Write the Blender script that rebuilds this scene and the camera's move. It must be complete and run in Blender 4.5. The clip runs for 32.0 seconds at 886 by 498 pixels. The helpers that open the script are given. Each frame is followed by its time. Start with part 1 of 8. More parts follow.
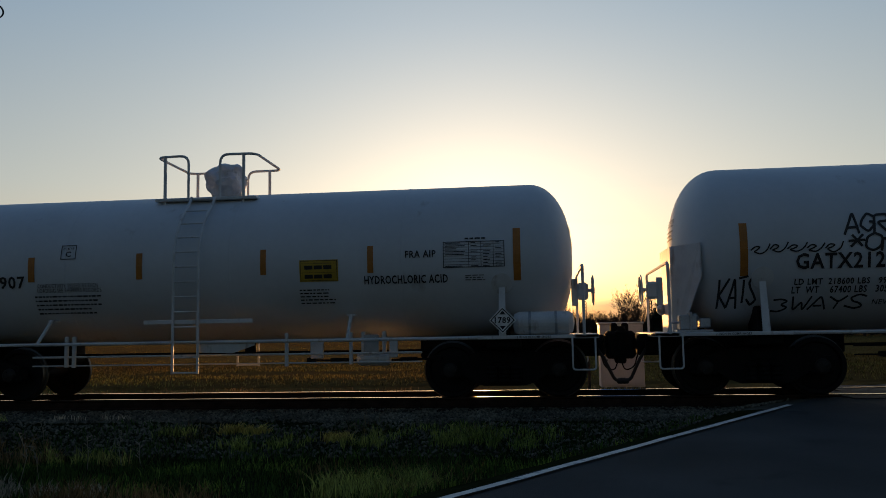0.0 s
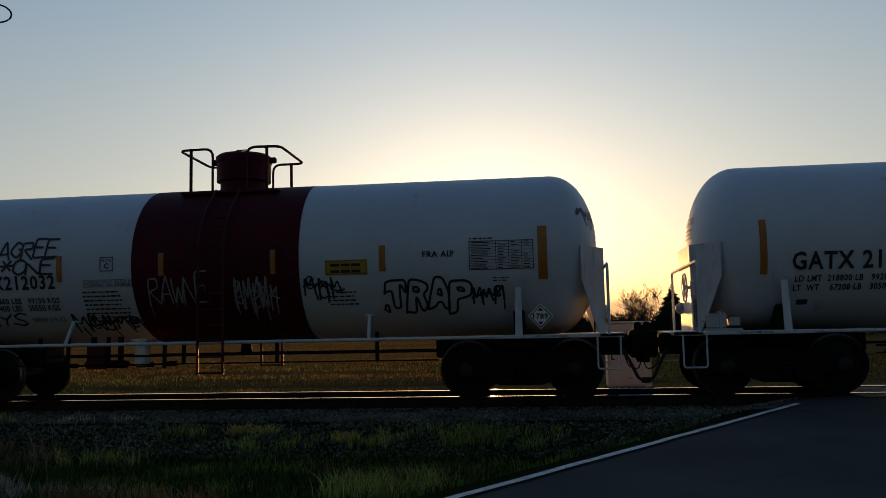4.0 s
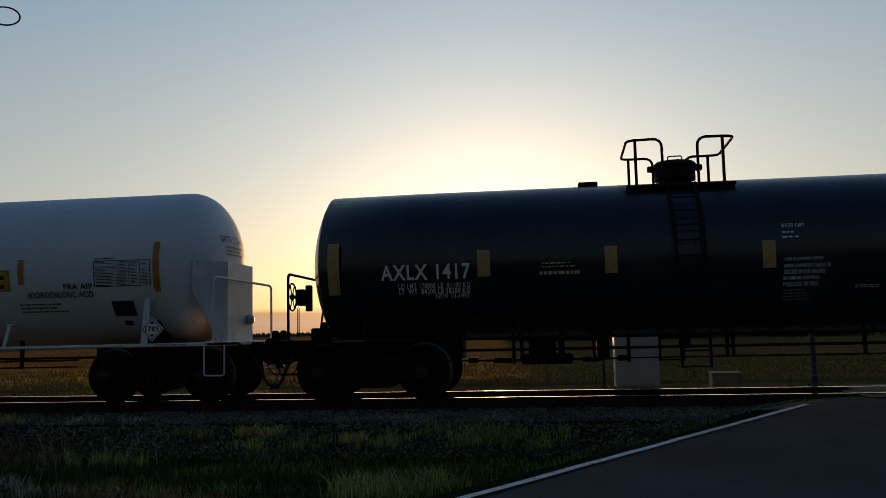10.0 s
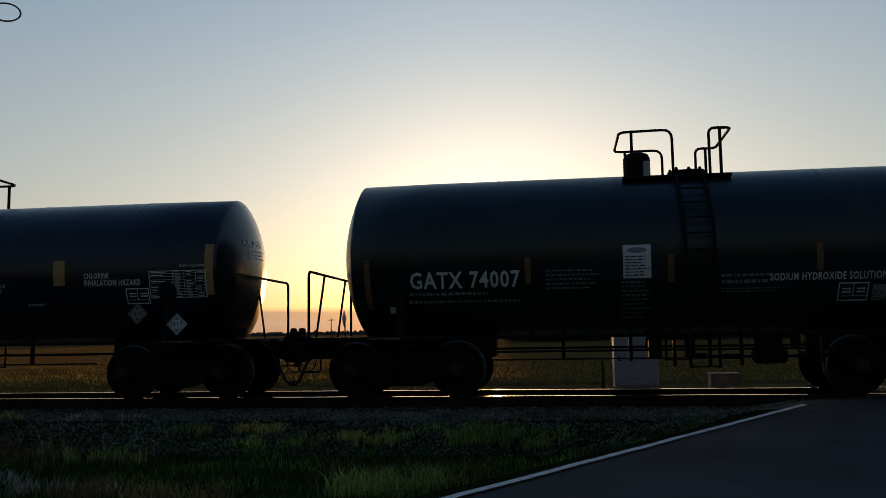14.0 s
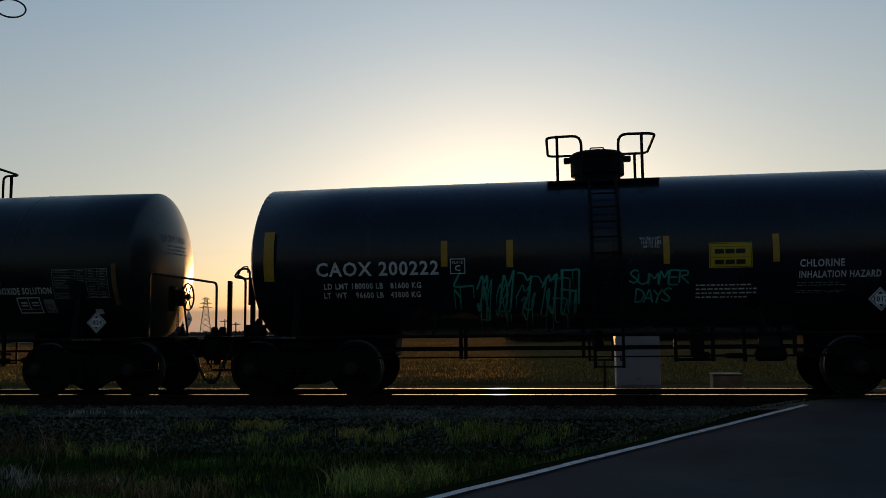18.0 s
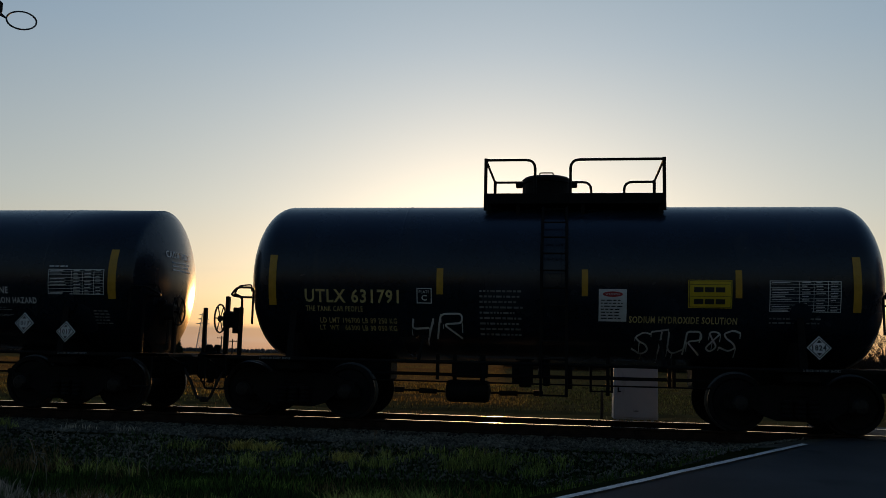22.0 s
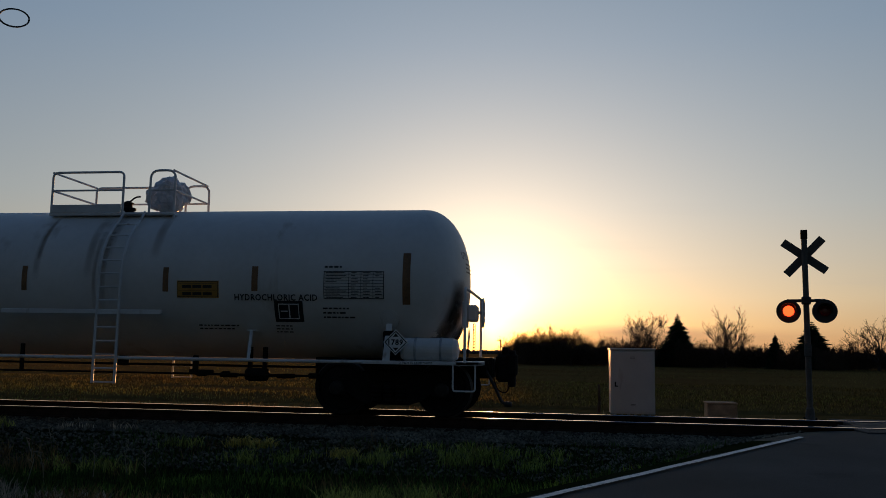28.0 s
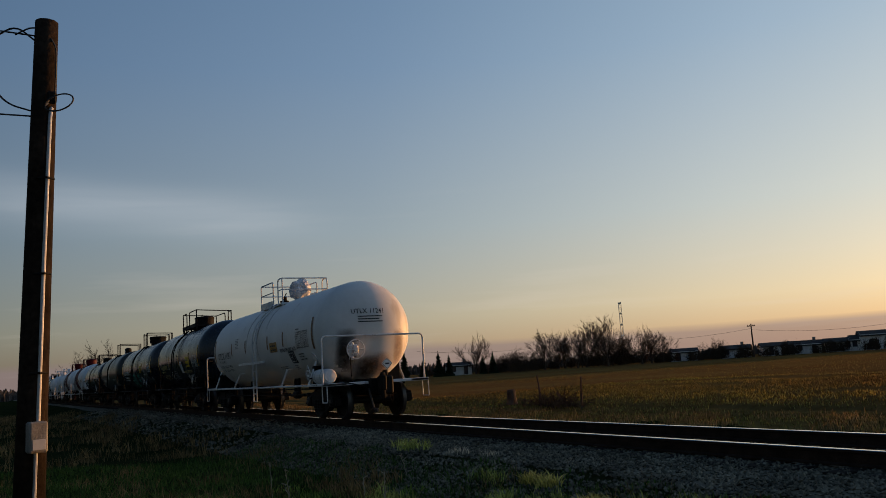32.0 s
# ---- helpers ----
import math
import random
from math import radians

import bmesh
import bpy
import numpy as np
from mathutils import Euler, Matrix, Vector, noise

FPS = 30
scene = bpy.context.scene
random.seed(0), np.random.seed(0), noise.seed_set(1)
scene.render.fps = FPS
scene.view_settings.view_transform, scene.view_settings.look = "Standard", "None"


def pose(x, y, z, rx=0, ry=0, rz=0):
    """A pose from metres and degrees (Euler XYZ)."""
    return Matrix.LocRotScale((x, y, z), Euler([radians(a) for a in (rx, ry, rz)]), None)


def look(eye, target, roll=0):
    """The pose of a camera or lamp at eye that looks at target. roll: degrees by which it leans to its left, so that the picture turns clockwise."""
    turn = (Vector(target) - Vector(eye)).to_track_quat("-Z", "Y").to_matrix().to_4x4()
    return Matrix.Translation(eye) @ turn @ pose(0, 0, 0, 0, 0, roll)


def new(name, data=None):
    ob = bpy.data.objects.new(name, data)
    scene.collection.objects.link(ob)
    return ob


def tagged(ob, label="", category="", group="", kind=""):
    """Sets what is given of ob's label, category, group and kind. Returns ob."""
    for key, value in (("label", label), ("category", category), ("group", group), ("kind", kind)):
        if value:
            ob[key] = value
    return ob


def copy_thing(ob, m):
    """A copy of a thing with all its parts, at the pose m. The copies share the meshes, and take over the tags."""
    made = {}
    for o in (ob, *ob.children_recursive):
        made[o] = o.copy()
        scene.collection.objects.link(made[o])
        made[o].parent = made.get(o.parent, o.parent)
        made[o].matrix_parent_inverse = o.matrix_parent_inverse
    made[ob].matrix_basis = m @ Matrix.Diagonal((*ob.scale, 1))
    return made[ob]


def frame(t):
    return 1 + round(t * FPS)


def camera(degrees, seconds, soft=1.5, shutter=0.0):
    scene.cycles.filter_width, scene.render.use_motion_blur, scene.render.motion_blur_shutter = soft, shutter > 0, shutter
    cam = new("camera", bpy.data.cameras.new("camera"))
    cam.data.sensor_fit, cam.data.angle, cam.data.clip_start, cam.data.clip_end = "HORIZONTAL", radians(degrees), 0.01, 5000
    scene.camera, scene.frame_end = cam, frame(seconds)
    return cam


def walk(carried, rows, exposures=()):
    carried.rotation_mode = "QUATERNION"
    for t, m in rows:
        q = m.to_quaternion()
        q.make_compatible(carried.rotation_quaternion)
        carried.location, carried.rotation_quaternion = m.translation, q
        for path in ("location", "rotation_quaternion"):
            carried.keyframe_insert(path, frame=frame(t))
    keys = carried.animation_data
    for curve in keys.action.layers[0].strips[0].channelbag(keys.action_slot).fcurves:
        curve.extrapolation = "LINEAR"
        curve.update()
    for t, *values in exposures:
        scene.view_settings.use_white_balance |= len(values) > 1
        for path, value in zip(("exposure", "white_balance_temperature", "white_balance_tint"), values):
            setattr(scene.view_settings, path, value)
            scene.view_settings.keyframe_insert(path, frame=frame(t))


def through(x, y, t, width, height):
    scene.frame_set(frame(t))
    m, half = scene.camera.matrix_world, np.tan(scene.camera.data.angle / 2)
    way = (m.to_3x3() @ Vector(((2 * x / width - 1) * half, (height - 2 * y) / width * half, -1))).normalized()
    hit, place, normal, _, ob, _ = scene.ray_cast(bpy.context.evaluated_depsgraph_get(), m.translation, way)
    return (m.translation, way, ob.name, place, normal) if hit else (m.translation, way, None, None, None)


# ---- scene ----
def aim(x, y, z, yaw, pitch, roll):
    return pose(x, y, z, 0, 0, yaw) @ pose(0, 0, 0, 90 + pitch) @ pose(0, 0, 0, 0, 0, -roll)


cam = camera(55.35, 32.0, soft=0.65)
PATH = [
    (0.0, -0.000, -15.087, 1.115, 6.92, 5.52, 1.00),
    (0.5, 0.000, -15.084, 1.115, 7.10, 5.45, 1.01),
    (1.0, -0.000, -15.084, 1.115, 7.14, 5.47, 1.05),
    (1.5, -0.001, -15.085, 1.115, 7.16, 5.53, 1.03),
    (2.0, -0.001, -15.084, 1.115, 7.21, 5.49, 1.13),
    (2.5, -0.002, -15.087, 1.115, 7.25, 5.49, 1.07),
    (3.0, -0.003, -15.086, 1.115, 7.32, 5.42, 1.12),
    (3.5, -0.006, -15.096, 1.115, 7.30, 5.47, 1.17),
    (5.5, -0.006, -15.099, 1.115, 7.62, 5.55, 1.26),
    (6.0, -0.010, -15.098, 1.116, 7.69, 5.56, 1.33),
    (6.5, -0.018, -15.097, 1.117, 7.67, 5.58, 1.32),
    (7.0, -0.027, -15.104, 1.119, 7.64, 5.62, 1.34),
    (7.5, -0.033, -15.116, 1.119, 7.75, 5.57, 1.37),
    (8.0, -0.038, -15.101, 1.118, 7.59, 5.62, 1.40),
    (8.5, -0.032, -15.097, 1.116, 7.71, 5.62, 1.44),
    (9.0, -0.025, -15.093, 1.115, 7.77, 5.60, 1.50),
    (9.5, -0.019, -15.090, 1.113, 7.83, 5.58, 1.46),
    (10.0, -0.014, -15.093, 1.112, 7.80, 5.59, 1.27),
    (10.5, -0.012, -15.099, 1.109, 7.80, 5.58, 1.20),
    (11.0, -0.009, -15.104, 1.107, 7.76, 5.56, 1.14),
    (11.5, -0.003, -15.103, 1.105, 7.83, 5.56, 1.23),
    (12.0, 0.002, -15.101, 1.104, 7.91, 5.55, 1.20),
    (12.5, 0.007, -15.107, 1.101, 7.87, 5.58, 1.07),
    (13.0, 0.009, -15.110, 1.096, 7.84, 5.61, 1.02),
    (13.5, 0.010, -15.109, 1.093, 7.82, 5.60, 0.97),
    (14.0, 0.014, -15.107, 1.090, 7.86, 5.59, 0.94),
    (14.5, 0.016, -15.106, 1.085, 7.93, 5.63, 0.98),
    (16.5, 0.019, -15.106, 1.080, 8.05, 5.65, 0.75),
    (17.0, 0.020, -15.114, 1.075, 8.05, 5.66, 0.70),
    (17.5, 0.023, -15.115, 1.071, 8.08, 5.63, 0.71),
    (18.0, 0.025, -15.124, 1.067, 8.06, 5.58, 0.61),
    (18.5, 0.030, -15.127, 1.064, 8.11, 5.65, 0.44),
    (19.0, 0.037, -15.121, 1.067, 8.53, 5.79, 0.10),
    (19.5, 0.043, -15.106, 1.071, 8.55, 5.94, -0.46),
    (20.0, 0.042, -15.101, 1.075, 8.61, 5.99, -0.97),
    (20.5, 0.038, -15.101, 1.080, 8.62, 6.17, -1.32),
    (21.0, 0.027, -15.102, 1.084, 8.56, 6.52, -1.43),
    (21.5, 0.011, -15.084, 1.090, 8.61, 6.90, -1.44),
    (22.0, 0.001, -15.086, 1.093, 8.07, 7.19, -1.32),
    (22.5, -0.007, -15.098, 1.094, 8.08, 7.37, -1.28),
    (23.0, -0.013, -15.104, 1.098, 8.10, 7.36, -1.38),
    (23.5, -0.025, -15.101, 1.096, 8.12, 7.33, -1.57),
    (24.0, -0.028, -15.104, 1.095, 7.88, 7.19, -1.73),
    (24.5, -0.029, -15.103, 1.093, 8.03, 7.17, -1.68),
    (25.0, -0.028, -15.106, 1.093, 8.02, 7.19, -1.73),
    (25.5, -0.016, -15.102, 1.093, 7.98, 7.11, -1.52),
    (26.0, -0.008, -15.096, 1.091, 8.18, 7.08, -1.24),
    (26.5, 0.002, -15.085, 1.089, 8.23, 7.05, -1.22),
    (28.5, 0.009, -15.067, 1.088, 7.68, 6.76, -0.88),
    (29.0, 0.105, -14.945, 1.088, 7.54, 6.35, -0.86),
    (29.5, 0.291, -14.724, 1.091, 7.31, 6.06, -0.56),
    (30.0, 0.679, -14.174, 1.096, 13.09, 6.27, 0.20),
    (30.5, 1.348, -13.172, 1.086, 28.37, 6.98, 1.20),
    (31.0, 2.208, -11.904, 1.085, 39.01, 7.66, -0.15),
    (31.5, 3.199, -10.497, 1.088, 50.33, 7.77, -0.01),
    (32.0, 4.262, -8.764, 1.100, 61.85, 8.12, 3.65),
]
walk(cam, [(t, aim(*row)) for t, *row in PATH],
     exposures=[(0.0, 0.0, 6500, 10), (26.5, 0.0, 6500, 10), (28.5, -0.55, 6100, 14), (30.0, -0.6, 6100, 14), (30.5, -0.75, 6100, 14), (31.0, -0.3, 6250, 13), (31.5, 0.0, 6450, 11), (32.0, 0.35, 6600, 11)])

# ---- light ----
SUN_AZ, SUN_EL = -4.4, 1.15          # degrees from +y towards +x, and above the horizon
world = bpy.data.worlds.new("evening_sky")
scene.world = world
world.use_nodes = True


def sky():
    nt = world.node_tree
    n, l = nt.nodes, nt.links
    n.clear()

    def math_node(op, a, b=None, c=None, clamp=False):
        m = n.new("ShaderNodeMath")
        m.operation, m.use_clamp = op, clamp
        for i, v in enumerate((a, b, c)):
            if v is None:
                continue
            if isinstance(v, (int, float)):
                m.inputs[i].default_value = v
            else:
                l.new(v, m.inputs[i])
        return m.outputs[0]

    def ramp(fac, *stops):
        r = n.new("ShaderNodeValToRGB")
        el = r.color_ramp.elements
        while len(el) > 1:
            el.remove(el[-1])
        for i, (p, c) in enumerate(stops):
            e = el[0] if i == 0 else el.new(p)
            e.position, e.color = p, (*c, 1)
        l.new(fac, r.inputs[0])
        return r.outputs[0]

    def mix(kind, fac, a, b):
        m = n.new("ShaderNodeMix")
        m.data_type, m.blend_type, m.clamp_result = "RGBA", kind, False
        for sock, v in ((m.inputs[0], fac), (m.inputs[6], a), (m.inputs[7], b)):
            if isinstance(v, tuple):
                sock.default_value = (*v, 1)
            elif isinstance(v, (int, float)):
                sock.default_value = v
            else:
                l.new(v, sock)
        return m.outputs[2]

    tc = n.new("ShaderNodeTexCoord")
    norm = n.new("ShaderNodeVectorMath")
    norm.operation = "NORMALIZE"
    l.new(tc.outputs["Generated"], norm.inputs[0])
    sep = n.new("ShaderNodeSeparateXYZ")
    l.new(norm.outputs[0], sep.inputs[0])
    dot = n.new("ShaderNodeVectorMath")
    dot.operation = "DOT_PRODUCT"
    l.new(norm.outputs[0], dot.inputs[0])
    a, e = radians(SUN_AZ), radians(SUN_EL)
    dot.inputs[1].default_value = (math.sin(a) * math.cos(e), math.cos(a) * math.cos(e), math.sin(e))
    ang = math_node("ARCCOSINE", math_node("MINIMUM", dot.outputs["Value"], 0.999999))       # radians from the sun
    elev = math_node("ARCSINE", sep.outputs[2])
    az = math_node("ARCTAN2", sep.outputs[0], sep.outputs[1])
    base = n.new("ShaderNodeTexSky")
    base.sky_type, base.sun_disc = "NISHITA", False
    base.sun_elevation, base.sun_rotation = radians(3.0), radians(SUN_AZ)
    base.air_density, base.dust_density, base.ozone_density = 1.0, 1.2, 2.0
    nish = mix("MULTIPLY", 1.0, base.outputs[0], (SKY_GAIN,) * 3)
    # hazy evening air: pale veil that thickens towards the horizon
    veil = ramp(math_node("MULTIPLY", elev, 1 / radians(60), clamp=True),
                (0.0, (0.34, 0.21, 0.13)), (0.06, (0.45, 0.36, 0.24)), (0.16, (0.335, 0.35, 0.32)), (0.34, (0.20, 0.275, 0.335)), (0.62, (0.105, 0.195, 0.28)), (1.0, (0.07, 0.14, 0.25)))
    turn = math_node("MULTIPLY", ang, 1 / math.pi, clamp=True)
    side = ramp(turn, (0.0, (1.19, 1.2, 1.19)), (0.16, (1.0, 1.0, 1.01)), (0.22, (0.90, 0.92, 0.98)), (0.35, (0.52, 0.595, 0.745)), (0.5, (0.27, 0.355, 0.51)), (0.66, (0.215, 0.235, 0.295)), (1.0, (0.175, 0.18, 0.22)))
    # unseen dark band low opposite the sun, added to shade the tanks' lower flanks
    low = math_node("MULTIPLY", math_node("SUBTRACT", radians(26.0), elev), 1 / radians(20.0), clamp=True)
    back = math_node("MULTIPLY", math_node("SUBTRACT", turn, 0.45), 1 / 0.25, clamp=True)
    side = mix("MULTIPLY", math_node("MULTIPLY", low, back), side, (0.33, 0.31, 0.30))
    colour = mix("ADD", 1.0, nish, mix("MULTIPLY", 1.0, veil, side))
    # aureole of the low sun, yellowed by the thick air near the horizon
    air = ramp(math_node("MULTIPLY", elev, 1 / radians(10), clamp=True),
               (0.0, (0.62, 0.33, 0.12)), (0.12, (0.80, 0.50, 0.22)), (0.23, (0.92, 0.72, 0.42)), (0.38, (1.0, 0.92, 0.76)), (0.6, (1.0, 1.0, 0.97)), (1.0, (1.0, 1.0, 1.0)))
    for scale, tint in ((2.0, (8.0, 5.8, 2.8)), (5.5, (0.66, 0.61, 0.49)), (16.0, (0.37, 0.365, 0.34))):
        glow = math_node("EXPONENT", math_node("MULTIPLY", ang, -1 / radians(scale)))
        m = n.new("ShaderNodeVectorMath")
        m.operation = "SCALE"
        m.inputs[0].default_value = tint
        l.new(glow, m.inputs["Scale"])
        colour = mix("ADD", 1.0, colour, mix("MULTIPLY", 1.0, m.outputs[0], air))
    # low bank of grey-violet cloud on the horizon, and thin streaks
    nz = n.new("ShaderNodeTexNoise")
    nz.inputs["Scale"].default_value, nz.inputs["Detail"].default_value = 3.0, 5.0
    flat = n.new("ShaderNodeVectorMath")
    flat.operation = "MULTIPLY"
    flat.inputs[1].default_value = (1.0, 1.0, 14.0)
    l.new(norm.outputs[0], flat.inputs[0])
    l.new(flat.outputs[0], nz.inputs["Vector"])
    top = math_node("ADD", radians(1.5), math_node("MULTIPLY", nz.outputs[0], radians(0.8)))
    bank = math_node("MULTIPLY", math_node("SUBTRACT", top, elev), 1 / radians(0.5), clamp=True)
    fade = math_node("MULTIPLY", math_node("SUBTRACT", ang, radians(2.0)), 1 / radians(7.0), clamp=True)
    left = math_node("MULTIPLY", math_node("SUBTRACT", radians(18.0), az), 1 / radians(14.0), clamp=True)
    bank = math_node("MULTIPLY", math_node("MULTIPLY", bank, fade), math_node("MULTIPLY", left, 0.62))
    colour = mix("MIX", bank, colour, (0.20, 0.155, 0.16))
    streak = math_node("MULTIPLY", math_node("SUBTRACT", nz.outputs[0], 0.56), 4.0, clamp=True)
    band = math_node("MULTIPLY", math_node("SUBTRACT", radians(13.0), elev), 1 / radians(10.0), clamp=True)
    streak = math_node("MULTIPLY", math_node("MULTIPLY", streak, band), 0.22)
    colour = mix("MIX", streak, colour, (0.62, 0.56, 0.50))
    # one soft pale streak of cirrus low in the south
    da = math_node("MULTIPLY", math_node("SUBTRACT", az, radians(-82.0)), 1 / radians(11.0))
    de = math_node("MULTIPLY", math_node("SUBTRACT", elev, math_node("ADD", radians(11.3), math_node("MULTIPLY", da, radians(-0.9)))), 1 / radians(1.5))
    puff = math_node("EXPONENT", math_node("MULTIPLY", math_node("ADD", math_node("POWER", math_node("ABSOLUTE", da), 4.0), math_node("MULTIPLY", de, de)), -1.0))
    puff = math_node("MULTIPLY", puff, math_node("ADD", 0.10, math_node("MULTIPLY", nz.outputs[0], 0.35)))
    colour = mix("MIX", puff, colour, (0.42, 0.46, 0.50))
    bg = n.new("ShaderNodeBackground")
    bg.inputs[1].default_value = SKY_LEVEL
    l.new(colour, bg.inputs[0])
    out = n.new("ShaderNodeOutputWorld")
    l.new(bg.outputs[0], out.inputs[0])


SKY_GAIN, SKY_LEVEL = 0.05, 1.0
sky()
sun = new("sun", bpy.data.lights.new("sun", "SUN"))
sun.data.energy, sun.data.angle, sun.data.color = 3.4, radians(0.6), (1.0, 0.46, 0.14)
sa, se = radians(SUN_AZ), radians(SUN_EL)
sun.matrix_world = look((0, 0, 60), (-200 * math.sin(sa) * math.cos(se), -200 * math.cos(sa) * math.cos(se), 60 - 200 * math.sin(se)))

# ---- materials ----
def material(name, colour, rough=0.6, metal=0.0, vary=0.25, scale=3.0, grain=40.0, bump=0.0, other=None, spots=None, coat=0.0, spec=0.5, through=0.0, fuzz=None, island=0.0):
    """Paint or surface with a large and a fine variation; other: a second colour in patches; spots: (colour, amount) of dirt."""
    m = bpy.data.materials.new(name)
    m.use_nodes = True
    nt = m.node_tree
    n, l = nt.nodes, nt.links
    b = n["Principled BSDF"]
    tc = n.new("ShaderNodeTexCoord")
    big, fine = n.new("ShaderNodeTexNoise"), n.new("ShaderNodeTexNoise")
    big.inputs["Scale"].default_value, big.inputs["Detail"].default_value = scale, 6
    fine.inputs["Scale"].default_value, fine.inputs["Detail"].default_value = grain, 3
    for t in (big, fine):
        l.new(tc.outputs["Object"], t.inputs["Vector"])
    dark = tuple(c * (1 - vary) for c in colour)
    light = tuple(min(1, c * (1 + vary)) for c in colour)
    r = n.new("ShaderNodeValToRGB")
    e = r.color_ramp.elements
    e[0].position, e[0].color, e[1].position, e[1].color = 0.3, (*dark, 1), 0.7, (*(other or light), 1)
    l.new(big.outputs[0], r.inputs[0])
    mx = n.new("ShaderNodeMix")
    mx.data_type, mx.blend_type = "RGBA", "OVERLAY"
    mx.inputs[0].default_value = min(1, vary * 1.6)
    l.new(r.outputs[0], mx.inputs[6])
    l.new(fine.outputs[0], mx.inputs[7])
    col = mx.outputs[2]
    if spots:
        st = n.new("ShaderNodeTexNoise")
        st.inputs["Scale"].default_value, st.inputs["Detail"].default_value = scale * 2.3, 8
        mp = n.new("ShaderNodeMapping")
        mp.inputs["Scale"].default_value = (1.0, 1.0, 0.25)
        l.new(tc.outputs["Object"], mp.inputs[0])
        l.new(mp.outputs[0], st.inputs["Vector"])
        sr = n.new("ShaderNodeValToRGB")
        sr.color_ramp.elements[0].position, sr.color_ramp.elements[1].position = 0.72 - spots[1], 0.85 - spots[1] * 0.5
        l.new(st.outputs[0], sr.inputs[0])
        m2 = n.new("ShaderNodeMix")
        m2.data_type = "RGBA"
        m2.inputs[7].default_value = (*spots[0], 1)
        l.new(sr.outputs[0], m2.inputs[0])
        l.new(col, m2.inputs[6])
        col = m2.outputs[2]
    if island:
        geo, mr, mi = n.new("ShaderNodeNewGeometry"), n.new("ShaderNodeMapRange"), n.new("ShaderNodeMix")
        mr.inputs["To Min"].default_value, mr.inputs["To Max"].default_value = 1 - island, 1 + island
        mi.data_type, mi.blend_type, mi.clamp_result = "RGBA", "MULTIPLY", False
        mi.inputs[0].default_value = 1.0
        l.new(geo.outputs["Random Per Island"], mr.inputs[0])
        l.new(col, mi.inputs[6]), l.new(mr.outputs[0], mi.inputs[7])
        col = mi.outputs[2]
    l.new(col, b.inputs["Base Color"])
    rr = n.new("ShaderNodeMapRange")
    rr.inputs["To Min"].default_value, rr.inputs["To Max"].default_value = max(0.02, rough - 0.12), min(1, rough + 0.12)
    l.new(big.outputs[0], rr.inputs[0])
    l.new(rr.outputs[0], b.inputs["Roughness"])
    b.inputs["Metallic"].default_value = metal
    b.inputs["Coat Weight"].default_value = coat
    b.inputs["Specular IOR Level"].default_value = spec
    if fuzz:
        b.inputs["Sheen Weight"].default_value, b.inputs["Sheen Roughness"].default_value = fuzz[0], 0.45
        b.inputs["Sheen Tint"].default_value = (*fuzz[1], 1)
    if through:
        tl, mx2 = n.new("ShaderNodeBsdfTranslucent"), n.new("ShaderNodeMixShader")
        l.new(col, tl.inputs[0])
        mx2.inputs[0].default_value = through
        l.new(b.outputs[0], mx2.inputs[1]), l.new(tl.outputs[0], mx2.inputs[2])
        l.new(mx2.outputs[0], n["Material Output"].inputs[0])
    if bump:
        bp = n.new("ShaderNodeBump")
        bp.inputs["Strength"].default_value, bp.inputs["Distance"].default_value = min(1, bump), 0.02
        l.new(fine.outputs[0], bp.inputs["Height"])
        l.new(bp.outputs[0], b.inputs["Normal"])
    return m


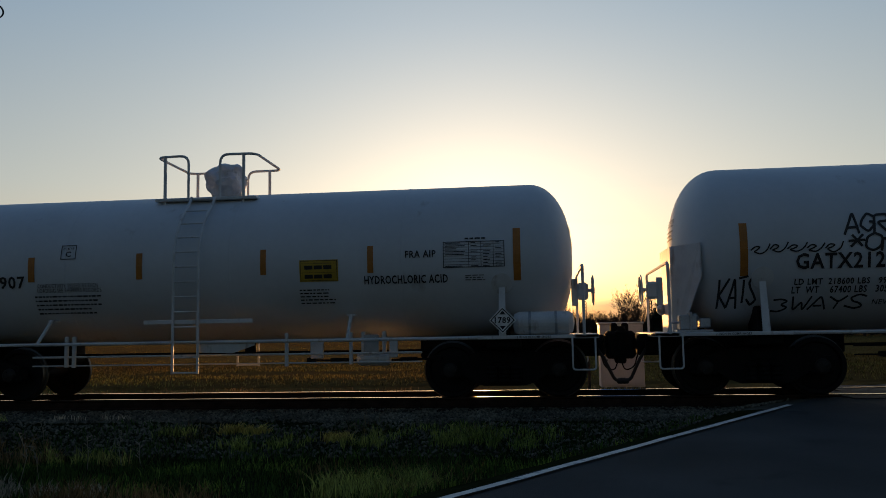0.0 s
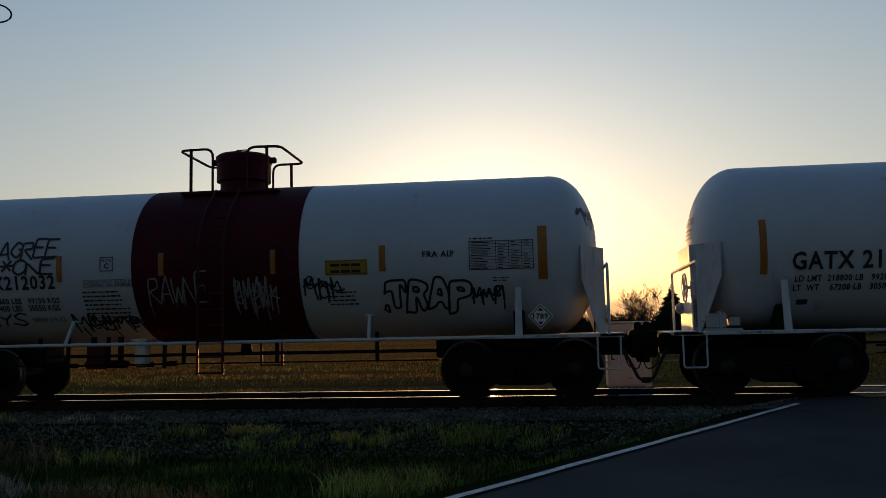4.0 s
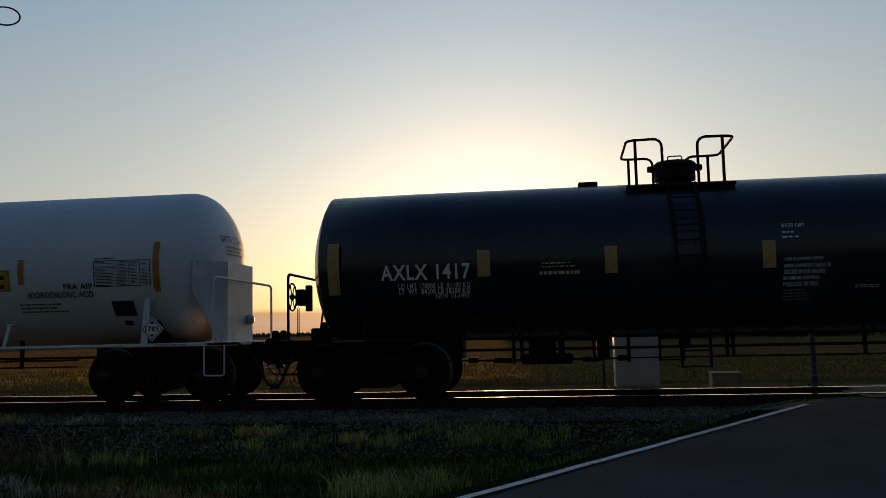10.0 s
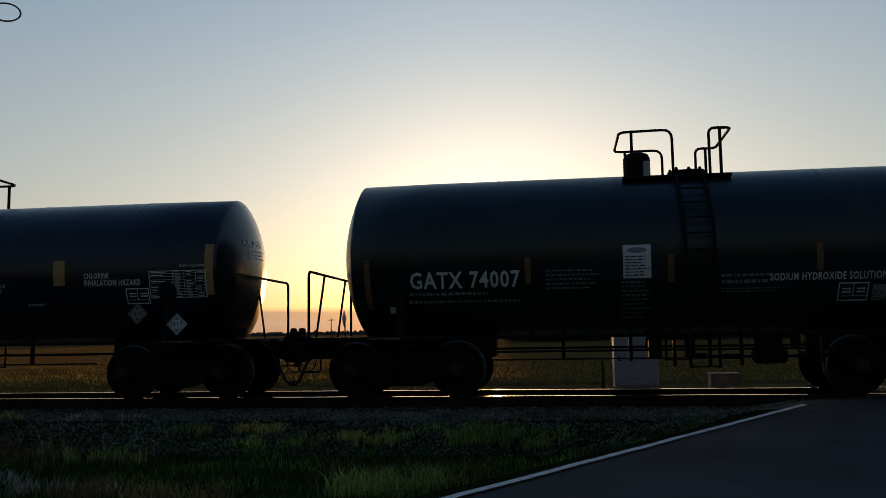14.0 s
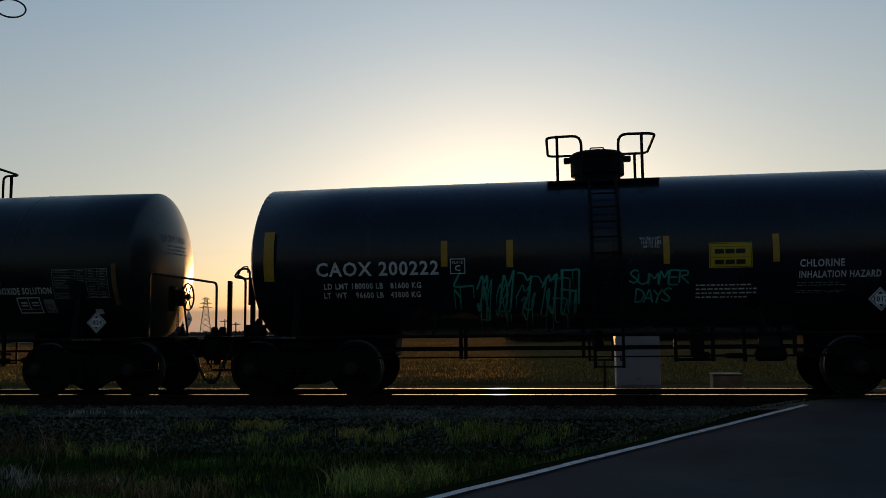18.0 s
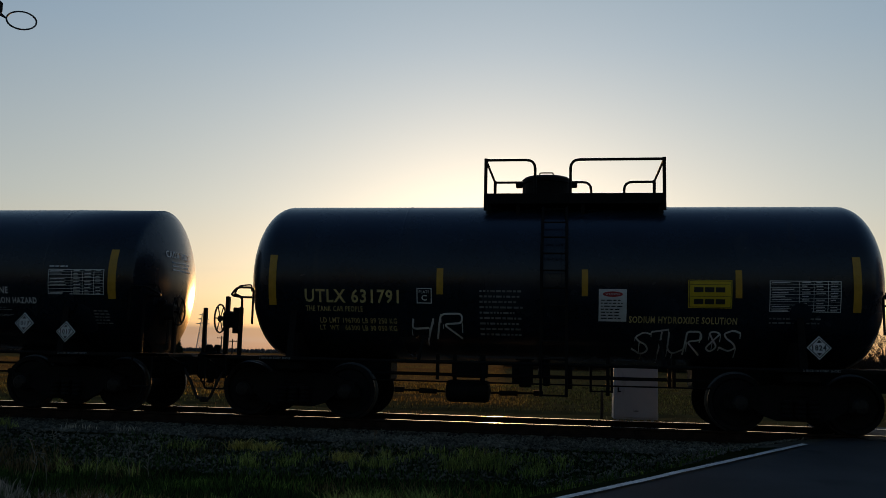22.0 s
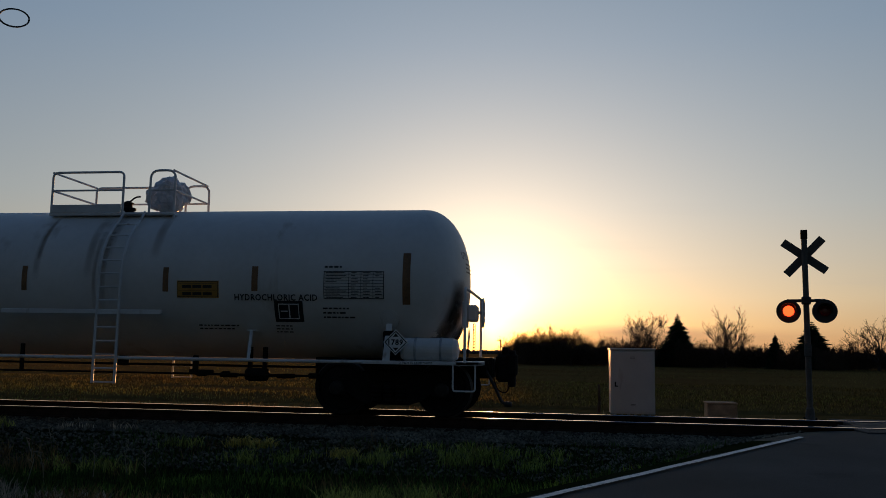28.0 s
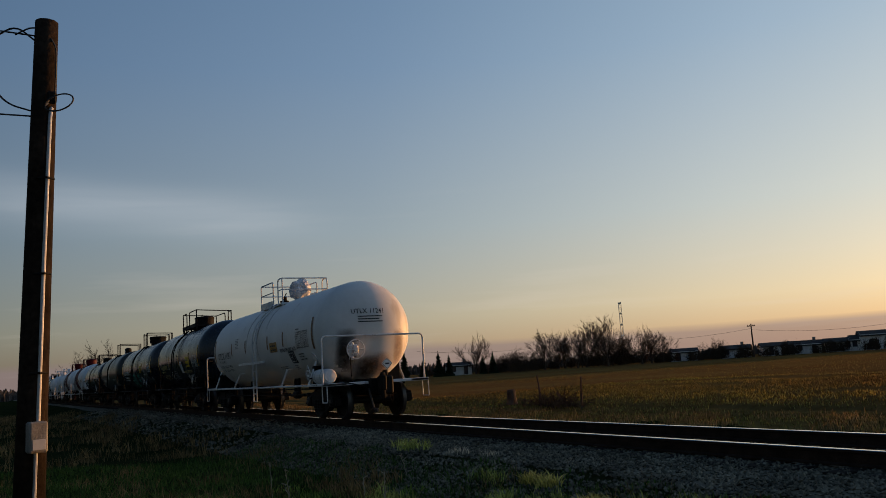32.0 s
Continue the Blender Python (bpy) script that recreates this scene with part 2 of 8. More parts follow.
M = {
    "white": material("white_tank_paint", (0.66, 0.68, 0.70), 0.52, vary=0.06, scale=0.8, grain=9, spots=((0.30, 0.25, 0.2), 0.06)),
    "cream": material("weathered_white_tank_paint", (0.68, 0.665, 0.635), 0.52, vary=0.08, scale=0.8, grain=9, spots=((0.34, 0.29, 0.23), 0.09)),
    "lushgreen": material("lush_grass_clumps", (0.12, 0.28, 0.035), 0.55, vary=0.5, scale=0.8, grain=6, other=(0.26, 0.34, 0.06), spec=0.2, through=0.4, island=0.6),
    "whitetrim": material("white_trim_paint", (0.66, 0.66, 0.65), 0.5, vary=0.12, scale=3, spots=((0.25, 0.17, 0.12), 0.12)),
    "black": material("black_tank_paint", (0.009, 0.015, 0.025), 0.26, vary=0.3, scale=0.9, grain=12, spots=((0.04, 0.036, 0.032), 0.08)),
    "green": material("dark_green_tank_paint", (0.008, 0.017, 0.018), 0.32, vary=0.3, scale=0.9, grain=12, spots=((0.04, 0.036, 0.032), 0.08)),
    "maroon": material("maroon_paint", (0.078, 0.004, 0.010), 0.6, spec=0.15, vary=0.25, scale=1.5, grain=14, spots=((0.035, 0.02, 0.02), 0.12)),
    "iron": material("grimy_cast_iron", (0.009, 0.008, 0.007), 0.78, vary=0.4, scale=5, grain=60, bump=0.3, spec=0.15),
    "wheel": material("dark_wheel_steel", (0.007, 0.006, 0.006), 0.65, metal=0.0, vary=0.4, scale=4, grain=50, bump=0.2, spec=0.2),
    "bearing": material("greasy_bearing_steel", (0.014, 0.013, 0.012), 0.5, vary=0.4, scale=6, spec=0.3),
    "tread": material("worn_bright_steel", (0.10, 0.097, 0.09), 0.5, metal=1.0, vary=0.15, scale=6),
    "railsteel": material("polished_rail_head", (0.52, 0.50, 0.48), 0.10, metal=1.0, vary=0.08, scale=2.0, grain=30),
    "railside": material("rusty_rail_web", (0.030, 0.019, 0.014), 0.9, vary=0.4, scale=5, grain=60, bump=0.3, spec=0.08),
    "tie": material("creosoted_tie_wood", (0.022, 0.017, 0.014), 0.95, vary=0.5, scale=4, grain=30, bump=0.6, spec=0.03),
    "stone": material("crushed_ballast_stone", (0.125, 0.115, 0.085), 0.9, vary=0.4, scale=1.2, grain=25, bump=0.7, spec=0.05, island=0.6),
    "asphalt": material("worn_asphalt", (0.062, 0.064, 0.062), 0.9, vary=0.3, scale=0.5, grain=90, bump=0.5, spots=((0.03, 0.03, 0.03), 0.1), spec=0.08),
    "roadpaint": material("chipped_white_road_paint", (0.80, 0.76, 0.66), 0.7, vary=0.15, scale=4, grain=60, spots=((0.2, 0.2, 0.2), 0.16)),
    "grass": material("spring_grass_and_soil", (0.014, 0.030, 0.007), 0.9, vary=0.5, scale=0.7, grain=30, other=(0.026, 0.028, 0.012), bump=0.6, spec=0.0),
    "blade": material("grass_blades", (0.040, 0.105, 0.016), 0.6, vary=0.5, scale=0.7, grain=8, other=(0.075, 0.125, 0.024), spec=0.15, through=0.35, island=0.7),
    "straw": material("dry_straw_grass", (0.20, 0.135, 0.06), 0.8, vary=0.4, scale=0.6, grain=10, spec=0.05, through=0.55, island=0.6),
    "field": material("spring_field_soil_and_crop", (0.105, 0.058, 0.024), 0.95, vary=0.5, scale=0.09, grain=2.5, other=(0.078, 0.066, 0.022), bump=1.0, spec=0.0, fuzz=(0.05, (1.0, 0.66, 0.30))),
    "galv": material("galvanised_steel", (0.42, 0.43, 0.44), 0.5, metal=0.6, vary=0.15, scale=5),
    "cabinet": material("aluminium_cabinet_paint", (0.50, 0.48, 0.455), 0.42, vary=0.08, scale=2, spots=((0.30, 0.26, 0.22), 0.05)),
    "concrete": material("weathered_concrete", (0.26, 0.235, 0.20), 0.9, vary=0.25, scale=4, grain=50, bump=0.4, spec=0.1),
    "signblack": material("black_signal_paint", (0.02, 0.02, 0.02), 0.6, vary=0.3, scale=5),
    "signback": material("weathered_sign_back", (0.10, 0.095, 0.085), 0.7, vary=0.25, scale=5, spec=0.2),
    "polewood": material("creosoted_pole_wood", (0.024, 0.017, 0.012), 0.95, vary=0.5, scale=2, grain=18, bump=0.8, spec=0.03),
    "cable": material("black_cable", (0.02, 0.02, 0.02), 0.6),
    "amber": material("amber_reflective_tape", (0.62, 0.33, 0.03), 0.4, vary=0.12, scale=6),
    "brownamber": material("old_brown_reflective_tape", (0.48, 0.27, 0.09), 0.5, vary=0.2, scale=6),
    "orangetape": material("orange_brown_reflective_tape", (0.46, 0.165, 0.02), 0.45, vary=0.15, scale=6),
    "oldyellow": material("aged_yellow_decal", (0.50, 0.32, 0.03), 0.5, vary=0.15, scale=6),
    "yellow": material("yellow_decal", (0.72, 0.50, 0.02), 0.45, vary=0.08, scale=6),
    "inkblack": material("black_lettering", (0.015, 0.015, 0.017), 0.5, vary=0.2),
    "inkwhite": material("white_lettering", (0.80, 0.80, 0.78), 0.6, vary=0.12, scale=5),
    "inkgrey": material("faded_grey_lettering", (0.27, 0.27, 0.26), 0.7, vary=0.25, scale=6),
    "inkyellow": material("faded_yellow_lettering", (0.62, 0.50, 0.20), 0.6, vary=0.2, scale=6),
    "inkgreen": material("teal_spray_paint", (0.06, 0.46, 0.36), 0.5, vary=0.2, scale=4),
    "maroontrim": material("maroon_trim_paint", (0.07, 0.007, 0.012), 0.6, spec=0.2, vary=0.3, scale=3),
    "greypatch": material("grey_touch_up_paint", (0.42, 0.45, 0.48), 0.5, vary=0.06, scale=2),
    "brownfade": material("faded_brown_tape_fade", (0.20, 0.10, 0.04), 0.6, vary=0.25, scale=6),
    "oldorange": material("old_orange_decal", (0.42, 0.22, 0.04), 0.5, vary=0.15, scale=6),
    "rubber": material("dark_rubber_panel", (0.03, 0.03, 0.03), 0.8, vary=0.3, scale=4, bump=0.3, spec=0.15),
    "stubble": material("crop_stubble", (0.18, 0.105, 0.038), 0.85, vary=0.4, scale=0.06, grain=2, other=(0.12, 0.125, 0.035), spec=0.0, through=0.7, island=0.7),
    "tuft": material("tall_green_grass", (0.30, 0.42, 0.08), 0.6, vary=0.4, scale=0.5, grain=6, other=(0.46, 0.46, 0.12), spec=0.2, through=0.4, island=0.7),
    "streak": material("rusty_run_stain", (0.46, 0.42, 0.37), 0.6, vary=0.3, scale=3, grain=20),
    "red": material("red_decal", (0.45, 0.03, 0.03), 0.5),
    "tarp": material("white_plastic_wrap", (0.62, 0.62, 0.64), 0.35, vary=0.15, scale=4, bump=0.2),
    "bark": material("grey_brown_bark", (0.075, 0.055, 0.042), 0.95, vary=0.4, scale=3, grain=30, bump=0.6, spec=0.05),
    "needle": material("spruce_needles", (0.022, 0.042, 0.022), 0.85, vary=0.5, scale=2, spec=0.05),
    "bush": material("bare_brush_twigs", (0.07, 0.05, 0.035), 0.95, vary=0.5, scale=2, spec=0.0),
    "housewall": material("pale_house_siding", (0.78, 0.76, 0.72), 0.8, vary=0.12, scale=1, spec=0.2),
    "roof": material("dark_roof_shingle", (0.055, 0.048, 0.045), 0.9, vary=0.3, scale=2, spec=0.1),
    "pane": material("dark_window_glass", (0.03, 0.035, 0.045), 0.08, vary=0.1),
    "gold": material("bright_golden_grass", (0.78, 0.55, 0.13), 0.6, vary=0.3, scale=0.5, grain=6, other=(0.60, 0.56, 0.16), spec=0.2, through=0.35, island=0.5),
    "palestalk": material("pale_dead_weed_stalks", (0.46, 0.40, 0.30), 0.8, vary=0.3, scale=2, grain=10, spec=0.05, through=0.3, island=0.5),
    "tanbox": material("tan_painted_cable_box", (0.38, 0.25, 0.15), 0.85, vary=0.3, scale=4, grain=50, bump=0.4, spec=0.1),
    # bark tone lightened so that distance haze is in the colour
    "farwood": material("far_bare_woods_hazed", (0.10, 0.085, 0.075), 1.0, vary=0.4, scale=0.3, grain=3, spec=0.0),
}


def soft_stain(name, colour, strength, axes=("Y", "Z")):
    """Thin dirt, or painted glow on one head, that fades out towards the edges of its patch."""
    m = material(name, colour, 0.7, vary=0.4, scale=3, grain=20)
    n, l = m.node_tree.nodes, m.node_tree.links
    tc, sep, nz = n.new("ShaderNodeTexCoord"), n.new("ShaderNodeSeparateXYZ"), n.new("ShaderNodeTexNoise")
    nz.inputs["Scale"].default_value, nz.inputs["Detail"].default_value = 4.0, 6.0
    l.new(tc.outputs["Generated"], sep.inputs[0]), l.new(tc.outputs["Object"], nz.inputs["Vector"])

    def op(kind, a, b):
        q = n.new("ShaderNodeMath")
        q.operation = kind
        for i, v in enumerate((a, b)):
            if isinstance(v, (int, float)):
                q.inputs[i].default_value = v
            else:
                l.new(v, q.inputs[i])
        return q.outputs[0]
    fade = 4 * strength
    for axis in axes:
        g = sep.outputs[axis]
        fade = op("MULTIPLY", fade, op("MULTIPLY", g, op("SUBTRACT", 1.0, g)))
    fade = op("MULTIPLY", op("MULTIPLY", fade, 4.0), op("ADD", nz.outputs[0], 0.25))
    fade = op("MINIMUM", fade, 0.92)
    tr, mx = n.new("ShaderNodeBsdfTransparent"), n.new("ShaderNodeMixShader")
    l.new(fade, mx.inputs[0]), l.new(tr.outputs[0], mx.inputs[1]), l.new(n["Principled BSDF"].outputs[0], mx.inputs[2])
    l.new(mx.outputs[0], n["Material Output"].inputs[0])
    return m


M["grime"] = soft_stain("dark_spilled_grime", (0.035, 0.026, 0.018), 1.3)
M["flankrun"] = soft_stain("brown_flank_run", (0.20, 0.115, 0.055), 0.42, ("X", "Z"))
M["dustrun"] = soft_stain("grey_dust_run", (0.12, 0.11, 0.10), 0.12, ("X", "Z"))
# real rust low on the head, and low sun painted on its far limb
M["rustrun"] = soft_stain("brown_rust_and_sun_glow", (0.24, 0.10, 0.04), 0.8)


def lamp_glass(name, colour, glow):
    m = material(name, colour, 0.2)
    b = m.node_tree.nodes["Principled BSDF"]
    b.inputs["Emission Color"].default_value = (1.0, 0.06, 0.01, 1)
    b.inputs["Emission Strength"].default_value = glow
    return m


M["lit"] = lamp_glass("lit_red_lens", (0.4, 0.02, 0.01), 5.0)
M["unlit"] = lamp_glass("dark_red_lens", (0.16, 0.01, 0.01), 0.0)


# ---- mesh tools ----
def link(name, bm, mat, parent=None, label="", smooth=False):
    me = bpy.data.meshes.new(name)
    bm.to_mesh(me)
    bm.free()
    for m in mat if isinstance(mat, (list, tuple)) else (mat,):
        me.materials.append(M[m] if isinstance(m, str) else m)
    if smooth:
        for p in me.polygons:
            p.use_smooth = True
    ob = new(name, me)
    if parent is not None:
        ob.parent = parent
    if label:
        ob["label"] = label
    return ob


def part(name, bm, mat, parent, label="", smooth=False):
    return link(name, bm, mat, parent, label, smooth)


def thing(name, label, category, group="", at=(0, 0, 0), rz=0, kind=""):
    ob = new(name)
    ob.empty_display_size = 0.2
    ob.matrix_world = pose(*at, 0, 0, rz)
    return tagged(ob, label, category, group, kind)


def box(bm, x0, x1, y0, y1, z0, z1, bevel=0.0, m=None):
    vs = [bm.verts.new((x, y, z)) for x in (x0, x1) for y in (y0, y1) for z in (z0, z1)]
    fs = [bm.faces.new([vs[i] for i in f]) for f in ((0, 1, 3, 2), (4, 6, 7, 5), (0, 4, 5, 1), (2, 3, 7, 6), (0, 2, 6, 4), (1, 5, 7, 3))]
    if bevel:
        edges = list({e for f in fs for e in f.edges})
        r = bmesh.ops.bevel(bm, geom=edges, offset=bevel, segments=1, affect="EDGES")
        vs = list({v for f in r["faces"] for v in f.verts})
    if m is not None:
        bmesh.ops.transform(bm, matrix=m, verts=vs)
    return vs


def ring(bm, c, ax, up, r, n):
    side = ax.cross(up)
    return [bm.verts.new(c + (up * math.cos(k * 2 * math.pi / n) + side * math.sin(k * 2 * math.pi / n)) * r) for k in range(n)]


def tube(bm, pts, r, n=8, closed=False, taper=None):
    """A round bar along a line of points; taper: the radius at each point."""
    pts = [Vector(p) for p in pts]
    rings, up = [], None
    for i, p in enumerate(pts):
        a = (pts[(i + 1) % len(pts)] - pts[i - 1]) if closed else (pts[min(i + 1, len(pts) - 1)] - pts[max(i - 1, 0)])
        a.normalize()
        if up is None:
            up = a.orthogonal().normalized()
        up = (up - a * up.dot(a))
        up = up.normalized() if up.length > 1e-5 else a.orthogonal().normalized()
        rings.append(ring(bm, p, a, up, taper[i] if taper else r, n))
    pairs = list(zip(rings, rings[1:])) + ([(rings[-1], rings[0])] if closed else [])
    for A, B in pairs:
        for k in range(n):
            bm.faces.new((A[k], A[(k + 1) % n], B[(k + 1) % n], B[k]))
    if not closed:
        bm.faces.new(rings[0][::-1]), bm.faces.new(rings[-1])
    return bm


def lathe(bm, profile, axis="z", n=24, at=(0, 0, 0), caps=True):
    """Turns a profile of (radius, along) about an axis."""
    at = Vector(at)
    rows = []
    for r, h in profile:
        row = []
        for k in range(n):
            c, s = math.cos(2 * math.pi * k / n) * r, math.sin(2 * math.pi * k / n) * r
            row.append(bm.verts.new(at + Vector({"z": (c, s, h), "x": (h, c, s), "y": (s, h, c)}[axis])))
        rows.append(row)
    for A, B in zip(rows, rows[1:]):
        for k in range(n):
            bm.faces.new((A[k], A[(k + 1) % n], B[(k + 1) % n], B[k]))
    if caps:
        bm.faces.new(rows[0][::-1]), bm.faces.new(rows[-1])
    bmesh.ops.recalc_face_normals(bm, faces=bm.faces)
    return bm


def B():
    return bmesh.new()


def arc_points(pts, r=0.12, n=4):
    """The line of points with its corners rounded."""
    pts = [Vector(p) for p in pts]
    out = [pts[0]]
    for a, b, c in zip(pts, pts[1:], pts[2:]):
        u, v = (a - b), (c - b)
        k = min(r, u.length * 0.45, v.length * 0.45)
        p, q = b + u.normalized() * k, b + v.normalized() * k
        for i in range(n + 1):
            t = i / n
            out.append(p * (1 - t) ** 2 + b * 2 * t * (1 - t) + q * t * t)
    return out + [pts[-1]]


# ---- ground ----
ROAD_DIR = Vector((0.580, 0.8146))       # along the road
ROAD_LEFT = Vector((3.42, -2.30))       # a point of its left edge line


def road_side(x, y):
    """Metres to the right of the road's left edge line."""
    return (Vector((x, y)) - ROAD_LEFT).dot(Vector((ROAD_DIR.y, -ROAD_DIR.x)))


def smooth(a, b, v):
    t = max(0.0, min(1.0, (v - a) / (b - a)))
    return t * t * (3 - 2 * t)


def road_z(y):
    if y < 0:
        return -0.03 + 0.03 * max(-13.0, min(0.0, y + 2.3))
    return -0.03 - 0.47 * smooth(1.2, 16, y)


RUTS = (8.9, 10.6)


def ground_z(x, y):
    side = road_side(x, y)
    bed = -0.20
    if y < 0:
        z = bed + (-0.60 - bed) * smooth(-2.2, -4.6, y) + 0.12 * smooth(-4.6, -9, y)
    else:
        z = bed + (-0.66 - bed) * smooth(2.2, 4.2, y) + 0.2 * smooth(5, 14, y)
        # wheel ruts along the edge of the field
        z -= 0.13 * sum(math.exp(-((y - r - 0.15 * math.sin(x * 0.07)) / 0.22) ** 2) for r in RUTS)
    if abs(y) > 2.6:
        z += 0.05 * noise.noise((x * 0.5, y * 0.5, 0.3)) + 0.03 * noise.noise((x * 1.7, y * 1.7, 2))
    w = smooth(-1.3, -0.25, side) * (1 - smooth(8.2, 9.4, side))
    return z * (1 - w) + (road_z(y) - 0.035) * w


def ground():
    bm = B()
    def axis(lo, hi, fine, far):
        v = list(np.arange(lo, hi + 1e-6, fine))
        step, a, b = fine, lo, hi
        while b < far:
            step *= 1.35
            a, b = a - step, b + step
            v = [a] + v + [b]
        return v
    xs, ys = axis(-30, 16, 0.3, 4500), axis(-17, 13, 0.25, 4500)
    grid = [[bm.verts.new((x, y, ground_z(x, y))) for y in ys] for x in xs]
    for i in range(len(xs) - 1):
        for j in range(len(ys) - 1):
            f = bm.faces.new((grid[i][j], grid[i + 1][j], grid[i + 1][j + 1], grid[i][j + 1]))
            y, x = (ys[j] + ys[j + 1]) / 2, (xs[i] + xs[i + 1]) / 2
            edge = 0.35 * noise.noise((x * 0.8, y * 0.8, 5))
            f.material_index = 2 if -2.5 - edge < y < 3.0 + edge else (1 if y > 6.5 + 2 * edge or y < -40 else 0)
            f.smooth = True
    return tagged(link("ground", bm, ("grass", "field", "stone")), "grassy verge, gravel track bed and brown-green spring field", "ground", kind="structure")


def road():
    bm = B()
    n = Vector((ROAD_DIR.y, -ROAD_DIR.x))
    rows = []
    k = -45.0
    while k <= 400:
        row = []
        for w in (-0.16, 0.4, 3.6, 7.2, 7.8):
            p = ROAD_LEFT + ROAD_DIR * k + n * (w + (0.06 * noise.noise((k, w, 0)) if w < 0 or w > 7.5 else 0))
            row.append(bm.verts.new((p.x, p.y, road_z(p.y) + (0.0 if 0 < w < 7.5 else -0.03))))
        rows.append(row)
        k += 0.5 if -30 < k < 14 else 8
    for A, C in zip(rows, rows[1:]):
        for i in range(4):
            bm.faces.new((A[i], A[i + 1], C[i + 1], C[i]))
    ob = tagged(link("road", bm, "asphalt", smooth=True), "dark worn asphalt road over the level crossing", "road", kind="structure")
    for name, off, a, b in (("edge_line", 0.0, -30, 0.0), ("edge_line", 6.9, -30, -3)):
        bm = B()
        prev, k = None, a
        while k <= b + 1e-6:
            wob = 0.012 * noise.noise((k * 2, off, 1))
            pts = [ROAD_LEFT + ROAD_DIR * k + n * (off + w + wob + (0.012 * noise.noise((k * 7, w, 3)))) for w in (-0.045, 0.045)]
            cur = [bm.verts.new((p.x, p.y, road_z(p.y) + 0.004)) for p in pts]
            if prev:
                bm.faces.new((prev[0], prev[1], cur[1], cur[0]))
            prev, k = cur, k + 0.25
        part(name, bm, "roadpaint", ob, "chipped white edge line")
    return ob


def rail(name, y):
    bm = B()
    prof = [(-0.07, -0.175), (-0.07, -0.16), (-0.012, -0.145), (-0.01, -0.045), (-0.036, -0.035), (-0.036, -0.006), (-0.028, 0), (0.028, 0), (0.036, -0.006), (0.036, -0.035), (0.01, -0.045), (0.012, -0.145), (0.07, -0.16), (0.07, -0.175)]
    A = [bm.verts.new((-420, y + a, z)) for a, z in prof]
    C = [bm.verts.new((160, y + a, z)) for a, z in prof]
    for k in range(len(prof)):
        j = (k + 1) % len(prof)
        f = bm.faces.new((A[k], A[j], C[j], C[k]))
        f.material_index = 1 if k in (5, 6, 7) else 0
    bmesh.ops.recalc_face_normals(bm, faces=bm.faces)
    return tagged(link("rail", bm, ("railside", "railsteel")), "rusty steel rail with a polished bright head", "rail", "rails of the track", kind="structure")


ground()
road()
rail("rail", -0.7525)
rail("rail", 0.7525)


# ---- tank cars ----
def shell(bm, L, R, zc, dish, corner, n=56):
    """A horizontal tank along x: half length L to the tip of its heads, head depth dish, rounded corner."""
    prof = []
    steps = 12
    for i in range(steps + 1):
        a = math.pi / 2 * i / steps
        if corner == "cap":
            f = i / steps
            prof.append((max(R * f * (1 - 0.012 * smooth(0.9, 1, f)), 0.002), -L + dish * f * f))
        else:
            prof.append((max(R * math.sin(a) ** corner, 0.002), -L + dish * (1 - math.cos(a))))
    prof += [(R, x) for x in np.linspace(-L + dish, L - dish, 9)[1:-1]]
    prof += [(r, -h) for r, h in prof[:steps + 1][::-1]]
    lathe(bm, prof, "x", n, (0, 0, zc))
    return bm


def wrap(car, z, off):
    """The y of the near flank of a car's tank at height z."""
    R, zc = car["R"], car["zc"]
    d = max(-0.999, min(0.999, (z - zc) / R))
    return -(R + off) * math.sqrt(1 - d * d)


def patch(bm, car, x0, x1, z0, z1, off=0.009, steps=6):
    rows = [[bm.verts.new((x, wrap(car, z0 + (z1 - z0) * k / steps, off), z0 + (z1 - z0) * k / steps)) for x in (x0, x1)] for k in range(steps + 1)]
    for A, C in zip(rows, rows[1:]):
        bm.faces.new((A[0], A[1], C[1], C[0]))


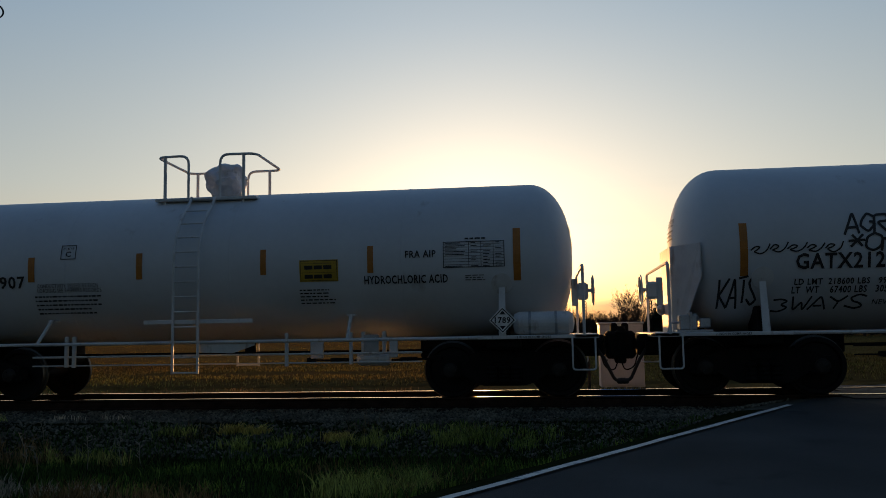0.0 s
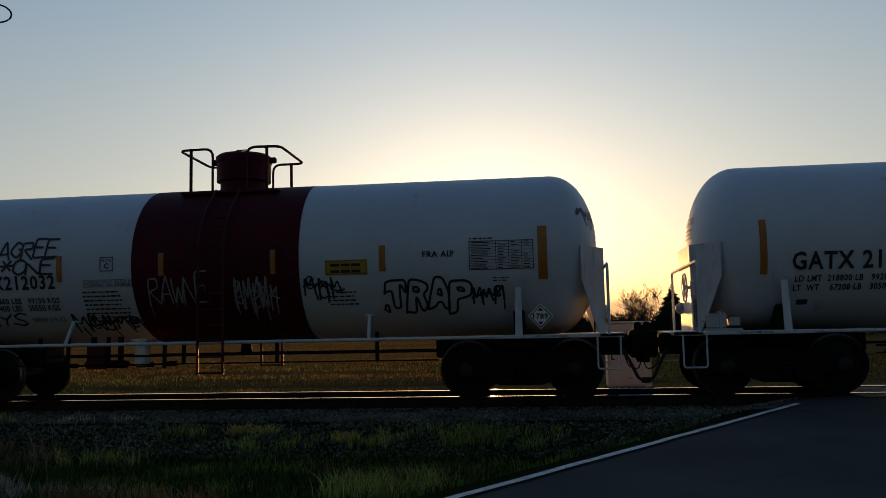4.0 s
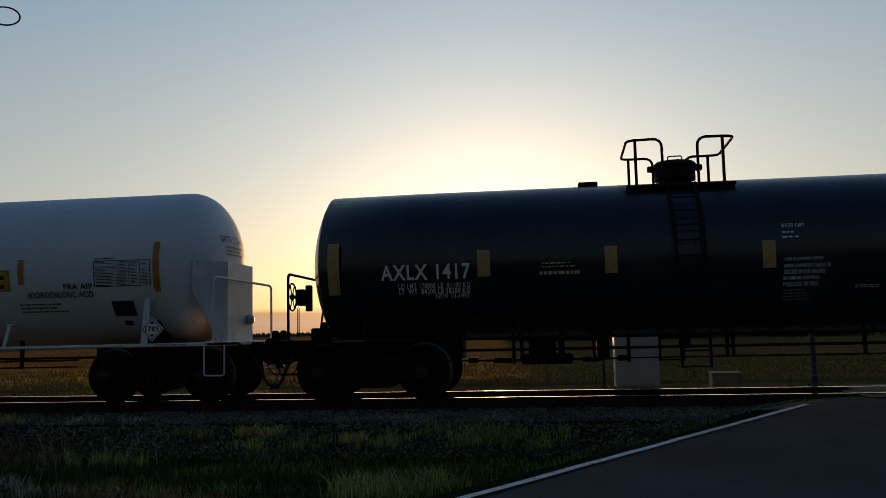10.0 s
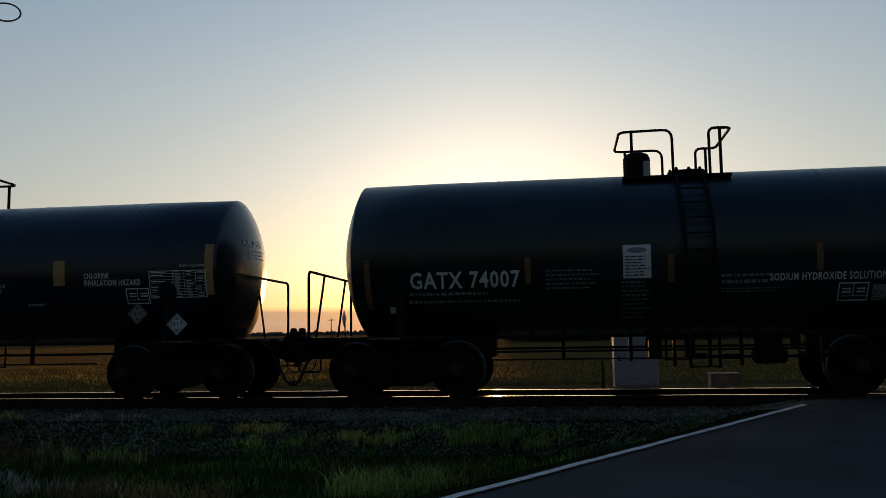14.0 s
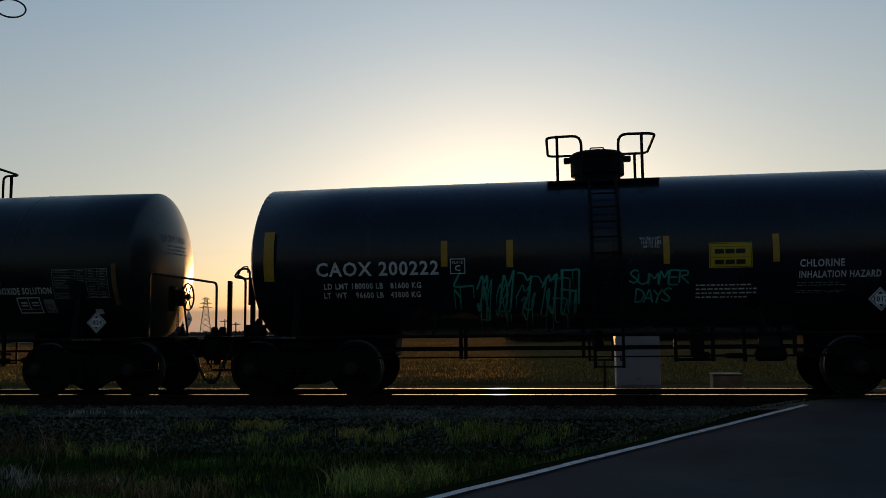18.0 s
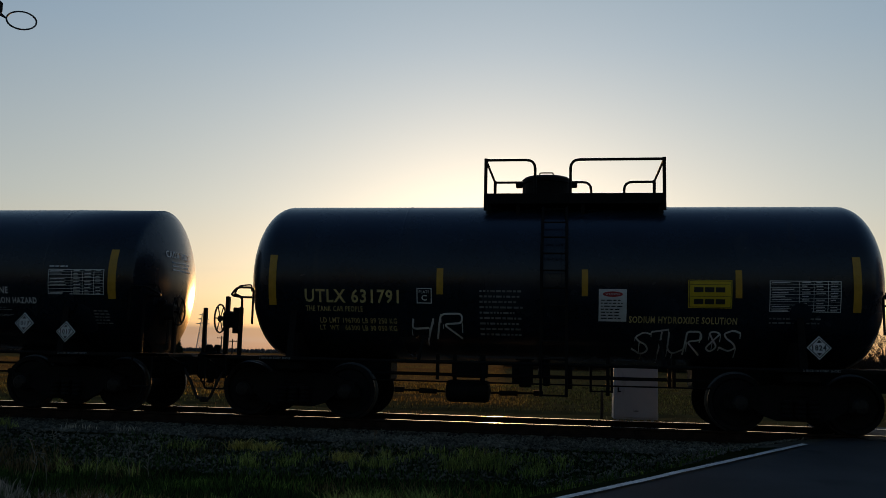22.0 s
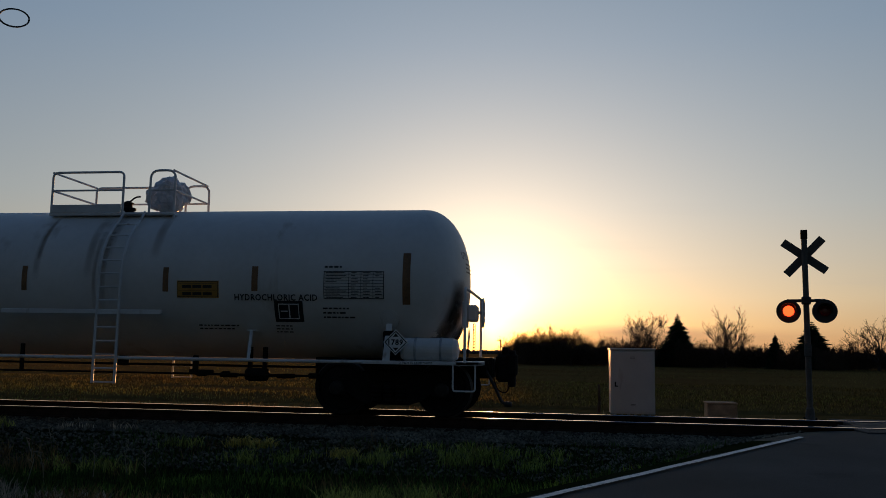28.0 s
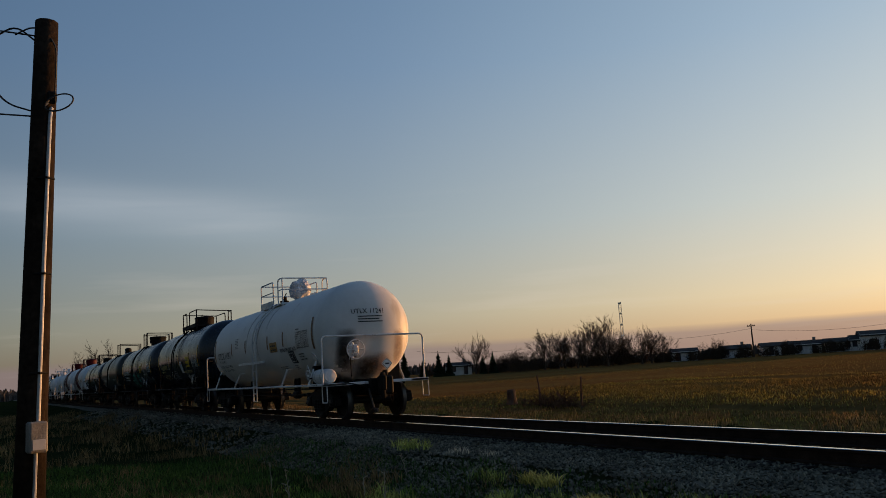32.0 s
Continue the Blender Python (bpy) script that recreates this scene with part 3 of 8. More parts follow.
def truck(car, x, mat="iron"):
    """A two-axle truck under a car, at x; its wheelsets are returned to be turned."""
    sets = []
    for s in (-1, 1):
        bm = B()
        y = s * 1.0
        # cast side frame: arched top bar, sloped bottom bar, pedestal boxes
        top = [(-1.12, 0.53), (-0.75, 0.70), (-0.38, 0.76), (0.38, 0.76), (0.75, 0.70), (1.12, 0.53), (1.12, 0.37), (0.72, 0.40), (0.52, 0.26), (0.34, 0.20), (-0.34, 0.20), (-0.52, 0.26), (-0.72, 0.40), (-1.12, 0.37)]
        fr = [bm.verts.new((x + a, y - 0.08, z)) for a, z in top]
        bk = [bm.verts.new((x + a, y + 0.08, z)) for a, z in top]
        bm.faces.new(fr), bm.faces.new(bk[::-1])
        for k in range(len(top)):
            j = (k + 1) % len(top)
            bm.faces.new((fr[j], fr[k], bk[k], bk[j]))
        for wx in (-0.889, 0.889):
            box(bm, x + wx - 0.17, x + wx + 0.17, y - 0.11, y + 0.11, 0.34, 0.62, 0.02)
        bmesh.ops.recalc_face_normals(bm, faces=bm.faces)
        part("side_frame", bm, mat, car)
        for k in (-0.2, 0.0, 0.2):
            bm = B()
            lathe(bm, [(r, 0.24 + 0.035 * i) for i, r in enumerate((0.075, 0.095, 0.075, 0.095, 0.075, 0.095, 0.075, 0.095, 0.075))], "z", 10, (x + k, y + s * 0.1, 0))
            part("spring", bm, mat, car)
    bm = B()
    box(bm, x - 0.2, x + 0.2, -1.1, 1.1, 0.56, 0.78, 0.03)
    part("truck_bolster", bm, mat, car)
    bm = B()
    for wx in (-0.889, 0.889):
        d = -1 if wx > 0 else 1
        for y in (-0.75, 0.75):
            box(bm, x + wx + d * 0.46, x + wx + d * 0.54, y - 0.09, y + 0.09, 0.28, 0.58, 0.01)
        tube(bm, [(x + wx + d * 0.52, -0.82, 0.42), (x + wx + d * 0.52, 0.82, 0.42)], 0.04, 8)
    part("brake_beam", bm, mat, car)
    for wx in (-0.889, 0.889):
        bm = B()
        for s in (-1, 1):
            prof = [(0.10, 0.62), (0.12, 0.72), (0.30, 0.735), (0.38, 0.69), (0.487, 0.685), (0.487, 0.715), (0.457, 0.73), (0.455, 0.822), (0.44, 0.83), (0.385, 0.83), (0.36, 0.79), (0.14, 0.80), (0.12, 0.85), (0.09, 0.87)]
            lathe(bm, [(r, s * h) for r, h in prof], "y", 40)
        lathe(bm, [(0.085, -0.9), (0.085, 0.9)], "y", 14)
        for f in bm.faces:
            c = f.calc_center_median()
            rr = math.hypot(c.x, c.z)
            if 0.44 < rr < 0.48 and 0.72 < abs(c.y) < 0.825:
                f.material_index = 1
        w = part("wheelset", bm, ("wheel", "tread"), car, smooth=False)
        w.location = (x + wx, 0, 0.457)
        for s in (-1, 1):
            bm = B()
            lathe(bm, [(0.12, s * 0.94), (0.125, s * 1.12), (0.10, s * 1.15), (0.03, s * 1.16)], "y", 18)
            for k in range(3):
                a = 2 * math.pi * k / 3
                lathe(bm, [(0.022, s * 1.13), (0.022, s * 1.175)], "y", 6, (0.075 * math.cos(a), 0, 0.075 * math.sin(a)))
            part("bearing_cap", bm, "bearing", w)
        sets.append(w)
    return sets


def coupler(car, x, d):
    bm = B()
    z = 0.84
    tube(bm, [(x - d * 0.75, 0, z), (x - d * 0.12, 0, z)], 0.09, 8)
    box(bm, *sorted((x - d * 0.22, x + d * 0.10)), -0.17, 0.17, z - 0.26, z + 0.22, 0.05)
    box(bm, *sorted((x - d * 0.05, x + d * 0.16)), *sorted((-d * 0.20, -d * 0.04)), z - 0.16, z + 0.24, 0.04)
    box(bm, *sorted((x - d * 0.12, x - d * 0.00)), -0.06, 0.06, z + 0.18, z + 0.36, 0.03)
    lathe(bm, [(0.05, z - 0.34), (0.07, z - 0.30), (0.07, z + 0.26), (0.05, z + 0.30)], "z", 12, (x + d * 0.06, -d * 0.12, 0))
    part("coupler", bm, "iron", car)
    bm = B()
    tube(bm, arc_points([(x - d * 0.40, -0.34, 0.80), (x - d * 0.27, -0.34, 0.60), (x - d * 0.10, -0.32, 0.24), (x + d * 0.01, -0.30, 0.20)], 0.16, 5), 0.028, 8)
    lathe(bm, [(0.03, -0.06), (0.05, -0.04), (0.05, 0.05), (0.03, 0.07)], "x", 10, (x, -0.30, 0.21))
    part("air_hose", bm, "cable", car)
    bm = B()
    box(bm, *sorted((x - d * 0.48, x - d * 0.36)), -0.42, -0.26, 0.70, 0.86, 0.02)
    tube(bm, [(x - d * 0.42, -0.34, 0.84), (x - d * 0.9, -0.30, 0.84)], 0.025, 6)
    part("angle_cock", bm, "iron", car)
    bm = B()
    tube(bm, arc_points([(x - d * 0.30, 0.20, 0.70), (x - d * 0.22, 0.20, 0.42), (x - d * 0.05, 0.18, 0.36), (x + d * 0.03, 0.15, 0.62)], 0.1, 4), 0.012, 6)
    part("lever_chain", bm, "iron", car)
    bm = B()
    tube(bm, [(x - d * 0.3, -0.1, 0.72), (x - d * 0.3, -1.15, 0.98)], 0.018, 6)
    part("uncoupling_lever", bm, "iron", car)


def plank_rail(car, name, pts, r, mat, rad=0.1, n=8):
    bm = B()
    tube(bm, arc_points(pts, rad), r, n)
    return part(name, bm, mat, car)


def ladder(car, x, y_top, z_top, z_bot, w, mat, rungs, off=0.16, side=1):
    """A ladder over one flank (side 1: the near one), bent to the tank above its axis."""
    y_bot = -(car["R"] + off)
    def yy(z):
        return side * (min(wrap(car, min(z, car["zc"] + car["R"] * 0.98), off), y_top) if z > car["zc"] else y_bot)
    zs = list(np.linspace(z_bot, car["zc"], 3)) + list(np.linspace(car["zc"], z_top, 8))[1:]
    for s in (-1, 1):
        bm = B()
        tube(bm, [(x + s * w / 2, yy(z), z) for z in zs], 0.025, 6)
        part("ladder_stringer", bm, mat, car)
    for k in range(rungs):
        z = z_bot + 0.02 + (z_top - z_bot - 0.05) * k / (rungs - 1)
        bm = B()
        tube(bm, [(x - w / 2, yy(z), z), (x + w / 2, yy(z), z)], 0.015, 6)
        part("ladder_rung", bm, mat, car)


def plane(spec, d):
    """Distance of the coupling plane at one end from the car's origin."""
    return spec["plane"][0 if d < 0 else 1]


def tip(spec, d):
    """Distance of the tank head's tip at one end from the car's origin."""
    return spec["L"] + d * spec["mid"]


def tank_car(spec):
    """spec: centre u, half length, radius, axis height, head depth, corner, truck offset, coupler offset, materials."""
    car = thing("tank_car", spec["label"], "tank car", "cars of the train", (spec["u"] + TRAIN_START, 0, 0))
    L, R, zc, tr = spec["L"], spec["R"], spec["zc"], spec["truck"]
    car["R"], car["zc"] = R, zc
    paint, trim, sill = spec["paint"], spec["trim"], spec.get("sill", 0.0)
    car["sill"] = sill
    bm = shell(B(), L, R, zc, spec["dish"], spec["corner"])
    bmesh.ops.translate(bm, verts=bm.verts, vec=(spec["mid"], 0, 0))
    part("tank", bm, paint, car, spec["tank"], smooth=True)
    sets = truck(car, -tr) + truck(car, tr)
    WHEELS.extend(sets)
    # stub sills, bolster saddles, draught gear
    for d in (-1, 1):
        cp = plane(spec, d)
        bm = B()
        box(bm, *sorted((d * (tr - 1.5), d * (cp - 0.26))), -0.32, 0.32, 0.64, 1.0, 0.03)
        part("stub_sill", bm, "iron", car)
        bm = B()
        box(bm, d * tr - 0.28, d * tr + 0.28, -1.32, 1.32, 0.80, 0.95, 0.03)
        for s in (-1, 1):
            box(bm, d * tr - 0.09, d * tr + 0.09, s * 0.9 - 0.35, s * 0.9 + 0.35, 0.9, 1.42, 0.02)
        part("bolster_saddle", bm, "iron", car)
        bm = B()
        box(bm, *sorted((d * (tr - 0.55), d * (cp - 0.42))), -1.42, -0.9, 0.96 + sill, 1.02 + sill, 0.008)
        box(bm, *sorted((d * (tr - 0.55), d * (cp - 0.42))), 0.9, 1.42, 0.96 + sill, 1.02 + sill, 0.008)
        box(bm, *sorted((d * (cp - 0.80), d * (cp - 0.42))), -1.42, 1.42, 0.955 + sill, 1.025 + sill, 0.008)
        part("end_platform", bm, trim, car)
        coupler(car, d * (cp - 0.02), d)
        # corner step
        for s in (-1, 1):
            e = d * (cp - 0.48)
            plank_rail(car, "sill_step", [(e, s * 1.42, 0.98 + sill), (e, s * 1.42, 0.46), (e - d * 0.36, s * 1.42, 0.46), (e - d * 0.36, s * 1.42, 0.98 + sill)], 0.015, trim, 0.05, 6)
        # bolster pad brace up the flank
        pad = spec.get("pad", 1.86)
        for s in (-1, 1):
            bm = B()
            y0, y1 = s * 1.40, s * (R * math.sqrt(1 - ((pad - 0.06 - zc) / R) ** 2) + 0.02)
            pl = [[bm.verts.new((d * tr + a * w, y + s * o, z)) for w, y, z in ((-0.06, y0, 1.0 + sill), (0.06, y0, 1.0 + sill), (0.05, y1, pad - 0.06), (-0.05, y1, pad - 0.06))] for o, a in ((0.012, 1), (-0.012, 1))]
            bm.faces.new(pl[0]), bm.faces.new(pl[1][::-1])
            for k in range(4):
                bm.faces.new((pl[0][(k + 1) % 4], pl[0][k], pl[1][k], pl[1][(k + 1) % 4]))
            bmesh.ops.recalc_face_normals(bm, faces=bm.faces)
            part("saddle_brace", bm, trim, car)
            bm = B()
            rim = [(0.17 * math.cos(a), 0.17 * math.sin(a)) for a in np.linspace(0, 2 * math.pi, 25)[:-1]]
            flank = lambda z, o: s * ((R + o) * math.sqrt(max(0, 1 - ((z - zc) / (R + o)) ** 2)))
            f = [bm.verts.new((d * tr + p, flank(pad + q, 0.028), pad + q)) for p, q in rim]
            g = [bm.verts.new((d * tr + p, flank(pad + q, -0.01), pad + q)) for p, q in rim]
            hub = bm.verts.new((d * tr, flank(pad, 0.030), pad))
            for k in range(24):
                bm.faces.new((f[k], f[(k + 1) % 24], hub)), bm.faces.new((f[k], g[k], g[(k + 1) % 24], f[(k + 1) % 24]))
            bmesh.ops.recalc_face_normals(bm, faces=bm.faces)
            part("saddle_pad", bm, trim if trim == "whitetrim" else paint, car)
    for s in (-1, 1):
        bm = B()
        tube(bm, [(-tr + 0.4, s * 1.45, 0.99 + sill), (tr - 0.4, s * 1.45, 0.99 + sill)], 0.028, 8)
        part("side_handrail", bm, trim, car)
    return car


WHEELS, CARS = [], []
TRAIN_START = 0.48


def car_place(t):
    """How far the train has rolled along the track since the start."""
    q = (t - 16) / 16
    return -(3.4887 * t + 0.508 * q * q + 0.991 * q ** 3) + (0.508 - 0.991)


SPECS = [
    dict(u=-6.0, L=5.930, mid=0.060, R=1.35, zc=2.33, dish=0.72, corner=0.85, truck=4.8, plane=(6.75, 6.75), paint="white", trim="whitetrim", top="whitetrim", walk=(-1.42, 0.46), lad=-0.50, mark="GATX 60907", ink="inkblack", tank="pale grey-white painted steel shell", label="white acid tank car with wrapped top fittings and white ladder"),
    dict(u=8.08, L=6.460, mid=0.060, R=1.40, zc=2.41, dish=0.78, corner=0.85, truck=5.18, plane=(7.30, 7.26), paint="white", trim="whitetrim", top="maroontrim", walk=(-0.85, 0.96), lad=0.05, band=(-1.45, 1.53), dome=(0.5, 0.78), domemat="maroon", mark="GATX 212032", ink="inkblack", tank="pale grey-white painted steel shell", label="white tank car with maroon middle band and black graffiti"),
    dict(u=22.62, L=6.360, mid=-0.070, R=1.40, zc=2.41, dish=0.78, corner=0.85, truck=5.2, plane=(7.28, 7.13), paint="white", trim="whitetrim", top="maroontrim", walk=(-0.93, 0.90), lad=-0.03, band=(-1.43, 1.38), dome=(0.5, 0.75), dx=0.0, domemat="maroon", mark="GATX 212060", ink="inkblack", tank="pale grey-white painted steel shell", label="white tank car with maroon middle band and stained top"),
    dict(u=36.9, L=6.385, mid=0.015, R=1.32, zc=2.29, dish=0.37, corner="cap", truck=5.22, plane=(7.15, 7.16), paint="black", trim="iron", top="iron", walk=(-0.83, 0.95), lad=0.06, dome=(0.35, 0.5), dx=0.07, mark="AXLX 1417", ink="inkwhite", tank="glossy black jacketed shell", label="black chlorine tank car with dished ends and white lettering"),
    dict(u=50.3, L=5.295, mid=0.055, R=1.39, zc=2.37, dish=0.38, corner="cap", truck=4.08, plane=(6.24, 6.14), paint="green", trim="iron", top="iron", walk=(-0.34, 1.44), lad=0.75, dome=(0.24, 0.5), mark="GATX 74007", ink="inkgrey", tank="dark green-black jacketed shell", label="dark tank car with brown reflective strips and faded lettering"),
    dict(u=63.32, L=6.280, mid=0.190, R=1.37, zc=2.35, dish=0.38, corner="cap", truck=4.95, plane=(6.88, 7.15), paint="black", trim="iron", top="iron", walk=(-0.71, 1.16), lad=0.21, dome=(0.47, 0.6), dx=0.17, mark="CAOX 200222", ink="inkwhite", tank="glossy black jacketed shell", label="black chlorine tank car with teal graffiti"),
    dict(u=76.48, L=5.325, mid=0.255, R=1.38, zc=2.38, dish=0.62, corner=0.72, truck=4.08, plane=(6.01, 6.43), paint="black", trim="iron", top="iron", walk=(-0.93, 2.12), mark="UTLX 631791", ink="inkyellow", tank="blue-black painted shell", label="black tank car with yellow lettering and long top walkway"),
    dict(u=90.2, L=6.525, mid=0.095, R=1.36, zc=2.28, dish=0.78, corner=0.9, truck=5.4, plane=(7.29, 7.35), sill=-0.09, paint="cream", trim="whitetrim", top="whitetrim", walk=(-1.13, 1.31), pad=1.60, mark="UTLX 11241", ink="inkblack", tank="pale grey-white painted steel shell", label="white acid tank car at the end of the train"),
    dict(u=-20.0, L=6.5, mid=0.0, R=1.38, zc=2.38, dish=0.75, corner=0.85, truck=5.2, plane=(7.2, 7.2), paint="white", trim="whitetrim", top="whitetrim", walk=(-0.9, 0.9), mark="GATX 60911", ink="inkblack", tank="pale grey-white painted steel shell", label="white acid tank car ahead in the train"),
    dict(u=-34.2, L=6.4, mid=0.0, R=1.36, zc=2.34, dish=0.7, corner=0.8, truck=5.1, plane=(7.0, 7.0), paint="black", trim="iron", top="iron", walk=(-0.9, 0.9), dome=(0.42, 0.6), mark="CAOX 200218", ink="inkwhite", tank="glossy black shell", label="black tank car ahead in the train"),
    dict(u=-48.4, L=6.5, mid=0.0, R=1.38, zc=2.38, dish=0.75, corner=0.85, truck=5.2, plane=(7.2, 7.2), paint="white", trim="whitetrim", top="whitetrim", walk=(-0.9, 0.9), mark="GATX 60913", ink="inkblack", tank="pale grey-white painted steel shell", label="white acid tank car far ahead in the train"),
]
for s in SPECS:
    CARS.append(tank_car(s))


# ---- fittings of the tank cars ----
def grating(car, x0, x1, y0, y1, z, mat):
    bm = B()
    box(bm, x0, x1, y0, y1, z - 0.05, z, 0.006)
    part("walkway", bm, mat, car)
    for x in (x0 + 0.12, x1 - 0.12):
        bm = B()
        for s in (-1, 1):
            tube(bm, [(x, s * 0.62, z - 0.03), (x, s * 0.78, z - 0.32)], 0.03, 6)
        part("walkway_bracket", bm, mat, car)


def cage(car, inner, post, outer, zp, zt, mat, far=None):
    """Guard rail round one end of the top walkway: one bent pipe up, out, across and back down; inner, post, outer: places along the car."""
    fi, fp, fo = far or (inner, post, outer)
    r = min(0.16, abs(outer - inner) * 0.3)
    plank_rail(car, "guard_rail", [(inner, -0.72, zp - 0.04), (inner, -0.72, zt), (outer, -0.72, zt - 0.01), (fo, 0.72, zt - 0.05), (fi, 0.72, zt - 0.05), (fi, 0.72, zp - 0.04)], 0.024, mat, r)
    for x, y, z in ((post, -0.72, zt), (fp, 0.72, zt - 0.05)):
        bm = B()
        box(bm, x - 0.024, x + 0.024, y - 0.02, y + 0.02, zp - 0.16, z + 0.015, 0.004)
        part("guard_post", bm, mat, car)


def dome(car, x, r, z0, z1, mat, label="round manway housing with a hinged lid"):
    bm = B()
    h = z1 - z0
    lathe(bm, [(r + 0.02, z0), (r + 0.02, z0 + 0.06), (r - 0.07, z0 + 0.08), (r - 0.07, z0 + h * 0.34), (r, z0 + h * 0.36), (r, z1 - h * 0.2), (r + 0.02, z1 - h * 0.19), (r + 0.02, z1 - 0.05), (r - 0.03, z1 - 0.005), (0.02, z1)], "z", 32, (x, 0, 0))
    d = part("manway_housing", bm, mat, car, label)
    for s in (-1, 1):
        bm = B()
        box(bm, x + s * (r + 0.06) - 0.06, x + s * (r + 0.06) + 0.06, -0.06, 0.06, z1 - 0.16, z1 - 0.06, 0.015)
        part("lid_hinge", bm, "iron", d)
    bm = B()
    tube(bm, arc_points([(x - 0.12, -0.1, z1), (x - 0.12, -0.1, z1 + 0.09), (x + 0.12, -0.1, z1 + 0.09), (x + 0.12, -0.1, z1)], 0.03), 0.012, 6)
    part("lid_handle", bm, "iron", d)


def wrapped_fitting(car, x, r, z0, h, seed):
    bm = B()
    bmesh.ops.create_icosphere(bm, subdivisions=4, radius=1.0)
    for v in bm.verts:
        p = v.co.copy()
        k = 0.95 + 0.34 * noise.noise(p * 1.5 + Vector((seed, 0, 0))) + 0.16 * abs(noise.noise(p * 3.6 + Vector((seed, 3, 0)))) - 0.10 * abs(noise.noise(p * 7.0 + Vector((seed, 9, 0))))
        tuck = 1 - 0.15 * smooth(-0.2, -1, p.z)
        v.co = Vector((x + p.x * r * k * tuck, p.y * r * 0.95 * k * tuck, z0 + h / 2 + p.z * h / 2 * k))
    part("wrapped_valve", bm, "tarp", car, "valve wrapped in creased white plastic")


def brake_wheel(car, x, y, z, d, r=0.28):
    bm = B()
    tube(bm, [(x, y + r * math.cos(a), z + r * math.sin(a)) for a in np.linspace(0, 2 * math.pi, 29)[:-1]], 0.016, 6, closed=True)
    mat = "whitetrim" if car["metal"] == "whitetrim" else "iron"
    wh = part("brake_wheel", bm, mat, car, "spoked hand-brake wheel")
    for k in range(6):
        a = k * math.pi / 3
        bm = B()
        tube(bm, [(x, y + 0.05 * math.cos(a), z + 0.05 * math.sin(a)), (x, y + r * math.cos(a), z + r * math.sin(a))], 0.011, 5)
        part("spoke", bm, mat, wh)
    bm = B()
    lathe(bm, [(0.05, -0.03), (0.06, 0), (0.05, 0.03)], "x", 12, (x, y, z))
    part("hub", bm, mat, wh)
    bm = B()
    box(bm, *sorted((x - d * 0.27, x - d * 0.08)), y - 0.12, y + 0.12, z - 0.16, z + 0.13, 0.04)
    box(bm, *sorted((x - d * 0.36, x - d * 0.25)), y - 0.05, y + 0.05, z - 0.26, z + 0.2, 0.015)
    lathe(bm, [(0.10, -0.07), (0.11, -0.05), (0.11, 0.05), (0.10, 0.07)], "x", 14, (x - d * 0.16, y, z - 0.05))
    tube(bm, [(x - d * 0.1, y, z), (x, y, z)], 0.03, 8)
    part("brake_housing", bm, mat, car)
    bm = B()
    k = z - 0.22
    while k > 1.06:
        tube(bm, [(x - d * 0.14 + 0.02 * math.cos(a), y - 0.1, k + 0.03 * math.sin(a)) for a in np.linspace(0, 2 * math.pi, 9)[:-1]], 0.007, 4, closed=True)
        k -= 0.05
    part("brake_chain", bm, "iron", car)


def hoop_end(car, d, p, posts, wheel, reach):
    """Open end platform of the dark cars: bent hand-hold loops on a post, and tall stanchions; distances in from the coupling plane p."""
    mat = car["metal"]
    o, q = d * (p - reach[0]), d * (p - reach[1])
    plank_rail(car, "hand_hold", [(q, -1.32, 1.55), (q, -1.32, 2.17), (o - d * 0.18, -1.30, 2.17), (o, -1.12, 2.05), (o - d * 0.10, -0.90, 2.03), (q + d * 0.12, -0.86, 2.03)], 0.020, mat, 0.08)
    plank_rail(car, "hand_hold", [(q + d * 0.10, -1.15, 2.12), (q + d * 0.14, -1.05, 2.24), (o - d * 0.10, -1.02, 2.22), (o - d * 0.02, -1.02, 2.06)], 0.013, mat, 0.05)
    plank_rail(car, "hand_hold_post", [(o - d * 0.24, -1.2, 1.0), (o - d * 0.24, -1.2, 2.0), (o - d * 0.10, -1.15, 2.06)], 0.022, mat, 0.06)
    for x, y, z, w in posts:
        bm = B()
        box(bm, d * (p - x) - w / 2, d * (p - x) + w / 2, y - 0.05, y + 0.05, 0.98, z, 0.012)
        part("stanchion", bm, mat, car)
    if wheel:
        brake_wheel(car, d * (p - wheel[0]), -0.62, wheel[1], d, 0.25)


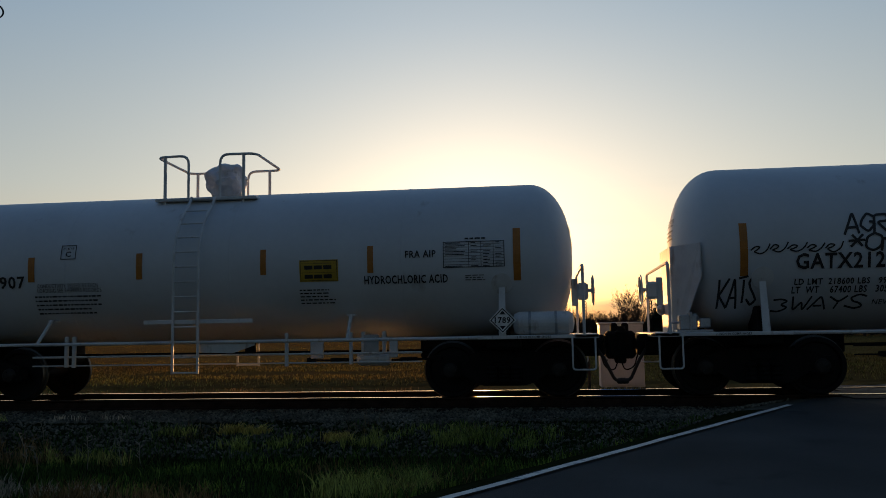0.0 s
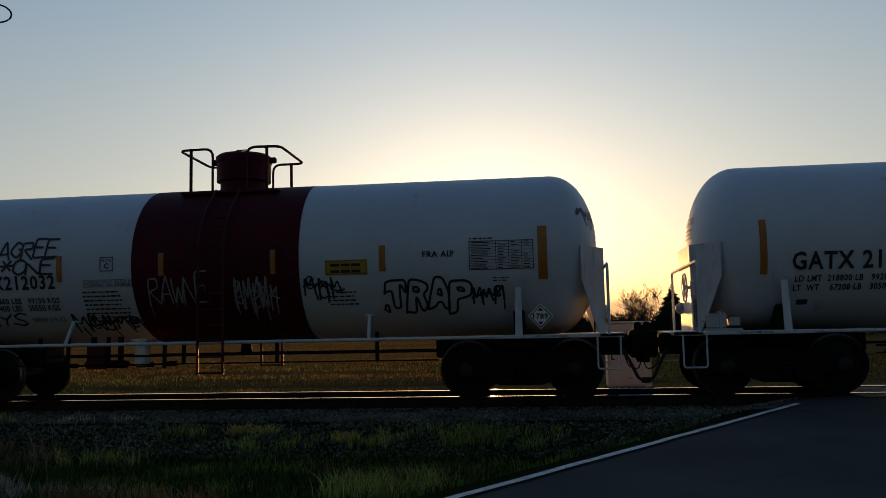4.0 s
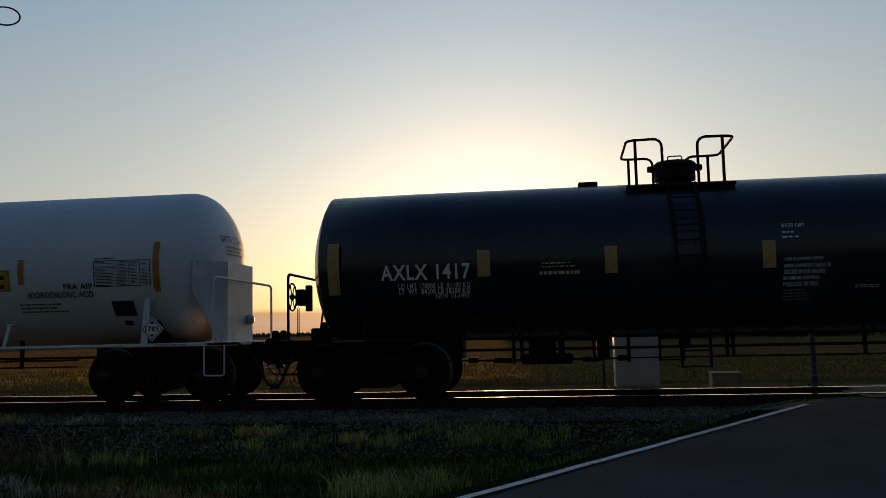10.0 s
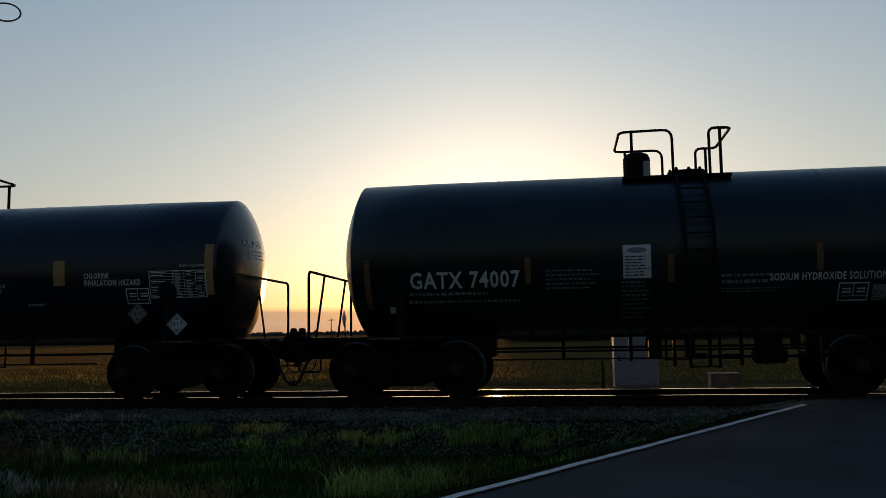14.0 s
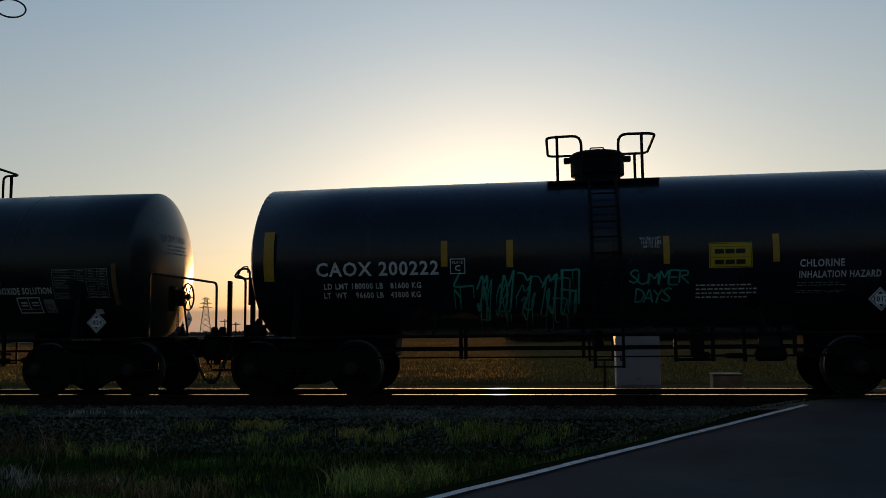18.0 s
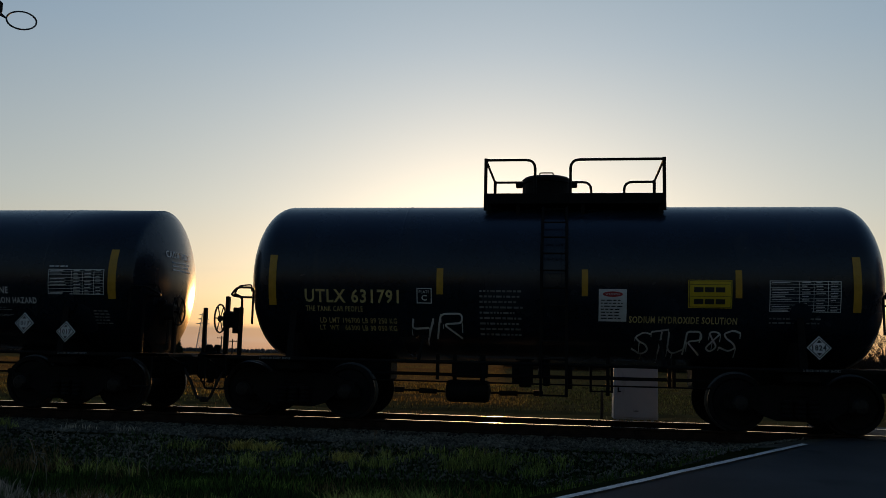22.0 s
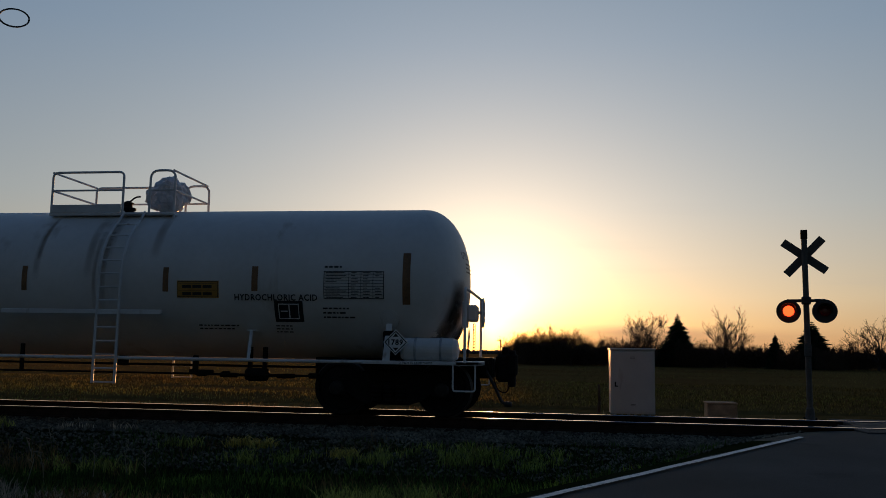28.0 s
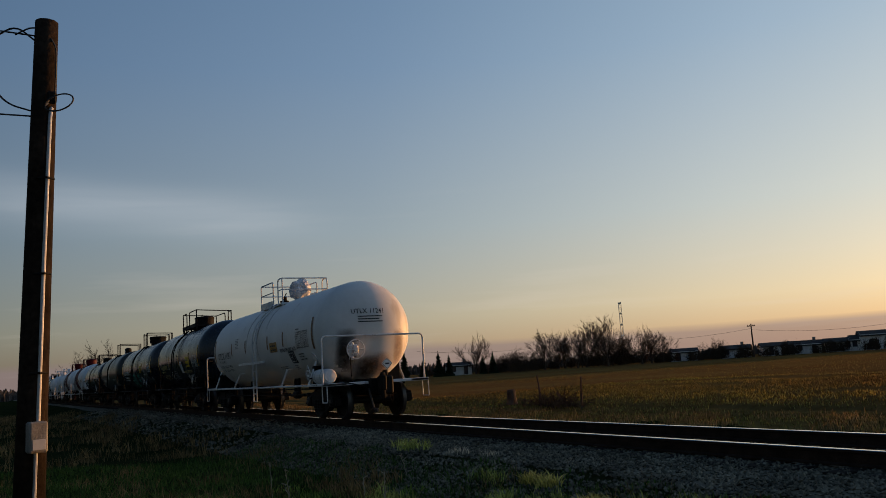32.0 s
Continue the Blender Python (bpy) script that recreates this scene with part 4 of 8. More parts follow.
def end_fittings(car, spec, d, wheel=None, shield=False, posts=None, reach=(0.2, 0.95), rail=0.65, diamond=False, valve=True):
    p, L, R, zc = plane(spec, d), tip(spec, d), spec["R"], spec["zc"]
    e = p - rail
    mat = spec["trim"]
    if posts:
        hoop_end(car, d, p, posts, wheel, reach)
    else:
        plank_rail(car, "end_handrail", [(d * e, -1.46, 1.0 + car["sill"]), (d * e, -1.46, 2.13), (d * e, 1.4, 2.11), (d * e, 1.4, 1.0 + car["sill"])], 0.024, mat, 0.12)
        if wheel:
            brake_wheel(car, d * (p - wheel[0]), -0.62, wheel[1], d, 0.24)
    if shield:
        bm = B()
        a, b = d * (L + 0.09), d * (L - 0.30)
        pl = [((b, -1.22, 1.9), (b, -1.22, 2.45), (a, -0.62, 2.45), (a, -0.62, 1.02), (a - d * 0.12, -0.75, 1.02)),
              ((a, -0.62, 1.02), (a, -0.62, 2.45), (a, 0.62, 2.45), (a, 0.62, 1.02)),
              ((a, 0.62, 1.02), (a, 0.62, 2.45), (b, 1.22, 2.45), (b, 1.22, 1.9), (a - d * 0.12, 0.75, 1.02))]
        for f in pl:
            bm.faces.new([bm.verts.new(v) for v in f])
        bmesh.ops.remove_doubles(bm, verts=bm.verts, dist=0.001)
        bmesh.ops.recalc_face_normals(bm, faces=bm.faces)
        bmesh.ops.solidify(bm, geom=bm.faces[:], thickness=0.02)
        part("head_shield", bm, mat, car, "folded white steel head shield with rust streaks")
        bm = B()
        lathe(bm, [(0.09, 0), (0.11, d * 0.05), (0.06, d * 0.12), (0.02, d * 0.13)], "x", 14, (a, 0.35, 1.42))
        part("shield_valve", bm, "galv", car)
    if spec["corner"] == "cap" and not posts:
        for y in (-1.2, 0.2) if not wheel else (0.2, ):
            plank_rail(car, "rail_brace", [(d * (e - 0.20), y, 2.08), (d * (e - 0.05), y, 1.02)], 0.02, mat)
    # valve cluster on the platform
    if valve and d < 0:
        bm = B()
        x = d * (e - 0.42)
        if mat == "whitetrim":
            box(bm, x - 0.22, x + 0.06, -1.10, -0.82, 1.06, 1.30, 0.02)
            box(bm, x - 0.06, x - 0.02, -1.13, -0.80, 1.03, 1.34, 0.008)
            box(bm, x + 0.10, x + 0.28, -1.08, -0.86, 1.09, 1.24, 0.02)
            box(bm, x - 0.26, x + 0.30, -1.12, -0.80, 1.02, 1.06, 0.006)
            tube(bm, arc_points([(x - 0.2, -1.06, 1.18), (x - 0.36, -1.06, 1.18), (x - 0.40, -1.06, 1.02)], 0.06), 0.018, 6)
        else:
            box(bm, x - 0.16, x + 0.16, -1.05, -0.8, 1.02, 1.22, 0.02)
        lathe(bm, [(0.06, 1.2), (0.07, 1.26), (0.03, 1.32)], "z", 12, (x + 0.05, -0.92, 0))
        part("platform_valve", bm, "galv" if mat == "whitetrim" else "iron", car)
    if not diamond:
        return
    # diamond placard on a bracket at the end
    s, x, y = 0.16, d * (e - 0.12), 0.38
    shape = ((0, -1), (1, 0), (0, 1), (-1, 0))
    bm = B()
    f = [bm.verts.new((x, y + a * s, 1.36 + b * s)) for a, b in shape]
    g = [bm.verts.new((x - d * 0.01, y + a * s, 1.36 + b * s)) for a, b in shape]
    bm.faces.new(f), bm.faces.new(g[::-1])
    for k in range(4):
        bm.faces.new((f[k], f[(k + 1) % 4], g[(k + 1) % 4], g[k]))
    bmesh.ops.recalc_face_normals(bm, faces=bm.faces)
    pl = part("end_placard", bm, "inkwhite", car, "white diamond hazard placard")
    bm = B()
    o = [bm.verts.new((x + d * 0.004, y + a * s * 0.9, 1.36 + b * s * 0.9)) for a, b in shape]
    q = [bm.verts.new((x + d * 0.004, y + a * s * 0.8, 1.36 + b * s * 0.8)) for a, b in shape]
    for k in range(4):
        bm.faces.new((o[k], o[(k + 1) % 4], q[(k + 1) % 4], q[k]))
    bm.faces.new([bm.verts.new((x + d * 0.004, y + a * s, 1.36 + b * s)) for a, b in ((-0.4, 0.12), (0.4, 0.12), (0.4, -0.12), (-0.4, -0.12))])
    part("placard_border", bm, "inkblack", pl)
    bm = B()
    tube(bm, [(x - d * 0.02, y, 1.30), (x - d * 0.02, y, 1.0)], 0.014, 6)
    part("placard_bracket", bm, "iron", pl)


# under each car: safety-rail heights, hangers (place, foot), air reservoir (place, height, radius, half length),
# valve box, hung plates (from, to, foot, top, paint), feet and heads of the struts to the side rail
UNDER = {
    0: dict(rails=(0.765, 0.615), hang=((-2.82, 0.59), (-2.68, 0.58), (1.14, 0.56), (2.25, 0.58)), res=(2.60, 0.66, 0.115, 0.30), outlet=None, struts=((-3.2, -3.07), (2.25, 2.27)),
            plates=((1.52, 1.74, 0.68, 0.99, "whitetrim"), (2.88, 3.02, 0.68, 0.99, "whitetrim"), (2.44, 2.70, 0.74, 1.07, "galv"))),
    1: dict(rails=(0.78, 0.635), hang=((-3.25, 0.60), (-2.72, 0.58), (-1.97, 0.60), (-0.94, 0.56), (-0.59, 0.63), (1.07, 0.62), (2.80, 0.62)), res=(-2.1, 0.64, 0.07, 0.42), outlet=-1.40, struts=((-2.61, -2.56), (2.72, 2.70)),
            plates=((-2.44, -2.08, 0.56, 0.97, "maroontrim"), )),
    2: dict(rails=(0.755, 0.64), hang=((-2.87, 0.60), (-2.10, 0.62), (-2.00, 0.60), (-1.60, 0.60), (-1.07, 0.58), (-0.73, 0.63), (0.95, 0.62), (2.78, 0.62)), res=(-2.3, 0.64, 0.08, 0.48), outlet=-1.51, struts=((-2.70, -2.62), (2.62, 2.60)),
            plates=((-2.62, -2.26, 0.58, 0.98, "maroontrim"), )),
    3: dict(rails=(0.79, 0.63), hang=((-2.78, 0.57), (-2.65, 0.60), (-2.03, 0.55), (-1.49, 0.57), (-0.94, 0.56), (0.59, 0.62), (0.68, 0.62), (2.65, 0.62)), res=(-2.25, 0.63, 0.09, 0.44), outlet=-1.34, struts=((-2.7, -2.64), (2.7, 2.66)),
            plates=((-2.48, -2.10, 0.57, 0.98, "iron"), )),
    4: dict(rails=(0.745, 0.615), hang=((-1.41, 0.60), (-0.34, 0.57), (0.34, 0.48), (0.89, 0.49), (1.37, 0.49), (2.59, 0.53)), res=(1.84, 0.64, 0.14, 0.28), outlet=0.05, struts=((-1.9, -1.85), (2.1, 2.06)),
            plates=((1.60, 1.98, 0.70, 0.98, "iron"), (2.15, 2.30, 0.72, 0.98, "iron"), (0.52, 0.68, 0.62, 0.95, "iron"))),
    5: dict(rails=(0.765, 0.635), hang=((-2.18, 0.61), (-2.10, 0.61), (-0.18, 0.62), (1.27, 0.55), (1.85, 0.55), (2.33, 0.54), (3.09, 0.66)), res=(2.77, 0.65, 0.11, 0.25), outlet=1.62, struts=((-2.6, -2.55), (2.6, 2.56)),
            plates=((2.58, 2.90, 0.76, 0.95, "bearing"), (1.27, 1.85, 0.555, 0.60, "iron"))),
    6: dict(rails=(0.78, 0.67), hang=((1.14, 0.51), (2.10, 0.66), (2.17, 0.66), (-1.62, 0.70), (-0.86, 0.70)), res=(-1.13, 0.52, 0.185, 0.38), outlet=-0.18, struts=((-1.9, -1.85), (2.0, 1.96)),
            plates=((-0.40, -0.06, 0.66, 0.98, "iron"), (0.10, 0.22, 0.64, 0.95, "iron"), (0.48, 0.58, 0.60, 0.95, "iron"), (-1.40, -0.80, 0.74, 0.98, "iron"))),
    7: dict(rails=(0.65,), hang=((-3.30, 0.64), (-1.20, 0.64)), res=(3.06, 0.65, 0.115, 0.22), outlet=None, struts=((-2.45, -2.42), (3.07, 3.03)),
            plates=((1.86, 2.30, 0.66, 0.72, "iron"), (1.92, 2.02, 0.70, 0.96, "iron"), (2.45, 2.60, 0.62, 0.70, "iron"))),
}


def underside(car, spec, i):
    """Brake rigging, pipes, steps and the bottom outlet under the tank."""
    tr = spec["truck"]
    a = tr - 1.35
    lower = "whitetrim" if i == 0 else "iron"
    u = UNDER.get(i) or dict(rails=(0.77, 0.63), hang=((-2.4, 0.6), (-1.1, 0.6), (1.2, 0.6), (2.5, 0.6)), res=(1.9, 0.70, 0.13, 0.4), outlet=-0.9, struts=((-2.5, -2.45), (2.5, 2.46)), plates=())
    for z, r in zip(u["rails"], (0.019, 0.013)):
        bm = B()
        tube(bm, [(-a, -1.15, z), (a, -1.15, z)], r, 6)
        part("safety_rail", bm, lower, car)
    for x, z in u["hang"]:
        bm = B()
        box(bm, x - 0.028, x + 0.028, -1.18, -1.12, z, 1.12, 0.006)
        part("hanger", bm, lower, car)
    bx, bz, br, bl = u["res"]
    bm = B()
    lathe(bm, [(0.02, -bl), (br * 0.85, -bl + 0.03), (br, -bl + 0.08), (br, bl - 0.08), (br * 0.85, bl - 0.03), (0.02, bl)], "x", 20, (bx, -0.95, bz))
    part("air_reservoir", bm, lower, car)
    for k in (-0.6, 0.6):
        bm = B()
        box(bm, bx + bl * k - 0.03, bx + bl * k + 0.03, -1.0, -0.9, bz, 1.12, 0.005)
        part("reservoir_bracket", bm, lower, car)
    for s in (-1, 1):
        # slack adjuster rods with their yokes on both ends of the cylinder
        bm = B()
        tube(bm, [(bx + s * bl, -0.95, bz - 0.02), (bx + s * (bl + 0.75), -0.93, bz - 0.01)], 0.018, 6)
        tube(bm, [(bx + s * (bl + 0.14), -0.95, bz - 0.02), (bx + s * (bl + 0.44), -0.94, bz - 0.015)], 0.042, 8)
        box(bm, *sorted((bx + s * (bl + 0.70), bx + s * (bl + 0.86))), -1.0, -0.88, bz - 0.05, bz + 0.04, 0.012)
        part("brake_rod", bm, "iron", car)
    for x0, x1, z0, z1, m in u["plates"]:
        bm = B()
        box(bm, x0, x1, -1.05, -0.99, z0, z1, 0.012)
        if x1 - x0 > 0.2 and z1 - z0 > 0.2:
            for fx in (0.2, 0.8):
                lathe(bm, [(0.022, -1.07), (0.022, -1.045)], "y", 6, (x0 + (x1 - x0) * fx, 0, z1 - 0.07))
        part("brake_bracket", bm, m, car)
    if u["outlet"] is not None:
        bm = B()
        box(bm, u["outlet"] - 0.1, u["outlet"] + 0.1, -1.14, -0.95, 0.61, 1.05, 0.02)
        box(bm, u["outlet"] - 0.16, u["outlet"] + 0.14, -1.16, -0.95, 1.045, 1.075, 0.004)
        part("valve_box", bm, "whitetrim" if spec.get("band") else "iron", car)
    bm = B()
    lathe(bm, [(0.09, 0.74), (0.11, 0.78), (0.08, 1.02)], "z", 16, (0.1, 0, 0))
    part("bottom_outlet", bm, "iron", car)
    bm = B()
    tube(bm, [(-a - 0.6, -0.35, 0.78), (a + 0.6, -0.35, 0.78)], 0.022, 6)
    part("train_line", bm, "iron", car)
    if i == 0:
        # tapered skirt plate with bolts beside the ladder
        bm = B()
        q = [(-0.28, 0.82), (0.30, 0.80), (0.68, 0.93), (0.68, 0.985), (-0.28, 0.985)]
        for y0, y1 in ((-1.44, -1.425), ):
            f, g = [bm.verts.new((x, y0, z)) for x, z in q], [bm.verts.new((x, y1, z)) for x, z in q]
            bm.faces.new(f), bm.faces.new(g[::-1])
            for k in range(5):
                bm.faces.new((f[(k + 1) % 5], f[k], g[k], g[(k + 1) % 5]))
        for x in (-0.1, 0.02, 0.28, 0.4):
            lathe(bm, [(0.016, -1.455), (0.016, -1.43)], "y", 8, (x, 0, 0.93))
        part("skirt_plate", bm, "whitetrim", car)
    for b, t in u["struts"]:
        for s in (-1, 1):
            bm = B()
            tube(bm, [(b, s * 1.44, 0.99 + car["sill"]), (t, s * (spec["R"] * 0.90), 1.40)], 0.03, 6)
            box(bm, t - 0.07, t + 0.07, *sorted((s * spec["R"] * 0.80, s * spec["R"] * 0.915)), 1.385, 1.41, 0.004)
            part("rail_strut", bm, spec["trim"], car)


def head_x(spec, y, z, d, off=0.006):
    r = min(0.999, math.hypot(y, z - spec["zc"]) / spec["R"])
    if spec["corner"] == "cap":
        return d * (tip(spec, d) - spec["dish"] * r * r + off)
    return d * (tip(spec, d) - spec["dish"] * (1 - math.sqrt(1 - min(0.999, r ** (2 / spec["corner"])))) + off)


def text_mesh(text, bold=0.012):
    """Flat lettering as a bmesh in the xy plane, scaled to a unit box."""
    cu = bpy.data.curves.new("lettering", "FONT")
    cu.body, cu.resolution_u, cu.offset, cu.space_character = text, 2, bold, 1.12
    ob = bpy.data.objects.new("lettering", cu)
    me = ob.to_mesh()
    bm = B()
    bm.from_mesh(me)
    ob.to_mesh_clear()
    bpy.data.objects.remove(ob)
    bpy.data.curves.remove(cu)
    xs, ys = [v.co.x for v in bm.verts], [v.co.y for v in bm.verts]
    a, b, c, d = min(xs), max(xs), min(ys), max(ys)
    for v in bm.verts:
        v.co = Vector(((v.co.x - a) / (b - a), (v.co.y - c) / (d - c), 0))
    return bm


def words(bm, gap):
    """Splits flat lettering at the wider gaps along x."""
    bm.verts.ensure_lookup_table()
    seen, isles = set(), []
    for v in bm.verts:
        if v in seen:
            continue
        stack, isle = [v], []
        seen.add(v)
        while stack:
            q = stack.pop()
            isle.append(q)
            for e in q.link_edges:
                o = e.other_vert(q)
                if o not in seen:
                    seen.add(o)
                    stack.append(o)
        isles.append((min(q.co.x for q in isle), max(q.co.x for q in isle), isle))
    isles.sort(key=lambda s: s[0])
    groups, end = [], -1e9
    for a, c, isle in isles:
        if a - end > gap:
            groups.append([])
        groups[-1] += isle
        end = max(end, c)
    out = []
    for g in groups:
        nb, idx = B(), {}
        for v in g:
            idx[v] = nb.verts.new(v.co)
        for f in {f for v in g for f in v.link_faces}:
            nb.faces.new([idx[v] for v in f.verts])
        out.append(nb)
    bm.free()
    return out


def lettering(car, text, x0, x1, z0, z1, mat):
    bm = text_mesh(text, 0.022 if z1 - z0 > 0.09 else 0.008)
    bmesh.ops.triangulate(bm, faces=bm.faces)
    for v in bm.verts:
        z = z0 + v.co.y * (z1 - z0)
        v.co = Vector((x0 + v.co.x * (x1 - x0), wrap(car, z, 0.014), z))
    for w in words(bm, (z1 - z0) * 0.42) if "\n" not in text else [bm]:
        part("lettering", w, mat, car)


def head_lettering(car, spec, d, text, y0, y1, z0, z1, mat):
    bm = text_mesh(text)
    for v in bm.verts:
        y, z = y0 + v.co.x * (y1 - y0), z0 + v.co.y * (z1 - z0)
        v.co = Vector((head_x(spec, y, z, d, 0.014), y, z))
    part("end_lettering", bm, mat, car)
    bm = B()
    for k in range(3):
        z = z0 - 0.09 - 0.07 * k
        a, b = y0 + (y1 - y0) * 0.18, y1 - (y1 - y0) * (0.05 + 0.1 * (k % 2))
        vs = [bm.verts.new((head_x(spec, y, zz, d, 0.010), y, zz)) for zz in (z, z + 0.028) for y in np.linspace(a, b, 5)]
        for j in range(4):
            bm.faces.new((vs[j], vs[j + 1], vs[j + 6], vs[j + 5]))
    part("end_small_print", bm, mat, car)


def strip(car, x0, x1, z0, z1, mat):
    bm = B()
    patch(bm, car, x0, x1, z0, z1)
    part("reflective_strip" if "amber" in mat or "fade" in mat or "tape" in mat else "painted_patch", bm, mat, car)


def bars(car, x0, x1, z0, z1, n, mat):
    """Lines of print too small to read, broken into words."""
    bm = B()
    rnd = random.Random(int(abs(x0) * 1000) + n)
    h = (z1 - z0) / n
    for k in range(n):
        za, zb = z1 - (k + 0.72) * h, z1 - (k + (0.36 if n > 1 else 0.2)) * h
        end = x0 + (x1 - x0) * (1 if n == 1 else rnd.uniform(0.72, 1))
        x = x0
        while x < end - 0.02:
            w = min(rnd.uniform(0.025, 0.10), end - x)
            patch(bm, car, x, x + w, za, zb, 0.014, 1)
            x += w + 0.022
    tagged(part("small_print", bm, mat, car), kind="stuff")


def frame_lines(bm, car, x0, x1, z0, z1, t, off=0.012):
    patch(bm, car, x0, x1, z0, z0 + t, off, 1), patch(bm, car, x0, x1, z1 - t, z1, off, 1)
    patch(bm, car, x0, x0 + t, z0 + t, z1 - t, off, 5), patch(bm, car, x1 - t, x1, z0 + t, z1 - t, off, 5)


def table(car, x0, x1, z0, z1, mat):
    bm = B()
    frame_lines(bm, car, x0, x1, z0, z1, 0.012)
    n, rnd = 9, random.Random(int(x0 * 997))
    for k in range(1, n):
        z = z0 + (z1 - z0) * k / n
        patch(bm, car, x0 + 0.012, x1 - 0.012, z - 0.003, z + 0.003, 0.012, 1)
    cols = [x0 + (x1 - x0) * f for f in (0.42, 0.62, 0.82)]
    for x in cols:
        patch(bm, car, x - 0.004, x + 0.004, z0 + 0.012, z1 - 0.012, 0.0125, 6)
    for k in range(n):
        za = z0 + (z1 - z0) * (k + 0.36) / n
        zb = za + (z1 - z0) * 0.26 / n
        for a, b in zip([x0] + cols, cols + [x1]):
            if rnd.random() < 0.85:
                patch(bm, car, a + 0.035, a + 0.035 + (b - a - 0.07) * rnd.uniform(0.5, 1), za, zb, 0.012, 1)
    part("data_table", bm, mat, car)


def plate_mark(car, x0, x1, z0, z1, mat):
    bm = B()
    frame_lines(bm, car, x0, x1, z0, z1, 0.014)
    part("plate_frame", bm, mat, car)
    w, h = x1 - x0, z1 - z0
    lettering(car, "PLATE", x0 + w * 0.15, x1 - w * 0.15, z0 + h * 0.66, z0 + h * 0.84, mat)
    lettering(car, "C", x0 + w * 0.32, x1 - w * 0.32, z0 + h * 0.18, z0 + h * 0.56, mat)


def outline_box(car, x0, x1, z0, z1, mat):
    bm = B()
    frame_lines(bm, car, x0, x1, z0, z1, 0.018)
    m = (x0 + x1) / 2
    patch(bm, car, m - 0.006, m + 0.006, z0 + (z1 - z0) * 0.25, z1 - 0.018, 0.012, 4)
    patch(bm, car, x0 + 0.018, x1 - 0.018, z0 + (z1 - z0) * 0.25, z0 + (z1 - z0) * 0.28, 0.0125, 1)
    for a in (x0 + 0.06, m + 0.05):
        for f in (0.45, 0.62):
            patch(bm, car, a, a + 0.13, z0 + (z1 - z0) * f, z0 + (z1 - z0) * (f + 0.08), 0.012, 1)
    part("test_box", bm, mat, car)


def emergency_decal(car, x0, x1, z0, z1, mat):
    strip(car, x0, x1, z0, z1, mat)
    bm = B()
    h = z1 - z0
    frame_lines(bm, car, x0 + 0.015, x1 - 0.015, z0 + 0.012, z1 - 0.012, 0.008, 0.013)
    for a, b, i in ((0.14, 0.32, 0.13), (0.56, 0.74, 0.13)):
        for k in range(3):
            w = (x1 - x0) * (1 - 2 * i)
            xa = x0 + (x1 - x0) * i + w * k / 3
            patch(bm, car, xa, xa + w * 0.29, z0 + h * a, z0 + h * b, 0.014, 1)
        patch(bm, car, x0 + 0.03, x1 - 0.03, z0 + h * (b + 0.085), z0 + h * (b + 0.098), 0.014, 1)
    part("decal_print", bm, "inkblack", car)


def notice(car, x0, x1, z0, z1, mat, red):
    strip(car, x0, x1, z0, z1, mat)
    bm = B()
    h, w = z1 - z0, x1 - x0
    c, rows = ((x0 + x1) / 2, z0 + h * 0.84), []
    ring_ = [bm.verts.new((c[0] + w * 0.36 * math.cos(a), wrap(car, c[1] + h * 0.085 * math.sin(a), 0.010), c[1] + h * 0.085 * math.sin(a))) for a in np.linspace(0, 2 * math.pi, 21)[:-1]]
    bm.faces.new(ring_)
    part("notice_oval", bm, "red" if red else "inkgrey", car)
    if red:
        lettering(car, "WARNING", x0 + w * 0.24, x1 - w * 0.24, z0 + h * 0.81, z0 + h * 0.87, mat)
    bars(car, x0 + w * 0.08, x1 - w * 0.08, z0 + h * 0.05, z0 + h * 0.70, 7, "inkblack")


def logo_box(car, x0, x1, z0, z1):
    strip(car, x0, x1, z0, z1, "inkblack")
    bm = B()
    w, h = x1 - x0, z1 - z0
    frame_lines(bm, car, x0 + w * 0.14, x1 - w * 0.14, z0 + h * 0.14, z1 - h * 0.14, 0.014)
    patch(bm, car, x0 + w * 0.5, x0 + w * 0.54, z0 + h * 0.2, z1 - h * 0.2, 0.012, 2)
    patch(bm, car, x0 + w * 0.22, x0 + w * 0.46, z0 + h * 0.48, z0 + h * 0.53, 0.012, 1)
    part("stencil_box", bm, "inkwhite", car)


